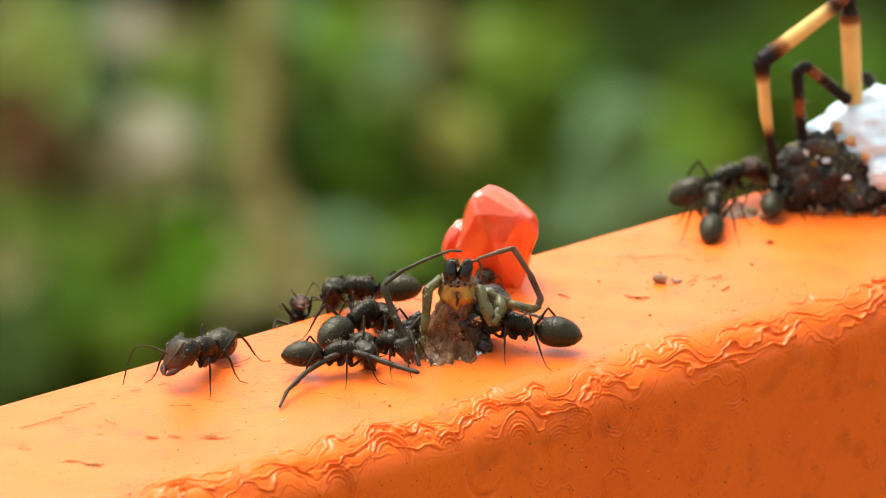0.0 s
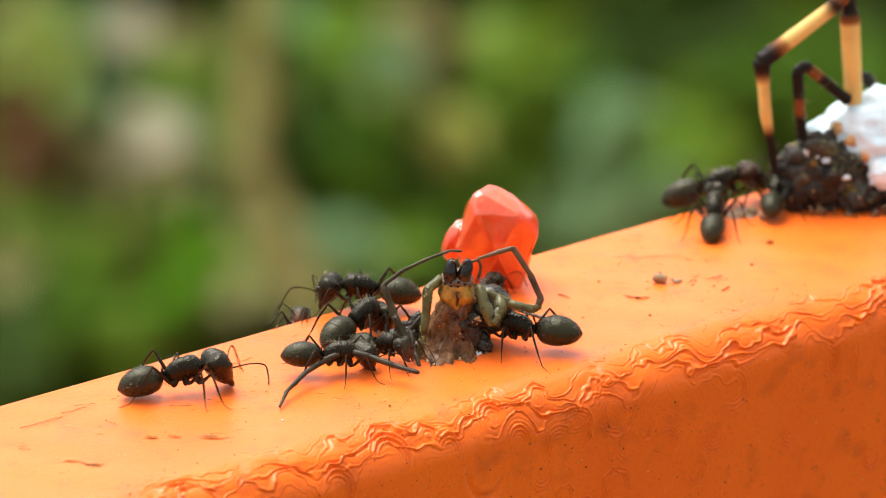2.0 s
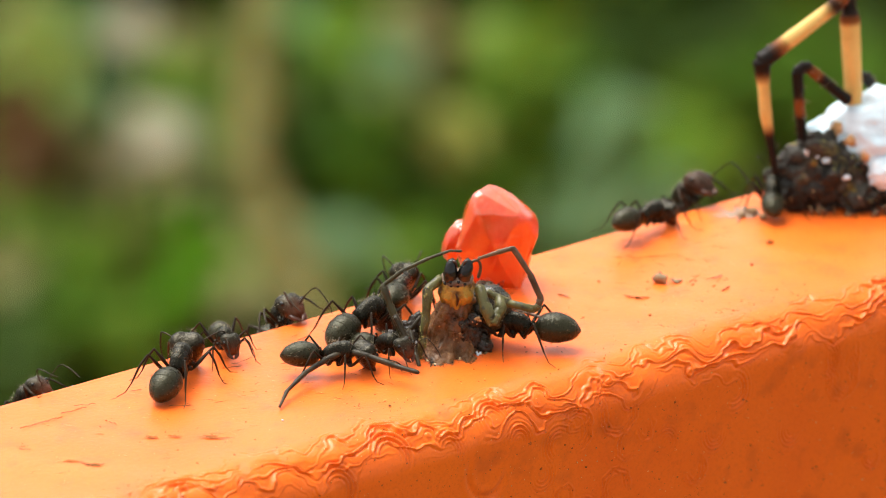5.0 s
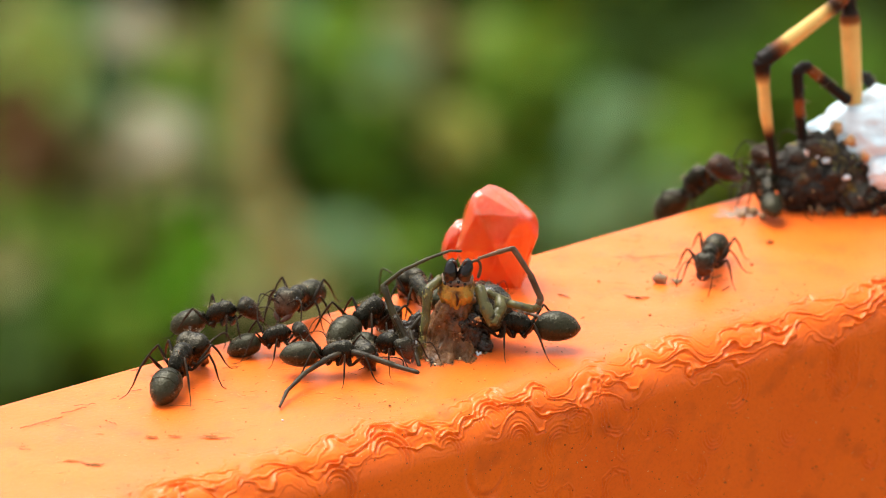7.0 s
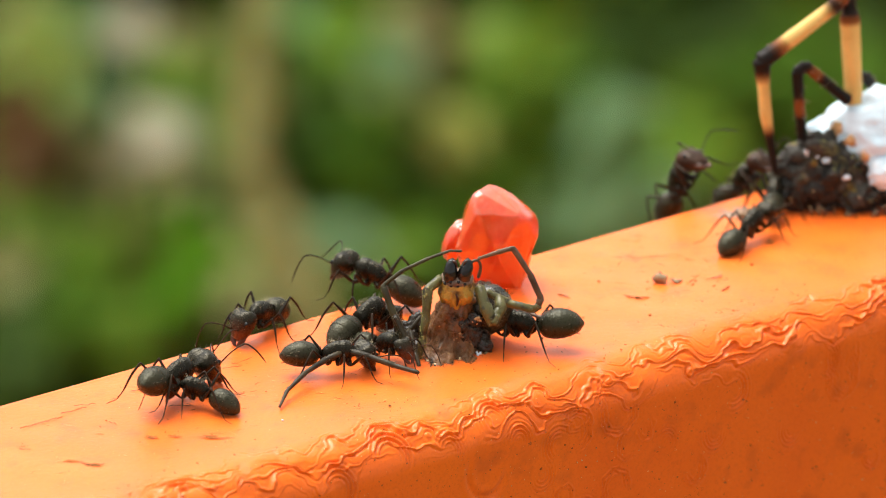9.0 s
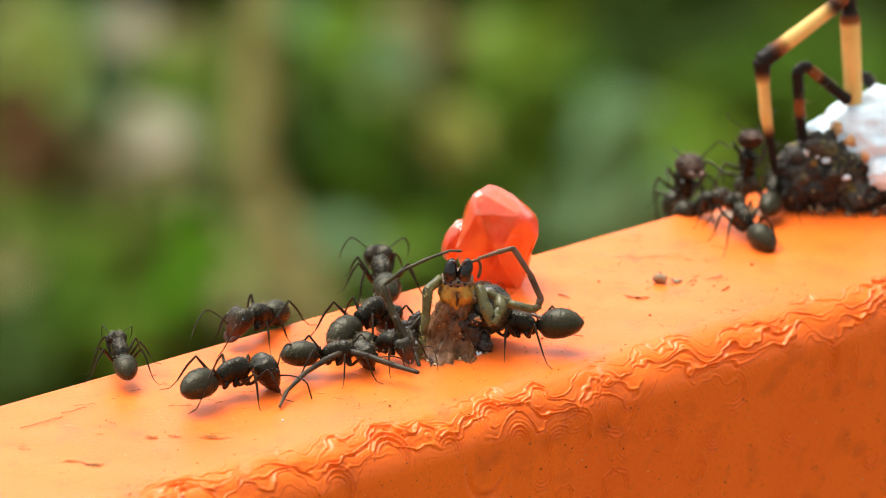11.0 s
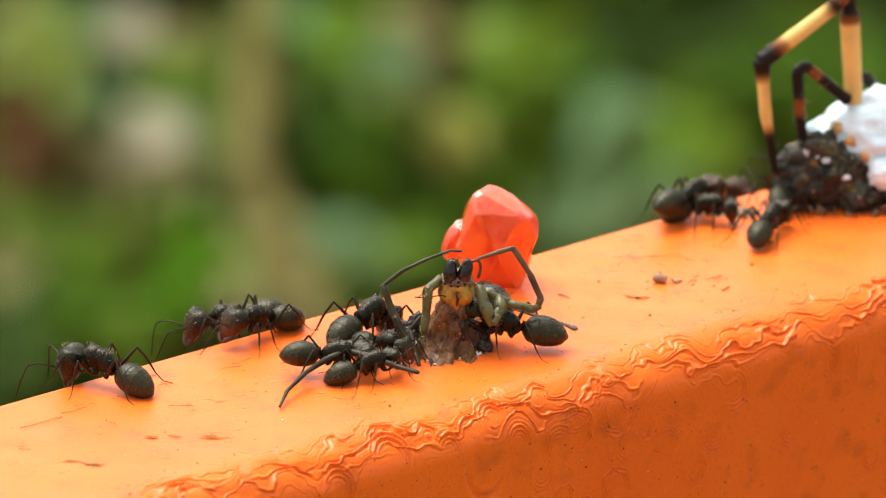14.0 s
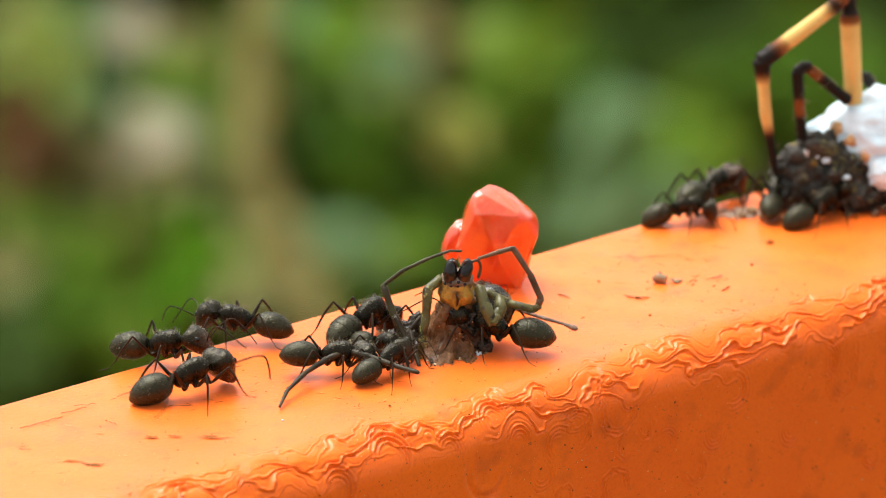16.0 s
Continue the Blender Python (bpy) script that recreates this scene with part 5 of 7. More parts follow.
                key = next((c[4] for c in cuts if c[0] - 1e-6 <= g <= c[1] + 1e-6), "d")
                wgt = math.exp(-(i / 2.2) ** 2)
                sums, col = sums + wgt, col + Vector(pigment[key]) * wgt
            return rad, col / sums

        for i in range(len(pv) - 1):
            f0, f1 = total[i] / total[-1], total[i + 1] / total[-1]
            n = max(6, int((f1 - f0) * 90))
            fs = [f0 + (f1 - f0) * j / n for j in range(n + 1)]
            swell = [1 + 0.10 * math.exp(-j / 1.5) + 0.12 * math.exp(-(n - j) / 1.5) + 0.03 * noise.noise(Vector((j * 0.6, i, total[-1]))) for j in range(n + 1)]
            soft = [sum(band(min(1, max(0, f + e)))[0] for e in (-0.03, -0.015, 0, 0.015, 0.03)) / 5 for f in fs]
            seg = part("leg" if leg is None else "leg_segment", tube(bmesh.new(), [at(f) for f in fs], [r * w * 1.1 for r, w in zip(soft, swell)], 12), BANDED, ob if leg is None else leg,
                       "banded straw-yellow and dark brown leg" if leg is None else "")
            layer = seg.data.color_attributes.new("band", "FLOAT_COLOR", "POINT")
            cols = [(*band(f)[1], 1.0) for f in fs for k in range(12)] + [(*band(fs[0])[1], 1.0), (*band(fs[-1])[1], 1.0)]
            layer.data.foreach_set("color", [c for col in cols for c in col])
            leg = leg or seg
        spots = []
        for k in range(44):
            f = rng.uniform(0.05, 0.95)
            p, d = at(f), (at(min(1, f + 0.02)) - at(f - 0.02)).normalized()
            s = (rot @ Vector((rng.gauss(0, 1), rng.gauss(0, .4), rng.gauss(0, 1)))).cross(d).normalized()
            spots.append((p + s * 0.35, s + d * 0.35))
        part("leg_spines", hairs(bmesh.new(), spots, 0.72, 0.05), HAIR, leg, "pale spines")


make_carcass()


# ---- crumbs, stains and flecks on the paint ----
def crumb(x, y, r, seed, material=CRUMB, label="dry brown crumb lying on the orange paint", flat=0.6, long=1.0, turn=0.0):
    bm = bmesh.new()
    ball(bm, (0, 0, r * flat * 0.75), (r * long, r, r * flat), Matrix.Rotation(turn, 3, "Z"), 0.45, 1.3, 2, seed)
    for v in bm.verts:
        v.co.z = max(v.co.z, -0.03)
    ob = part("crumb", bm, material, at=(x, y, 0.02))
    tagged(ob, label, "debris", "debris on the rail")


def shred(x, y, length, turn, seed, material=SOOT, label="thin dark shred stuck to the paint", thick=0.09):
    rng = random.Random(seed)
    bm = bmesh.new()
    pts = [(length * (t - 0.5), rng.gauss(0, 0.035) * length, 0.05 + 0.04 * rng.random()) for t in (0, 0.2, 0.4, 0.6, 0.8, 1)]
    c = curve_pts(pts, 3)
    tube(bm, c, spread((0.03, thick, thick * 0.6, thick * 1.2, 0.02), len(c)), 6, 0.6)
    bmesh.ops.rotate(bm, verts=bm.verts, cent=(0, 0, 0), matrix=Matrix.Rotation(radians(turn), 3, "Z"))
    tagged(part("shred", bm, material, at=(x, y, 0.02)), label, "debris", "debris on the rail")


def stain(x, y, length, width, turn, seed, material=STAIN, label="rusty brown scrape in the paint"):
    bm = bmesh.new()
    ring = []
    n = 48
    for k in range(n):
        a = k * math.tau / n
        f = 0.75 + 0.9 * noise.fractal(Vector((math.cos(a) * 1.6, math.sin(a) * 1.6, seed)), 0.5, 2.0, 4)
        ring.append(bm.verts.new((length / 2 * math.cos(a) * f, width / 2 * math.sin(a) * f, 0.0)))
    top = bm.verts.new((0, 0, 0.012))
    for k in range(n):
        bm.faces.new((ring[k], ring[(k + 1) % n], top))
    bmesh.ops.rotate(bm, verts=bm.verts, cent=(0, 0, 0), matrix=Matrix.Rotation(radians(turn), 3, "Z"))
    tagged(part("stain", bm, material, at=(x, y, 0.045)), label, "stain", "debris on the rail")


def speck(x, z, r, seed, material):
    """A fleck stuck to the rail's front face."""
    bm = ball(bmesh.new(), (0, 0, 0), (r * 1.2, r * 0.45, r), None, 0.6, 1.3, 2, seed)
    tagged(part("speck", bm, material, at=(x, RAIL_FRONT - 0.02, z)), "cream fleck stuck to the orange paint" if material is CREAM_BIT else "dark speck of dirt stuck to the orange paint",
           "debris", "debris on the rail")


def dust(seed, count):
    """Fine specks scattered over the top and the rounded edge of the rail."""
    rng = random.Random(seed)
    bm = bmesh.new()
    top1 = RAIL_FRONT + BEND
    for k in range(count):
        r = rng.uniform(0.03, 0.075)
        x = rng.uniform(-52, 42)
        w = rng.choice((rng.uniform(-18, 0), rng.gauss(0.6, 1.2), rng.gauss(-1.0, 2.0)))
        if w < 0:
            p, flat = Vector((x, max(top1, min(RAIL_BACK - 1, top1 - w)), 0.03)), (1.2, 1.0, 0.5)
        else:
            a = w / BEND
            p, flat = Vector((x, top1 - (BEND + 0.04) * math.sin(a), -BEND + (BEND + 0.04) * math.cos(a))), (1.2, 0.8, 0.8)
        ball(bm, p, [r * f for f in flat], None, 0.6, 1.5, 1, k * 1.9)
    tagged(part("dust_specks", bm, SOOT), "fine dark specks of dirt on the orange paint", "dirt", kind="stuff")


def face_dirt(name, label, seed, count, lo, hi, material):
    """Fine flecks stuck to the rail's front face, some of them in loose trails."""
    rng = random.Random(seed)
    bm = bmesh.new()
    trails = [(rng.uniform(-30, 30), rng.uniform(-18, -5), rng.uniform(-1.0, 1.0)) for k in range(14)]
    for k in range(count):
        if k % 3:
            x, z = rng.uniform(-42, 36), -4.2 - abs(rng.gauss(0, 7.0))
        else:
            tx, tz, slope = rng.choice(trails)
            u = rng.gauss(0, 1.3)
            x, z = tx + u, tz + slope * u + rng.gauss(0, 0.25)
        r = lo + (hi - lo) * rng.random() ** 3
        ball(bm, (x, RAIL_FRONT - 0.02, min(z, -4.1)), (r * rng.uniform(0.8, 1.5), r * 0.4, r * rng.uniform(0.8, 1.6)), None, 0.6, 1.5, 1, k * 1.3)
    tagged(part(name, bm, material), label, "dirt", kind="stuff")


def scuffs(name, label, seed, count, material, thin):
    """Short fine scratches over the top of the rail, thickest where the ants tread."""
    rng = random.Random(seed)
    bm = bmesh.new()
    for k in range(count):
        x = rng.choice((rng.uniform(-54, 40), rng.gauss(-30, 8), rng.gauss(12, 6)))
        y = rng.uniform(-25, -7)
        a, n = rng.gauss(-0.65, 0.6), rng.uniform(0.2, 1.3)
        c = [(x + n * t * math.cos(a) + rng.gauss(0, 0.05), y + n * t * math.sin(a) + rng.gauss(0, 0.05), 0.045) for t in (0, 0.33, 0.66, 1)]
        w = thin * rng.uniform(0.6, 1.3)
        tube(bm, c, (w * 0.3, w, w * 0.8, w * 0.2), 4, 0.5)
    tagged(part(name, bm, material), label, "dirt", kind="stuff")


dust(17, 420)
scuffs("scuff_marks", "fine dark scuff marks on the orange paint", 51, 95, SCUFF, 0.026)
scuffs("rub_marks", "fine rusty rub marks on the orange paint", 52, 50, STAIN, 0.024)
scuffs("pale_scratches", "fine pale scratches in the orange paint", 53, 60, CREAM_BIT, 0.016)
face_dirt("dark_flecks", "fine dark flecks of dirt on the front of the rail", 41, 300, 0.020, 0.065, SOOT)
face_dirt("pale_flecks", "fine cream flecks on the front of the rail", 42, 130, 0.022, 0.07, CREAM_BIT)
speck(1.48, -4.24, 0.081, 0, SOOT)
speck(-12.36, -6.59, 0.099, 1, SOOT)
speck(-8.14, -6.93, 0.062, 2, CREAM_BIT)
speck(-7.79, -6.57, 0.043, 3, CREAM_BIT)
speck(-7.72, -7.64, 0.074, 4, SOOT)
speck(-9.89, -5.13, 0.056, 5, SOOT)
speck(-3.10, -3.57, 0.068, 6, SOOT)
speck(-2.34, -3.87, 0.05, 7, SOOT)
speck(-5.04, -7.74, 0.056, 8, SOOT)
speck(4.17, -6.08, 0.037, 9, CREAM_BIT)
speck(11.64, -7.33, 0.05, 10, CREAM_BIT)
speck(2.31, -8.84, 0.037, 11, CREAM_BIT)
speck(7.02, -6.05, 0.043, 12, SOOT)
speck(12.62, -11.56, 0.05, 13, SOOT)
speck(16.14, -6.85, 0.056, 14, SOOT)
speck(19.90, -11.90, 0.074, 15, SOOT)
speck(18.14, -15.04, 0.05, 16, CREAM_BIT)
speck(9.65, -13.34, 0.056, 17, SOOT)
speck(-23.61, -4.65, 0.056, 18, SOOT)
speck(22.49, -5.90, 0.062, 20, SOOT)
speck(22.29, -9.95, 0.05, 23, CREAM_BIT)
speck(-15.35, -7.30, 0.043, 24, CREAM_BIT)
HUSK = shader("grey_brown_husk", (0.15, 0.095, 0.045), (0.42, 0.31, 0.17), 900, (0.4, 0.65), 0.0002, 5000)


def make_husk():
    """A dry barrel-shaped scrap of an insect with a knob on its back."""
    ob = thing("insect_husk", "dry grey-brown scrap of an insect lying on the paint", "debris", "debris on the rail", at=(10.05, -16.85, 0.0))
    body = bmesh.new()
    smooth_loft(body, ((-0.58, 0.20, 0.18, 0.36), (-0.48, 0.37, 0.35, 0.38), (-0.1, 0.43, 0.41, 0.42), (0.3, 0.39, 0.37, 0.40), (0.52, 0.30, 0.28, 0.36), (0.58, 0.12, 0.12, 0.34)), 16, 4)
    for v in body.verts:
        v.co += v.co.normalized() * 0.09 * noise.fractal(v.co * 2.2, 0.6, 2.0, 4)
        v.co.z = max(v.co.z, -0.02)
    bmesh.ops.rotate(body, verts=body.verts, cent=(0, 0, 0), matrix=Matrix.Rotation(radians(-62), 3, "Z"))
    shell = part("shell", body, HUSK, ob)
    part("knob", ball(bmesh.new(), (0.10, 0.20, 0.78), (0.13, 0.15, 0.13), None, 0.4, 1.5, 3, 4.0), FIBRE, shell, "dark knob")
    for k, (x, y, a, n) in enumerate(((1.15, -0.40, -30, 0.42), (1.45, -0.72, 12, 0.36), (1.0, -0.85, -70, 0.30))):
        bm = bmesh.new()
        smooth_loft(bm, ((-n, 0.05, 0.03, 0.20), (-n * 0.6, 0.17, 0.07, 0.22), (0, 0.20, 0.09, 0.16), (n * 0.6, 0.14, 0.06, 0.10), (n, 0.03, 0.03, 0.06)), 10, 3)
        for v in bm.verts:
            v.co.z += 0.10 * noise.noise(v.co * 3 + Vector((k, 0, 0)))
        bmesh.ops.rotate(bm, verts=bm.verts, cent=(0, 0, 0), matrix=Matrix.Rotation(radians(a), 3, "Z"))
        bmesh.ops.translate(bm, verts=bm.verts, vec=(x, y, 0))
        part("scale", bm, HUSK if k else CRUMB, ob, "curled tan scale")


make_husk()
for k, (x, y, r) in enumerate(((11.9, -18.9, 0.10), (9.2, -16.2, 0.08), (12.6, -18.4, 0.07), (13.1, -20.2, 0.09), (8.2, -17.4, 0.07), (14.0, -19.6, 0.06))):
    crumb(x, y, r, 50 + k, SOOT, "tiny dark crumb lying on the orange paint")
shred(12.3, -18.2, 1.1, 10, 61, SOOT, "thin dark shred stuck to the paint", 0.04)
shred(13.2, -17.6, 0.8, -40, 62, SOOT, "thin dark shred stuck to the paint", 0.035)
shred(6.19, -18.07, 1.6, -55, 1, SOOT)
shred(6.68, -18.74, 1.2, -22, 21, SOOT)
shred(13.52, -21.22, 1.3, 23, 2)
shred(14.46, -18.82, 1.4, -1, 3, CRUMB)
shred(1.75, -14.45, 1.3, -72, 4, CRUMB)
stain(-42.69, -18.29, 1.3, 0.6, -47, 1)
stain(-38.72, -21.26, 2.4, 0.6, -42, 2)
stain(-41.16, -19.01, 1.2, 0.5, -47, 4)
stain(-49.49, -19.99, 1.8, 0.6, -42, 3, SOOT)
stain(-50.61, -18.45, 1.6, 0.6, -42, 5)
for k in range(9):                                # one long scratch, broken into dashes
    shred(-50.1 + 0.47 * k, -10.62 + 0.05 * math.sin(k * 2.1), 0.30 + 0.16 * (k % 3), 4 - 6 * (k % 2), 30 + k, SCUFF, "thin dark scratch across the paint", 0.035 + 0.012 * (k % 2))
shred(-44.63, -10.11, 2.4, -5, 7, SCUFF, "thin dark scratch across the paint", 0.04)
shred(-43.24, -9.70, 1.8, -25, 17, SCUFF, "faint dark scratch in the paint", 0.03)
shred(-37.25, -14.46, 1.8, -29, 8, SCUFF, "faint dark scratch in the paint", 0.03)
shred(-21.29, -5.65, 0.8, 53, 9)
crumb(-41.80, -5.82, 0.055, 9, WHITE_BIT, "white fleck on the orange paint")
shred(-43.52, -14.10, 0.8, -75, 19, SCUFF, "faint dark scratch in the paint", 0.03)
shred(-52.15, -14.34, 1.0, -44, 20, SCUFF, "faint dark scratch in the paint", 0.03)
shred(-38.30, -9.75, 1.0, -17, 22, SCUFF, "faint dark scratch in the paint", 0.03)
shred(-27.71, -9.85, 2.2, 6, 23, SCUFF, "faint dark scratch in the paint", 0.03)
shred(-29.28, -10.46, 1.5, -27, 24, SCUFF, "faint dark scratch in the paint", 0.03)
crumb(22.77, -15.58, 0.3, 12, STAIN, "rusty speck on the orange paint")
crumb(-11.66, -18.86, 0.26, 13, WHITE_BIT, "white fleck beside the dead spider")
crumb(-32.30, -21.76, 0.1, 14, WHITE_BIT, "white fleck on the orange paint")
shred(13.63, -12.39, 3.5, -27, 15, STAIN, "thin rusty scratch in the paint", 0.035)
crumb(4.82, -22.11, 0.14, 30, SOOT)
crumb(5.98, -13.74, 0.13, 31, SOOT)
crumb(-5.24, -20.66, 0.12, 32, SOOT)
crumb(-23.69, -24.58, 0.12, 33, SOOT)
crumb(18.54, -18.42, 0.13, 34, SOOT)
FILM = shader("dull_grey_film", (0.22, 0.12, 0.075), (0.42, 0.28, 0.20), 900, (0.45, 0.7), 0.0002, 4000)
stain(24.9, -9.0, 3.8, 3.0, -38, 71, FILM, "dull greyish film smeared on the orange paint")
crumb(25.90, -9.24, 0.5, 35)
crumb(24.72, -9.33, 0.35, 36)
crumb(25.86, -10.82, 0.4, 37)
crumb(32.13, -14.54, 0.3, 38)


# ---- what moves ----
def pitch(m):
    """Degrees by which a pose dips its front."""
    return math.degrees(m.to_euler("XYZ").y)


def settled(row, size):
    """The row with the abdomen raised as far as it must be to clear the rail's top."""
    t, m, turn, dip, sway, sag = row
    if abs(pitch(m)) > 30 or m.translation.z < -0.0005:
        return row
    full = Matrix.LocRotScale(m.translation, m.to_quaternion(), (size, size, size))
    for k in range(24):
        g = full @ Matrix.Translation(WAIST * MM) @ pose(0, 0, 0, 0, sag, sway)
        if min((g @ (Vector((-x, 0, 0.03)) * MM)).z - r * size * MM for x, r in ((1.7, 1.04), (2.6, 0.84), (3.3, 0.25))) > -0.00012:
            break
        sag += 2
    return t, m, turn, dip, sway, sag


def go(who, rows):
    """Keys an ant along its rows of (seconds, pose, turn and dip of the head, turn and dip of the abdomen); its legs step as it goes, its feelers sway."""
    ant = ANTS[who]
    rng = random.Random(who)
    kids = list(ant.children)
    head = next(k for k in kids if k.name.startswith("head"))
    gaster = next(k for k in kids if k.name.startswith("abdomen"))
    rows = [settled(r, ant.scale[0]) for r in rows]
    walk(ant, [(r[0], r[1]) for r in rows])
    walk(head, [(r[0], Matrix.Translation(NECK * MM) @ pose(0, 0, 0, 0, r[3], r[2])) for r in rows])
    walk(gaster, [(r[0], Matrix.Translation(WAIST * MM) @ pose(0, 0, 0, 0, r[5], r[4])) for r in rows])
    # step phase from the way gone
    steps, phase = [(rows[0][0], 0.0, 0.0, pitch(rows[0][1]))], 0.0
    for a, b in zip(rows, rows[1:]):
        way = (b[1].translation - a[1].translation).length / MM
        turn = (b[1].to_quaternion() @ a[1].to_quaternion().inverted()).angle
        way += 2.2 * min(turn, math.tau - turn)
        n = max(1, min(12, round(way / 1.3)))
        for k in range(1, n + 1):
            phase += way / n / 5.0 * math.tau
            steps.append((a[0] + (b[0] - a[0]) * k / n, phase, min(1.0, way / 2.0), pitch(a[1]) + (pitch(b[1]) - pitch(a[1])) * k / n))
    for leg in [k for k in kids if k.name.split(".")[0].endswith("_leg")]:
        base = leg.location.copy()
        side = 1 if base.y > 0 else -1
        row = ("front", "middle", "hind").index(leg.name.split("_")[0])
        shift = math.pi * ((row + (side > 0)) % 2)
        rest, bend = rng.uniform(-13, 13), rng.uniform(-4, 4)
        keys, last = [], -1
        for t, ph, amount, tip in steps:
            if frame(t) == last:
                continue
            last = frame(t)
            swing = 15 * amount * math.sin(ph + shift)
            lift = 9 * amount * max(0.0, math.cos(ph + shift))
            level = tip * min(1.0, max(0.0, (45 - abs(tip)) / 20))          # on the flat the legs stay level while the body tips
            sink = math.degrees(base.x / MM * math.sin(radians(level)) / 3.0)
            keys.append((t, Matrix.Translation(base) @ pose(0, 0, 0, 0, -level, 0) @ pose(0, 0, 0, side * (lift + bend * 0.5 + sink), 0, side * -swing + rest)))
        walk(leg, keys)
    for feeler in head.children:
        if not feeler.name.startswith("antenna"):
            continue
        base = feeler.location.copy()
        side = 1 if base.y > 0 else -1
        keys = []
        for k in range(33):
            keys.append((k * 0.5, Matrix.Translation(base) @ pose(0, 0, 0, side * rng.uniform(-14, 20), rng.uniform(-22, 16), side * rng.uniform(-25, 18))))
        walk(feeler, keys)


def motions():
    go("a", [
        (0.00, pose(-0.03197, -0.01022, 0.00000, 0, -7, -157), -13, -16, 13, -2),
        (0.50, pose(-0.03296, -0.00869, -0.00000, 0, -8, -158), 6, 5, -6, -12),
        (1.00, pose(-0.03392, -0.00852, -0.00000, 0, -6, -131), 1, -7, 1, -6),
        (1.50, pose(-0.03657, -0.01140, 0.00000, 0, -18, -102), 6, -31, -4, -2),
        (1.75, pose(-0.03608, -0.01204, 0.00000, 0, -10, -63), 11, -14, -5, -6),
        (2.00, pose(-0.03558, -0.01268, 0.00001, 0, -2, -23), 17, 3, -5, -10),
        (2.50, pose(-0.03331, -0.01091, 0.00001, 0, -10, 6), 32, 20, -14, -19),
        (3.00, pose(-0.03154, -0.01100, 0.00000, 0, -9, 0), -1, 16, 0, -19),
        (3.50, pose(-0.03246, -0.01127, 0.00001, 0, -11, 9), 27, 15, -15, -18),
        (4.00, pose(-0.03304, -0.01064, 0.00000, 0, -10, 22), 20, 19, -14, -20),
        (6.30, pose(-0.03575, -0.01061, -0.00000, 0, -3, 59), 3, 1, -0, -7),
        (6.50, pose(-0.03544, -0.00982, 0.00000, 0, -6, 62), 1, 6, -1, -12),
        (7.00, pose(-0.03447, -0.01065, 0.00000, 0, -4, 34), -4, 8, 2, -12),
        (7.50, pose(-0.03359, -0.01139, 0.00000, 0, -7, -8), 6, 13, -6, -15),
        (8.00, pose(-0.03520, -0.01268, 0.00001, 0, 0, -28), 2, 4, -2, -14),
        (8.50, pose(-0.03635, -0.01243, -0.00000, 0, 8, 17), -1, -1, 4, 2),
        (9.00, pose(-0.03654, -0.01296, 0.00000, 0, 8, 15), -9, -12, 10, 8),
        (9.20, pose(-0.03647, -0.01309, -0.00000, 0, 11, 12), -7, -3, 7, 5),
        (11.30, pose(-0.03197, -0.01542, 0.00000, 0, 2, -15), -11, 2, 18, -8),
        (11.50, pose(-0.03157, -0.01496, 0.00002, 0, -6, -22), 19, -2, -5, -13),
        (11.80, pose(-0.03329, -0.01456, -0.00000, 0, 1, 33), -2, 7, 6, -7),
        (11.90, pose(-0.03400, -0.01370, -0.00000, 0, 3, 61), 1, 11, 1, -8),
        (12.00, pose(-0.03412, -0.01301, -0.00000, 0, 3, 87), 1, 15, 0, -10),
        (12.50, pose(-0.03458, -0.01275, 0.00000, 0, -1, 113), 3, -3, -2, -4),
        (13.00, pose(-0.03701, -0.01031, 0.00000, 0, -7, 128), -2, 18, 3, -12),
        (13.50, pose(-0.03926, -0.00705, 0.00000, 0, -4, 90), -13, -2, 11, -7),
        (14.00, pose(-0.03988, -0.00697, 0.00000, 0, -3, 112), 5, 27, -4, -17),
        (14.50, pose(-0.04002, -0.00730, 0.00000, 0, -2, 131), 7, 3, -11, -12),
        (14.70, pose(-0.04038, -0.00830, 0.00000, 0, -5, 173), -8, 4, 14, -11),
        (14.80, pose(-0.04038, -0.00876, -0.00000, 0, -10, -162), -7, -6, 9, -9),
        (14.90, pose(-0.04018, -0.00851, -0.00000, 0, -5, -126), 3, -13, -0, -2),
        (15.00, pose(-0.03958, -0.00888, 0.00000, 0, -1, -79), 23, 1, -35, -11),
        (15.50, pose(-0.03671, -0.01290, 0.00001, 0, 2, -60), 6, 16, -11, -29),
        (16.00, pose(-0.03520, -0.01351, 0.00001, 0, -6, -12), 29, 7, -10, -13),
    ])
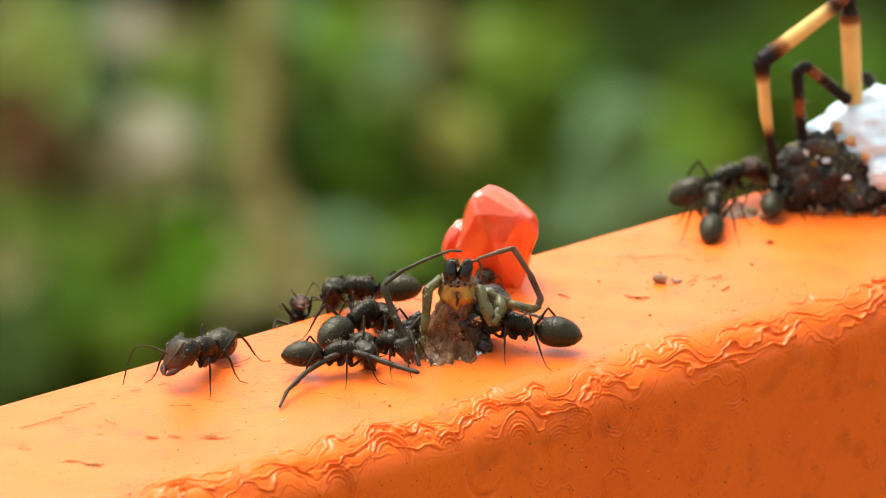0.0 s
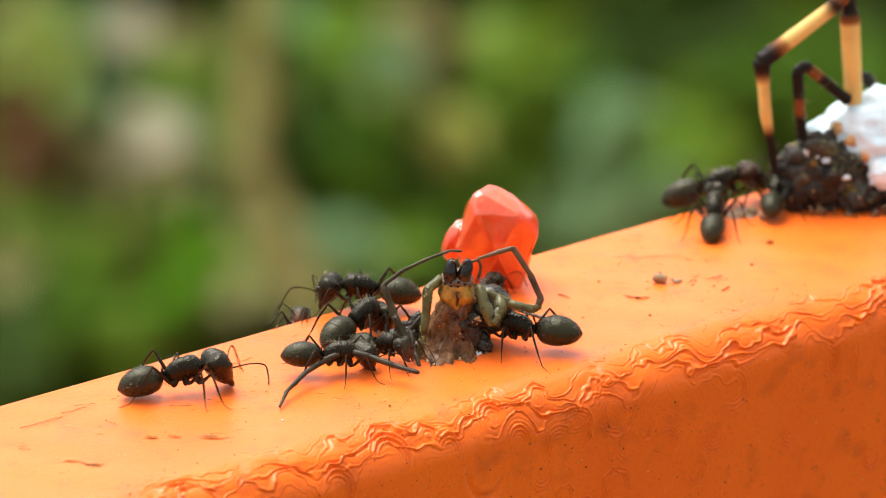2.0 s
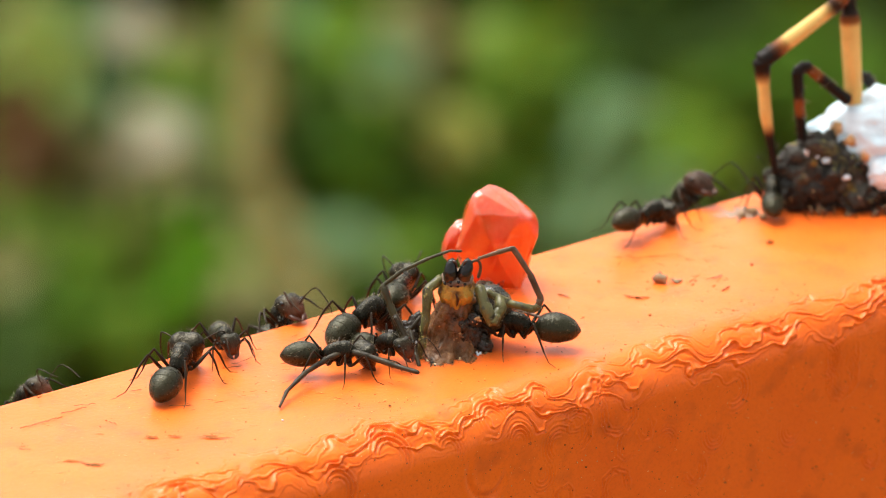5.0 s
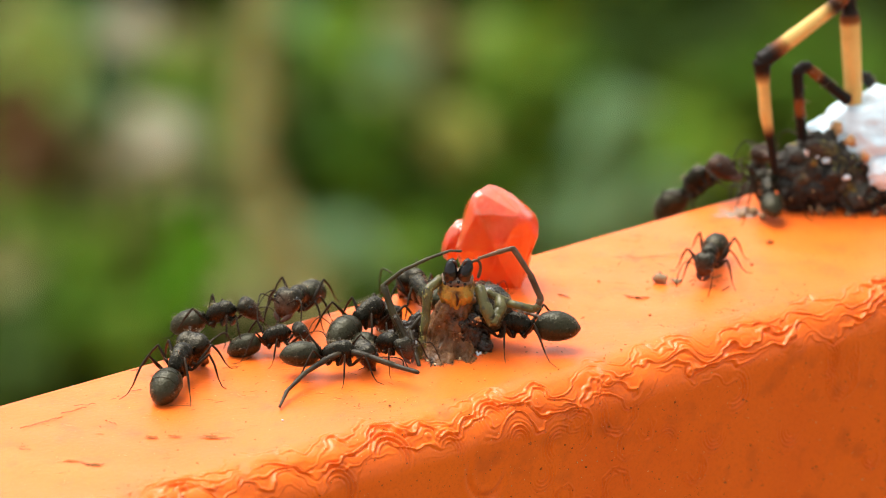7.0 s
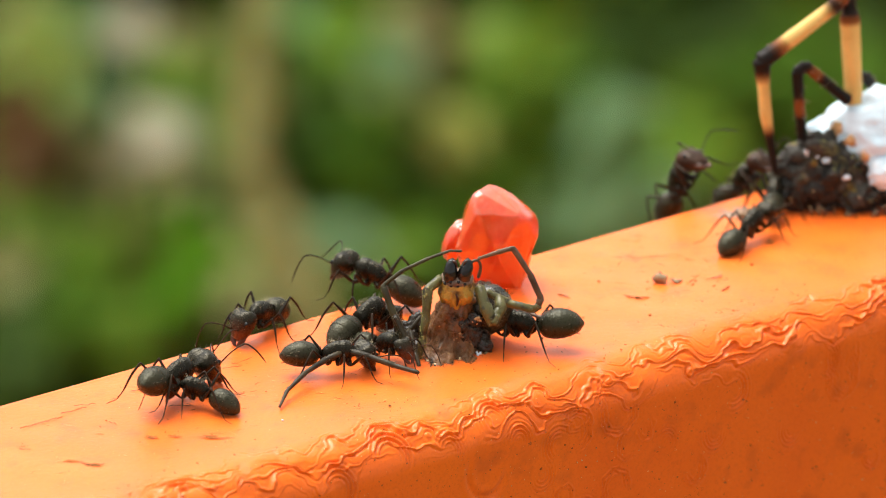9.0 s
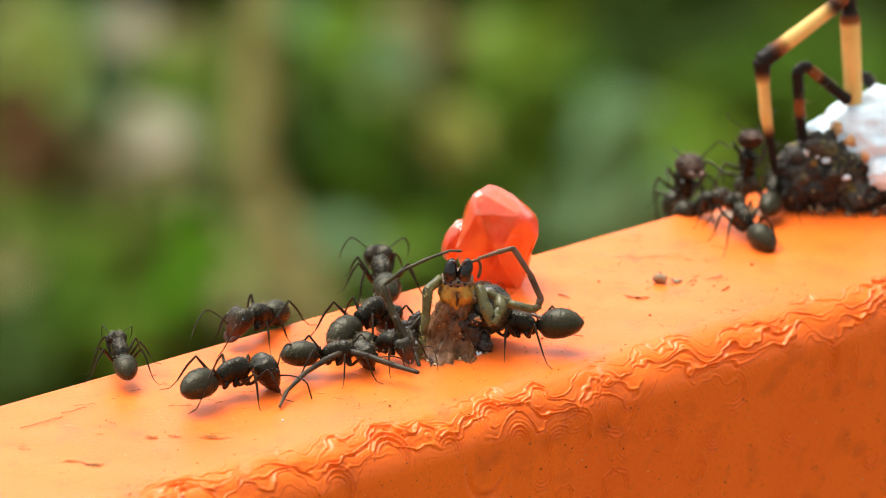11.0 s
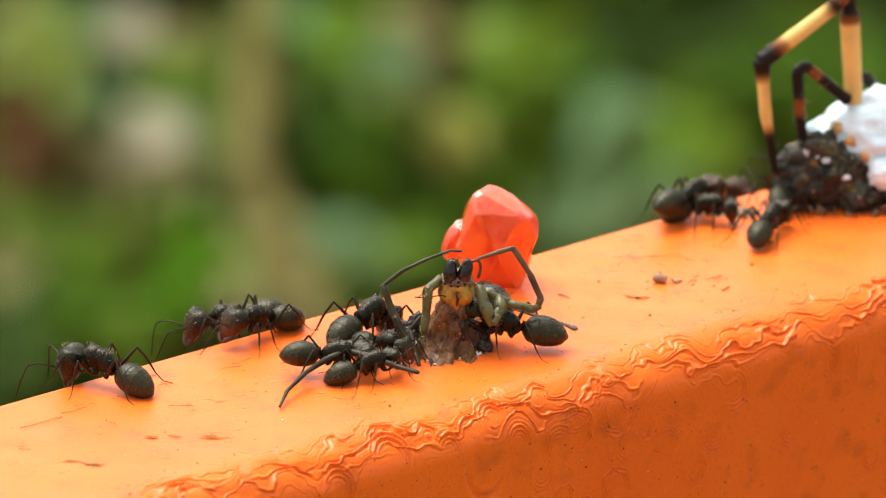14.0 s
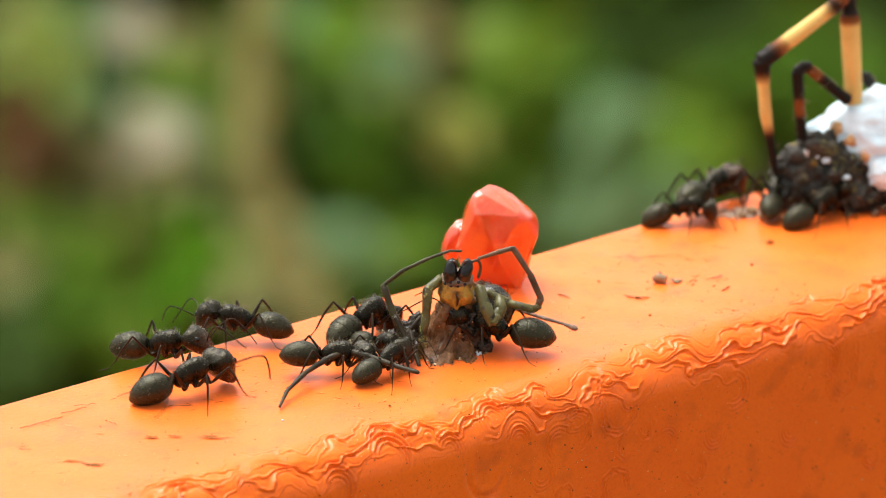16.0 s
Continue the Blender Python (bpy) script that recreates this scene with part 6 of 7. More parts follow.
    go("b", [
        (0.00, pose(-0.01331, -0.00723, -0.00000, 0, 11, 126), -10, 12, 8, -1),
        (0.50, pose(-0.01312, -0.00739, 0.00000, 0, 13, 121), -28, 18, 14, -4),
        (1.00, pose(-0.01251, -0.00640, -0.00000, 0, 6, 111), -13, 14, 10, -6),
        (1.50, pose(-0.01254, -0.00619, 0.00008, 0, -2, 135), -2, 20, 1, -16),
        (2.00, pose(-0.01334, -0.00671, 0.00002, 0, 4, 137), -18, 6, 4, -10),
        (2.50, pose(-0.01249, -0.00646, 0.00001, 0, 2, 129), -32, 19, 9, -12),
        (3.00, pose(-0.01192, -0.00813, -0.00000, 0, 8, 89), -2, -5, -1, 4),
        (3.50, pose(-0.01141, -0.00783, 0.00000, 0, 3, 82), 5, -26, -7, 13),
        (4.00, pose(-0.01143, -0.00803, 0.00000, 0, 4, 75), 6, -24, -8, 12),
        (6.30, pose(-0.00997, -0.00922, -0.00000, 0, 10, 23), -1, 3, -2, 1),
        (6.50, pose(-0.01008, -0.00913, -0.00000, 0, 10, 23), 2, 3, -1, 1),
        (7.00, pose(-0.00987, -0.01037, -0.00000, 0, 11, 71), 3, -8, 0, 7),
        (7.50, pose(-0.01095, -0.01009, -0.00000, 0, 16, 78), -7, -1, 6, 7),
        (8.00, pose(-0.01005, -0.00826, 0.00000, 0, 11, 105), 13, -7, -15, 6),
        (8.50, pose(-0.01140, -0.00607, 0.00049, 0, 1, 101), -16, -4, 12, -15),
        (9.00, pose(-0.01201, -0.00601, 0.00075, 0, -4, 118), -19, -0, 7, -23),
        (9.20, pose(-0.01224, -0.00601, 0.00073, 0, -1, 115), -13, -1, 7, -21),
        (11.30, pose(-0.01074, -0.00608, 0.00048, 0, 7, 60), -2, -13, -3, -1),
        (11.60, pose(-0.01273, -0.00616, 0.00014, 0, 14, 81), 4, -1, -3, 4),
        (11.70, pose(-0.01488, -0.00652, 0.00007, 0, 4, 135), 0, -8, 2, 1),
        (11.80, pose(-0.01592, -0.00538, -0.00075, 0, -7, -170), -3, -14, 7, -3),
        (12.00, pose(-0.01904, -0.00396, -0.00120, 0, -7, -167), -1, -16, 1, -2),
        (12.50, pose(-0.01908, -0.00427, -0.00135, 0, -10, -169), 1, -19, -1, -3),
        (13.00, pose(-0.01997, -0.00343, -0.00142, 0, -12, -170), 2, -15, -2, -6),
        (13.25, pose(-0.02044, -0.00317, -0.00118, 0, -1, 140), -2, -16, 0, -3),
        (13.50, pose(-0.02102, -0.00306, -0.00086, 0, 11, 90), -6, -17, 2, 1),
        (14.00, pose(-0.02400, -0.00290, -0.00125, 0, 4, 158), 8, -2, -3, 2),
        (14.50, pose(-0.02757, -0.00223, -0.00088, 0, 8, 140), 14, 2, -8, -4),
        (15.00, pose(-0.03397, -0.00462, -0.00041, 0, 21, 79), -3, 3, -1, 7),
        (15.08, pose(-0.03406, -0.00479, -0.00038, 0, 10, 19), -2, -2, -1, 3),
        (15.17, pose(-0.03420, -0.00503, -0.00032, 0, 0, -41), -0, -7, -1, 0),
        (15.25, pose(-0.03446, -0.00541, -0.00018, 0, -10, -101), 1, -12, -2, -3),
        (15.50, pose(-0.03415, -0.00669, 0.00000, 0, -9, -77), 11, 0, -11, -12),
        (16.00, pose(-0.03320, -0.00706, -0.00000, 0, -7, -58), 6, -16, -3, -3),
    ])
    go("c", [
        (0.00, pose(-0.01760, -0.00420, -0.00190, 0, -72, -110), 0, 10, 0, 0),
        (0.50, pose(-0.01720, -0.00420, -0.00180, 0, -72, -110), 0, 10, 0, 0),
        (1.00, pose(-0.01700, -0.00420, -0.00160, 0, -72, -110), 0, 10, 0, 0),
        (1.50, pose(-0.01740, -0.00420, -0.00180, 0, -68, -118), 0, 10, 0, 0),
        (2.00, pose(-0.01800, -0.00440, -0.00260, 0, -50, -140), 0, 10, 0, 0),
        (2.50, pose(-0.02043, -0.00609, 0.00041, 0, -11, -164), -16, 2, 15, -16),
        (2.70, pose(-0.02512, -0.00603, 0.00067, 0, -5, -178), -14, -5, 13, -9),
        (3.00, pose(-0.02619, -0.00669, -0.00000, 0, -7, -139), -3, -3, 5, -8),
        (3.50, pose(-0.02726, -0.00764, -0.00000, 0, -6, -142), -4, -8, 3, -5),
        (4.00, pose(-0.02802, -0.00798, -0.00000, 0, -7, -144), -3, -11, 2, -4),
        (5.15, pose(-0.02821, -0.00791, 0.00000, 0, -5, -106), 6, -0, -13, -15),
        (6.30, pose(-0.02840, -0.00785, 0.00001, 0, -3, -67), 14, 11, -28, -26),
        (6.50, pose(-0.02777, -0.00957, 0.00001, 0, -1, -56), 11, 2, -31, -20),
        (7.00, pose(-0.02454, -0.01041, 0.00001, 0, -8, -34), 1, -3, -0, -17),
        (7.12, pose(-0.02437, -0.01049, 0.00000, 0, -7, -72), -4, 3, 2, -15),
        (7.25, pose(-0.02421, -0.01058, -0.00000, 0, -5, -109), -9, 8, 5, -12),
        (7.50, pose(-0.02473, -0.00913, -0.00000, 0, -6, -141), 6, 2, -7, -9),
        (8.00, pose(-0.02931, -0.01425, -0.00000, 0, 3, -128), 0, -2, 1, -1),
        (8.25, pose(-0.03228, -0.01590, 0.00000, 0, 1, -165), -11, 7, 10, -9),
        (8.50, pose(-0.03605, -0.01638, 0.00000, 0, -2, 155), -1, 13, -2, -14),
        (9.00, pose(-0.03628, -0.01531, 0.00000, 0, -2, 126), 8, 13, -14, -16),
        (9.20, pose(-0.03788, -0.01488, 0.00002, 0, -7, 136), 1, -5, -0, -14),
        (10.20, pose(-0.04120, -0.01232, -0.00000, 0, 17, 94), -18, 2, 11, 6),
        (11.00, pose(-0.03721, -0.00610, 0.00038, 0, 1, 65), -1, -12, -1, -6),
        (11.30, pose(-0.03672, -0.00606, 0.00054, 0, 3, 63), -2, -7, 1, -9),
        (11.40, pose(-0.03540, -0.00609, 0.00041, 0, 3, 28), -8, -2, 9, -7),
        (11.50, pose(-0.03409, -0.00613, 0.00028, 0, 4, -7), -13, 2, 16, -5),
        (12.00, pose(-0.03023, -0.00755, -0.00000, 0, 2, -42), 2, 10, -4, -9),
        (12.50, pose(-0.02960, -0.01209, 0.00000, 0, 3, -64), 7, 12, -12, -14),
        (12.75, pose(-0.02906, -0.01323, 0.00000, 0, 4, -28), 5, 6, -6, -7),
        (13.00, pose(-0.02851, -0.01437, -0.00000, 0, 5, 8), 4, -0, 1, -0),
        (13.50, pose(-0.02567, -0.01461, 0.00001, 0, -15, -35), 6, -12, -26, -14),
        (14.00, pose(-0.02160, -0.01945, 0.00001, 0, -4, -16), 29, 11, -9, -13),
        (14.50, pose(-0.01926, -0.01920, 0.00000, 0, -6, 16), 28, 11, -18, -15),
        (15.00, pose(-0.01963, -0.01893, 0.00000, 0, -3, 18), 2, 5, -2, -9),
        (16.00, pose(-0.01978, -0.01931, 0.00000, 0, -2, 15), 13, 8, -11, -10),
    ])
    go("d", [
        (0.00, pose(-0.01900, -0.00300, -0.01400, 0, -88, -90), 0, 10, 0, 0),
        (4.20, pose(-0.01900, -0.00300, -0.01200, 0, -85, -90), 0, 10, 0, 0),
        (4.70, pose(-0.01900, -0.00340, -0.00500, 0, -70, -90), 0, 10, 0, 0),
        (5.20, pose(-0.01950, -0.00500, -0.00100, 0, -35, -100), 0, 10, 0, 0),
        (6.30, pose(-0.02064, -0.00612, 0.00030, 0, -5, -146), -3, -7, -1, -1),
        (6.50, pose(-0.02027, -0.00614, 0.00023, 0, -4, -149), -5, -6, 3, -2),
        (7.00, pose(-0.01942, -0.00609, 0.00043, 0, -9, -146), -3, -11, -0, -3),
        (7.50, pose(-0.01798, -0.00630, -0.00000, 0, -9, -159), -11, -2, 11, -10),
        (8.00, pose(-0.02123, -0.00674, -0.00000, 0, -2, -154), 5, 10, -4, -10),
        (8.50, pose(-0.02375, -0.00702, -0.00000, 0, -3, -148), -6, 4, 6, -9),
        (9.00, pose(-0.02328, -0.00620, 0.00001, 0, -6, -158), -14, 13, 16, -18),
        (9.20, pose(-0.02342, -0.00618, 0.00009, 0, -8, -160), -13, 3, 13, -12),
        (11.30, pose(-0.02381, -0.00651, -0.00000, 0, -9, -160), -12, -2, 13, -11),
        (11.50, pose(-0.02382, -0.00616, 0.00016, 0, -10, -158), -3, -8, 2, -8),
        (12.00, pose(-0.02339, -0.00618, 0.00008, 0, -11, -162), -9, -13, 8, -6),
        (12.50, pose(-0.02333, -0.00617, 0.00012, 0, -8, -166), -12, -1, 13, -10),
        (13.00, pose(-0.02348, -0.00619, 0.00003, 0, -7, -168), 3, 3, -3, -10),
        (13.50, pose(-0.02345, -0.00750, -0.00000, 0, -5, -164), 9, -13, -6, -2),
        (14.00, pose(-0.02410, -0.00663, -0.00000, 0, -7, -177), 4, -3, -4, -8),
        (14.50, pose(-0.02490, -0.00730, 0.00030, 0, 2, 143), -16, 15, 5, -8),
        (15.00, pose(-0.02446, -0.00675, 0.00001, 0, 4, 132), -34, 7, 9, -10),
        (15.50, pose(-0.02437, -0.00686, 0.00002, 0, 2, 134), -22, 16, 6, -12),
        (16.00, pose(-0.02568, -0.00614, 0.00023, 0, 1, 130), -23, 3, 8, -12),
    ])
    go("f", [
        (0.00, pose(-0.04400, -0.00300, -0.01300, 0, -88, -90), 0, 10, 0, 0),
        (4.20, pose(-0.04400, -0.00300, -0.01200, 0, -85, -90), 0, 10, 0, 0),
        (4.80, pose(-0.04400, -0.00340, -0.00500, 0, -65, -85), 0, 10, 0, 0),
        (5.40, pose(-0.04350, -0.00500, -0.00100, 0, -30, -60), 0, 10, 0, 0),
        (6.30, pose(-0.03628, -0.00618, 0.00009, 0, -17, -65), 8, -4, -9, -14),
        (6.50, pose(-0.03486, -0.00610, 0.00040, 0, -13, -73), 6, -6, -5, -6),
        (7.00, pose(-0.02670, -0.00597, 0.00088, 0, -13, -49), 9, -5, -2, -7),
        (7.50, pose(-0.02347, -0.00387, -0.00075, 0, -17, -65), 1, -19, 0, -5),
        (8.00, pose(-0.01256, -0.00344, -0.00106, 0, -16, -85), 4, -18, -6, -5),
        (8.25, pose(-0.01063, -0.00484, -0.00094, 0, -19, -83), 3, -18, -3, -9),
        (8.38, pose(-0.00676, -0.00510, -0.00225, 0, 16, -22), 1, -4, -1, -5),
        (8.50, pose(-0.00150, -0.00350, -0.00450, 0, 50, 40), 0, 10, 0, 0),
        (8.80, pose(0.00200, -0.00300, -0.00900, 0, 80, 70), 0, 10, 0, 0),
        (16.00, pose(0.00400, -0.00300, -0.01300, 0, 85, 80), 0, 10, 0, 0),
    ])
    go("g", [
        (0.00, pose(-0.02320, -0.01655, 0.00001, 0, 8, -27), 26, 7, -8, -6),
        (4.00, pose(-0.02326, -0.01651, 0.00001, 0, 8, -28), 27, 6, -8, -7),
        (8.00, pose(-0.02321, -0.01640, 0.00001, 0, 7, -29), 22, 5, -7, -7),
        (12.50, pose(-0.02323, -0.01637, 0.00001, 0, 8, -28), 26, 7, -7, -7),
        (16.00, pose(-0.02331, -0.01645, 0.00001, 0, 8, -30), 25, 4, -6, -7),
    ])
    go("k", [
        (0.00, pose(-0.01828, -0.01705, 0.00000, 0, -5, -76), -16, -5, 10, -6),
        (3.00, pose(-0.01827, -0.01710, -0.00000, 0, -7, -78), -14, -7, 10, -6),
        (9.00, pose(-0.01814, -0.01693, -0.00000, 0, -6, -79), -10, 3, 8, -9),
        (16.00, pose(-0.01825, -0.01694, 0.00000, 0, -5, -77), -14, -2, 10, -6),
    ])
    go("h", [
        (0.00, pose(-0.01721, -0.01194, 0.00000, 0, 5, 10), -3, 38, 3, -16),
        (1.50, pose(-0.01710, -0.01120, 0.00000, 0, 5, 13), -10, 39, 12, -21),
        (2.00, pose(-0.01692, -0.01173, 0.00000, 0, 4, 14), 0, 42, -0, -18),
        (3.50, pose(-0.01642, -0.01153, 0.00000, 0, 7, 12), -1, 47, 1, -19),
        (6.30, pose(-0.01654, -0.01178, 0.00000, 0, 6, 13), -5, 44, 6, -21),
        (12.50, pose(-0.01642, -0.01186, 0.00000, 0, 5, 13), -2, 47, 2, -21),
        (16.00, pose(-0.01646, -0.01182, 0.00000, 0, 6, 13), -3, 46, 3, -21),
    ])
    go("i", [
        (0.00, pose(-0.00808, -0.02112, 0.00001, 0, 2, 125), -35, -5, 13, -6),
        (2.00, pose(-0.00802, -0.02113, 0.00000, 0, 3, 120), -26, -5, 15, -2),
        (3.50, pose(-0.00796, -0.02073, 0.00001, 0, 3, 124), -33, -6, 14, -4),
        (7.00, pose(-0.00791, -0.02076, 0.00001, 0, 6, 130), -37, -5, 11, -5),
        (9.00, pose(-0.00751, -0.02088, 0.00000, 0, 7, 123), -24, -7, 14, 2),
        (11.30, pose(-0.00752, -0.02105, -0.00000, 0, 8, 121), -15, -6, 12, 4),
        (12.50, pose(-0.00787, -0.02091, 0.00000, 0, 2, 131), -16, -8, 10, -2),
        (13.00, pose(-0.00897, -0.02050, 0.00045, 0, -9, 138), -4, -27, 2, 1),
        (14.00, pose(-0.00934, -0.02028, 0.00044, 0, -9, 138), -4, -24, 2, 0),
        (14.50, pose(-0.00982, -0.02036, 0.00043, 0, -8, 138), -5, -24, 2, 0),
        (15.20, pose(-0.01030, -0.02016, 0.00041, 0, -8, 131), -18, -9, 9, 3),
        (16.00, pose(-0.01057, -0.02035, 0.00042, 0, -7, 136), -16, -15, 5, 1),
    ])
    go("j", [
        (0.00, pose(-0.00477, -0.01135, -0.00000, 0, 6, 40), -3, -10, 3, 4),
        (1.00, pose(-0.00449, -0.01158, -0.00000, 0, 6, 35), -4, -7, 3, 3),
        (1.50, pose(-0.00444, -0.01180, -0.00000, 0, 7, 32), -5, -5, 5, 3),
        (2.50, pose(-0.00505, -0.01228, -0.00000, 0, 9, 34), -3, -10, 3, 7),
        (3.50, pose(-0.00587, -0.01269, -0.00000, 0, 13, 36), -2, -3, 2, 7),
        (16.00, pose(-0.00609, -0.01284, -0.00000, 0, 14, 38), -1, -4, 1, 8),
    ])
    go("r1", [
        (0.00, pose(0.02165, -0.00945, 0.00000, 0, -9, 50), 6, -4, -5, -10),
        (2.10, pose(0.02170, -0.00940, 0.00000, 0, -9, 51), 5, -7, -4, -10),
        (2.40, pose(0.01870, -0.00944, -0.00000, 0, 2, 89), 0, -12, 2, 3),
        (2.50, pose(0.01766, -0.00780, -0.00000, 0, 3, 99), -5, 4, 5, -5),
        (2.60, pose(0.01744, -0.00693, -0.00000, 0, 2, 83), 0, -7, -2, 0),
        (2.75, pose(0.01725, -0.00668, -0.00000, 0, -1, 48), -2, -8, -1, -2),
        (2.90, pose(0.01753, -0.00618, 0.00009, 0, -6, 49), 1, -12, -1, -5),
        (3.00, pose(0.01818, -0.00627, 0.00000, 0, -5, 9), -3, 6, 0, -12),
        (3.50, pose(0.01788, -0.00610, 0.00039, 0, -16, -4), 15, 18, -6, -23),
        (4.00, pose(0.01671, -0.00616, 0.00016, 0, -7, -14), 11, 16, -7, -16),
        (5.20, pose(0.01591, -0.00838, -0.00000, 0, 10, 10), 1, 7, 1, -1),
        (5.75, pose(0.01496, -0.01164, -0.00000, 0, 2, -47), -2, 2, 1, -3),
        (6.30, pose(0.01401, -0.01489, -0.00000, 0, -6, -104), -5, -4, 0, -6),
        (6.50, pose(0.01409, -0.01516, -0.00000, 0, -2, -104), -7, -3, 5, -4),
        (7.00, pose(0.01458, -0.01787, -0.00000, 0, -1, -139), -4, -1, 2, -5),
        (7.25, pose(0.01471, -0.01819, -0.00000, 0, -10, -125), -4, -11, 5, -6),
        (7.50, pose(0.01573, -0.01814, 0.00000, 0, -14, -108), -5, -4, 7, -17),
        (8.00, pose(0.01625, -0.01866, 0.00000, 0, -10, -100), -2, 2, 11, -16),
        (8.15, pose(0.01692, -0.01849, 0.00000, 0, -6, -38), -7, 1, 9, -9),
        (8.30, pose(0.01775, -0.01831, -0.00000, 0, 1, 10), -1, -3, 6, -3),
        (8.50, pose(0.01970, -0.01616, 0.00000, 0, -5, 35), 5, 6, -3, -12),
        (8.70, pose(0.02082, -0.01501, -0.00000, 0, 0, 34), -1, -7, 1, -1),
        (9.00, pose(0.02215, -0.01432, 0.00000, 0, -16, 15), -2, 14, 1, -22),
        (9.20, pose(0.02321, -0.01409, 0.00001, 0, -19, 7), 11, 4, -8, -19),
        (10.20, pose(0.02303, -0.01297, 0.00000, 0, -13, 48), 0, -1, 2, -14),
        (11.30, pose(0.02178, -0.01275, 0.00000, 0, -8, 93), -12, -10, 14, -7),
        (11.50, pose(0.02198, -0.01229, 0.00000, 0, -13, 103), -0, -6, 1, -12),
        (12.00, pose(0.02324, -0.01105, 0.00000, 0, -20, 77), -21, -8, 17, -16),
        (12.50, pose(0.02336, -0.01165, 0.00000, 0, -16, 72), -1, -0, 1, -17),
        (13.00, pose(0.02152, -0.01315, -0.00000, 0, -2, 80), 3, 4, -2, -9),
        (13.50, pose(0.02208, -0.01356, 0.00000, 0, -7, 81), 1, 4, -0, -12),
        (14.00, pose(0.02398, -0.01429, 0.00000, 0, -0, 29), -7, 10, 4, -10),
        (14.50, pose(0.02484, -0.01488, 0.00000, 0, -7, 10), 10, 6, -10, -12),
        (15.00, pose(0.02674, -0.01503, 0.00000, 0, -10, -10), -0, 7, -1, -16),
        (15.50, pose(0.02935, -0.01431, 0.00000, 0, -16, -1), 12, 2, -8, -17),
        (16.00, pose(0.03037, -0.01401, 0.00000, 0, -13, 3), 6, 7, -5, -17),
    ])
    go("r2", [
        (0.00, pose(0.02854, -0.00931, -0.00000, 0, -3, 43), -2, -7, 2, -3),
        (3.50, pose(0.02850, -0.00928, -0.00000, 0, -2, 46), -0, -7, 1, -3),
        (7.00, pose(0.02757, -0.00942, -0.00000, 0, -1, 57), -0, -13, 1, 1),
        (9.00, pose(0.02800, -0.00981, -0.00000, 0, 0, 48), 0, -9, -1, -0),
        (12.00, pose(0.02841, -0.00930, -0.00000, 0, -0, 44), 1, -6, -1, -2),
        (14.00, pose(0.02951, -0.00901, -0.00000, 0, 1, 44), -1, -6, 1, -1),
        (15.00, pose(0.02849, -0.00929, -0.00000, 0, -2, 45), 1, -8, -1, -2),
        (16.00, pose(0.02830, -0.00945, -0.00000, 0, -3, 45), 2, -6, -2, -4),
    ])
    go("r3", [
        (0.00, pose(0.02580, -0.00615, 0.00023, 0, -6, -25), 28, -1, -5, -13),
        (1.50, pose(0.02522, -0.00619, 0.00007, 0, -6, -27), 19, 2, -4, -13),
        (2.00, pose(0.02509, -0.00618, 0.00011, 0, -5, -27), 22, -2, -4, -12),
        (2.50, pose(0.02475, -0.00643, 0.00000, 0, -2, -19), 20, -7, -11, -5),
        (3.00, pose(0.02523, -0.00618, 0.00008, 0, -4, -15), 18, -7, -12, -6),
        (3.50, pose(0.02485, -0.00390, -0.00147, 0, -33, -65), 7, 0, -15, 12),
        (4.00, pose(0.02415, -0.00390, -0.00171, 0, -38, -73), 5, -2, -8, 11),
        (6.30, pose(0.02369, -0.00390, -0.00108, 0, -50, -106), -3, 0, -0, 5),
        (6.50, pose(0.02559, -0.00389, -0.00090, 0, -42, -78), 3, 12, -1, 2),
        (7.00, pose(0.02580, -0.00389, -0.00051, 0, -43, -58), 1, 11, 1, 2),
        (7.50, pose(0.02420, -0.00389, -0.00072, 0, -50, -93), -2, -0, -2, 5),
        (8.00, pose(0.02452, -0.00389, -0.00037, 0, -53, -80), 3, -2, -2, 5),
        (8.50, pose(0.02389, -0.00389, 0.00080, 0, -64, -85), 0, 1, -1, -2),
        (9.00, pose(0.02375, -0.00389, 0.00017, 0, -59, -85), 4, 2, -7, -0),
        (9.20, pose(0.02374, -0.00389, 0.00017, 0, -59, -85), 5, 2, -8, -0),
        (11.30, pose(0.02344, -0.00389, -0.00032, 0, -52, -108), -2, 0, 0, 4),
        (11.50, pose(0.02364, -0.00389, -0.00038, 0, -51, -107), -4, -2, 6, 6),
        (12.00, pose(0.02247, -0.00602, 0.00071, 0, -31, -92), -3, -25, 3, -18),
        (12.25, pose(0.02260, -0.00605, 0.00057, 0, -17, -40), -2, -19, 5, -11),
        (12.50, pose(0.02274, -0.00609, 0.00043, 0, -2, 11), -1, -12, 6, -3),
        (13.00, pose(0.02233, -0.00641, -0.00000, 0, -0, 8), 9, -6, -9, -2),
        (13.50, pose(0.02314, -0.00610, 0.00040, 0, -10, 5), 9, -32, -9, 2),
        (14.00, pose(0.02143, -0.00662, -0.00000, 0, 7, 14), 0, 3, 0, -1),
        (14.50, pose(0.02223, -0.00686, -0.00000, 0, 3, 12), -1, -17, 1, 7),
        (15.00, pose(0.02323, -0.00617, 0.00013, 0, -1, 5), -6, -16, 8, 3),
        (16.00, pose(0.02419, -0.00618, 0.00009, 0, 5, 17), -0, 2, 1, -2),
    ])
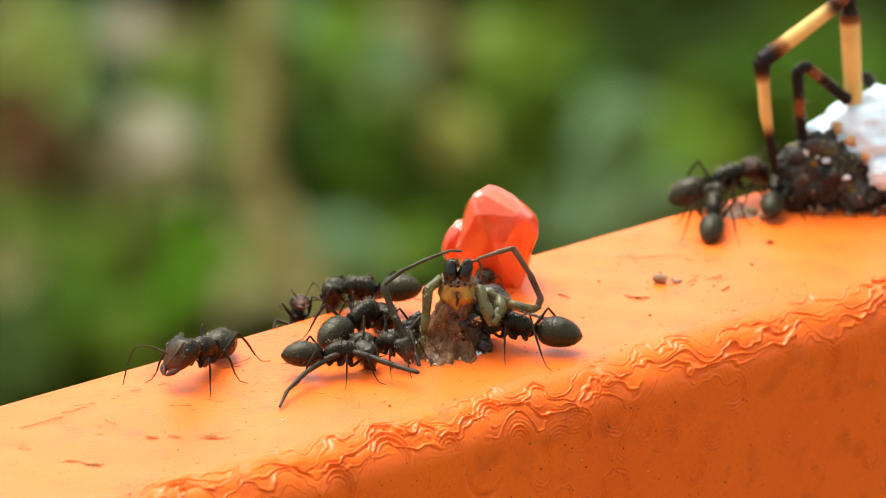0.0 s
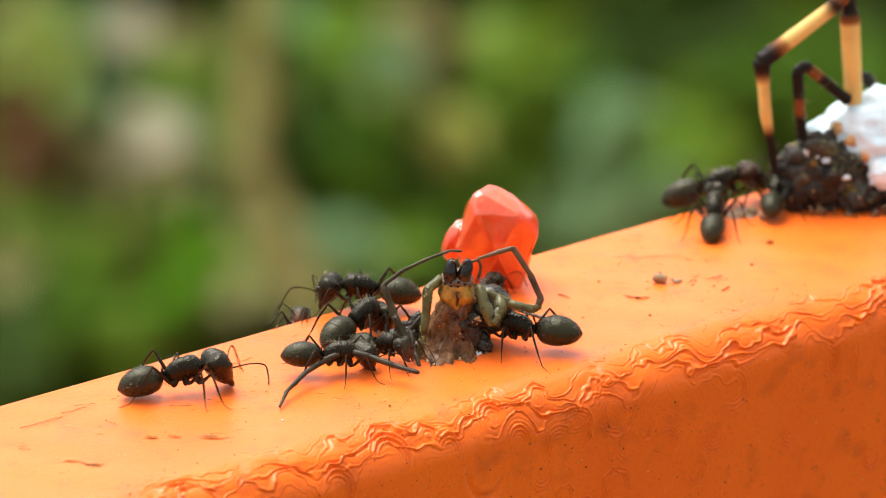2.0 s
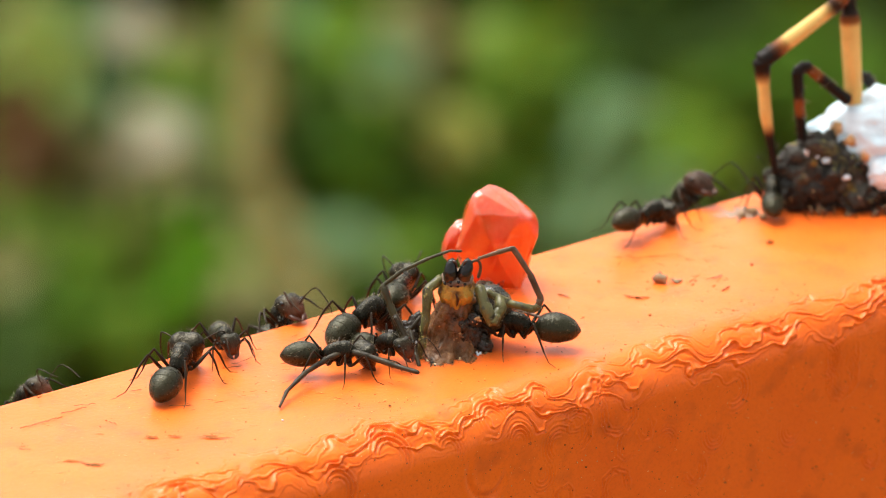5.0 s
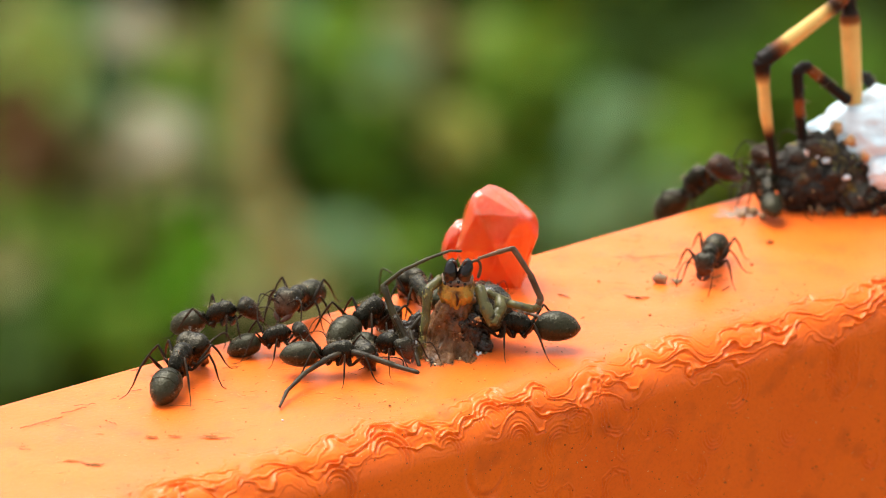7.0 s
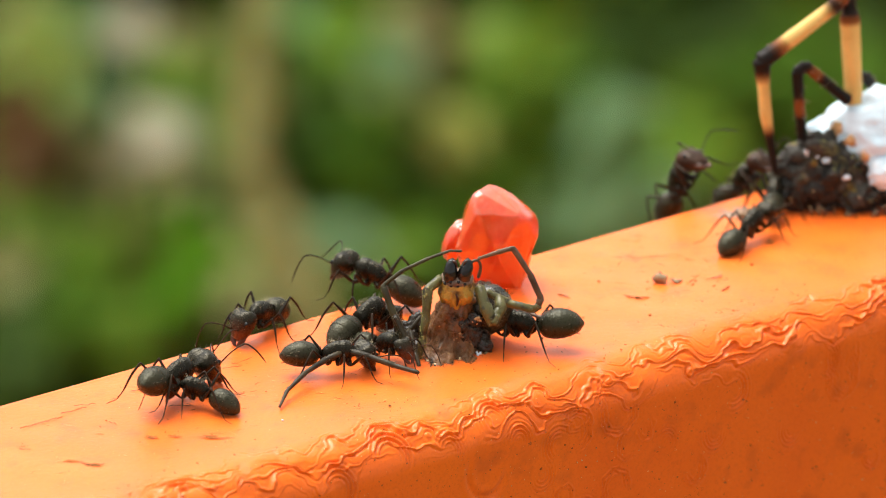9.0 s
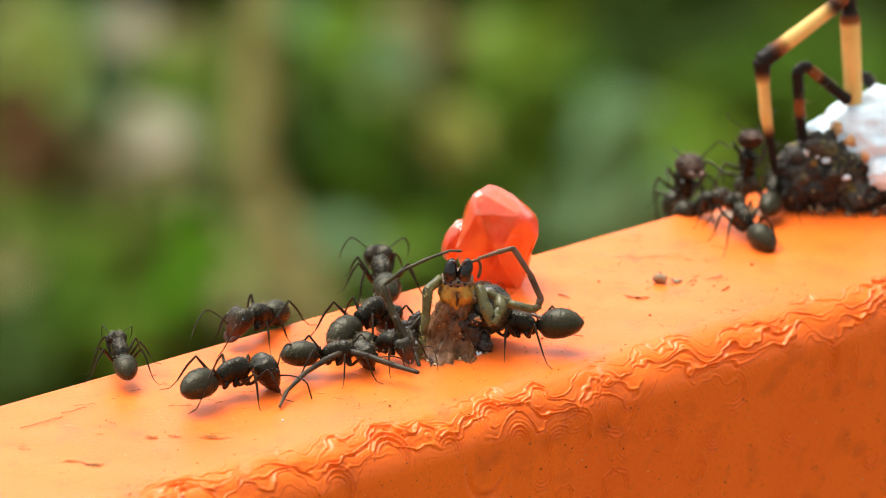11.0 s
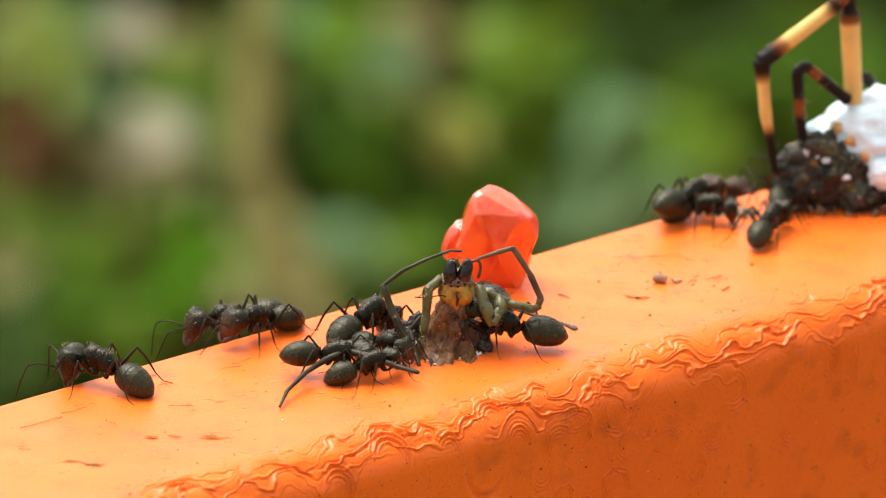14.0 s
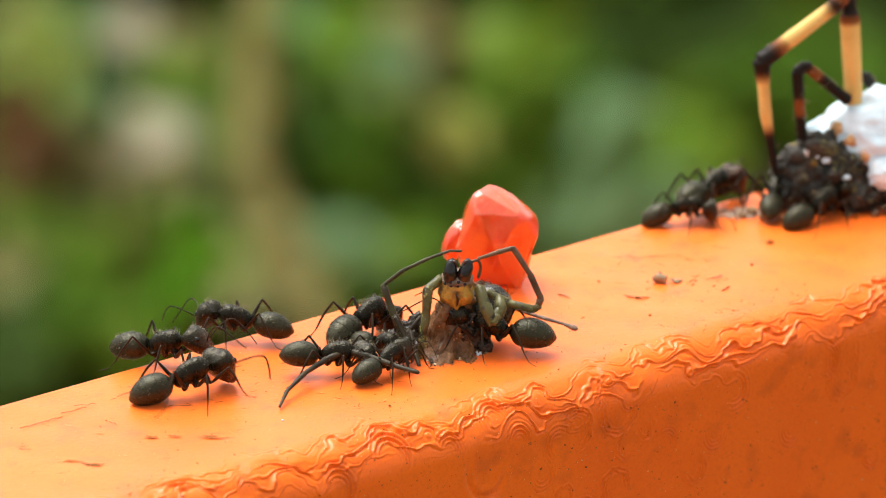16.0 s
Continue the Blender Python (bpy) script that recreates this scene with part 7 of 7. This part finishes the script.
    go("r5", [
        (0.00, pose(0.02750, -0.00260, -0.01100, 0, -88, -90), 0, 10, 0, 0),
        (4.20, pose(0.02750, -0.00260, -0.01000, 0, -88, -90), 0, 10, 0, 0),
        (5.20, pose(0.02750, -0.00300, -0.00500, 0, -75, -80), 0, 10, 0, 0),
        (6.30, pose(0.03097, -0.00390, -0.00149, 0, -51, -104), 0, -1, -4, 6),
        (7.00, pose(0.03178, -0.00389, -0.00090, 0, -61, -98), 1, -8, -1, 4),
        (7.50, pose(0.03134, -0.00390, -0.00154, 0, -52, -103), 0, -5, -1, 7),
        (8.50, pose(0.03065, -0.00390, -0.00138, 0, -50, -92), -1, -4, 3, 7),
        (9.00, pose(0.03073, -0.00390, -0.00113, 0, -49, -75), 2, -1, -1, 6),
        (9.20, pose(0.03079, -0.00390, -0.00105, 0, -51, -74), 3, -0, -4, 5),
        (11.30, pose(0.03027, -0.00389, 0.00073, 0, -72, -111), -0, -13, -14, 2),
        (12.00, pose(0.02975, -0.00389, 0.00071, 0, -71, -122), 1, -17, -12, 5),
        (12.50, pose(0.02975, -0.00389, 0.00055, 0, -69, -124), 4, -15, -12, 4),
        (13.00, pose(0.03042, -0.00389, -0.00061, 0, -56, -118), 2, -7, -4, 6),
        (13.50, pose(0.03143, -0.00390, -0.00106, 0, -53, -110), 2, -1, -1, 4),
        (14.00, pose(0.03000, -0.00300, -0.00350, 0, -70, -70), 0, 10, 0, 0),
        (16.00, pose(0.03100, -0.00260, -0.00600, 0, -80, -80), 0, 10, 0, 0),
    ])
    go("r6", [
        (0.00, pose(0.02250, -0.00260, -0.01300, 0, -88, -90), 0, 10, 0, 0),
        (9.20, pose(0.02250, -0.00260, -0.01200, 0, -88, -90), 0, 10, 0, 0),
        (9.80, pose(0.02250, -0.00300, -0.00600, 0, -70, -85), 0, 10, 0, 0),
        (10.30, pose(0.02280, -0.00500, -0.00100, 0, -40, -80), 0, 10, 0, 0),
        (11.30, pose(0.02174, -0.00920, -0.00000, 0, -17, -74), 1, -2, -0, -15),
        (11.50, pose(0.02146, -0.00796, -0.00000, 0, -1, -5), 4, 1, 0, -6),
        (12.00, pose(0.02115, -0.00614, 0.00024, 0, -11, -20), 7, 2, -4, -15),
        (12.50, pose(0.02159, -0.00834, -0.00000, 0, 3, -9), -2, 11, 3, -8),
        (13.00, pose(0.02157, -0.00886, -0.00000, 0, 7, -5), -7, 9, 9, -5),
        (13.50, pose(0.02232, -0.00907, -0.00000, 0, 4, -8), -4, 11, 4, -8),
        (14.00, pose(0.02161, -0.00863, 0.00000, 0, -1, -46), -6, 20, 8, -31),
        (14.50, pose(0.02117, -0.00844, 0.00001, 0, 1, -50), -3, 19, 9, -37),
        (15.00, pose(0.02041, -0.00811, 0.00002, 0, 6, -42), -9, 14, 15, -31),
        (16.00, pose(0.01995, -0.00781, 0.00002, 0, 1, -38), -11, 19, 14, -31),
    ])


motions()
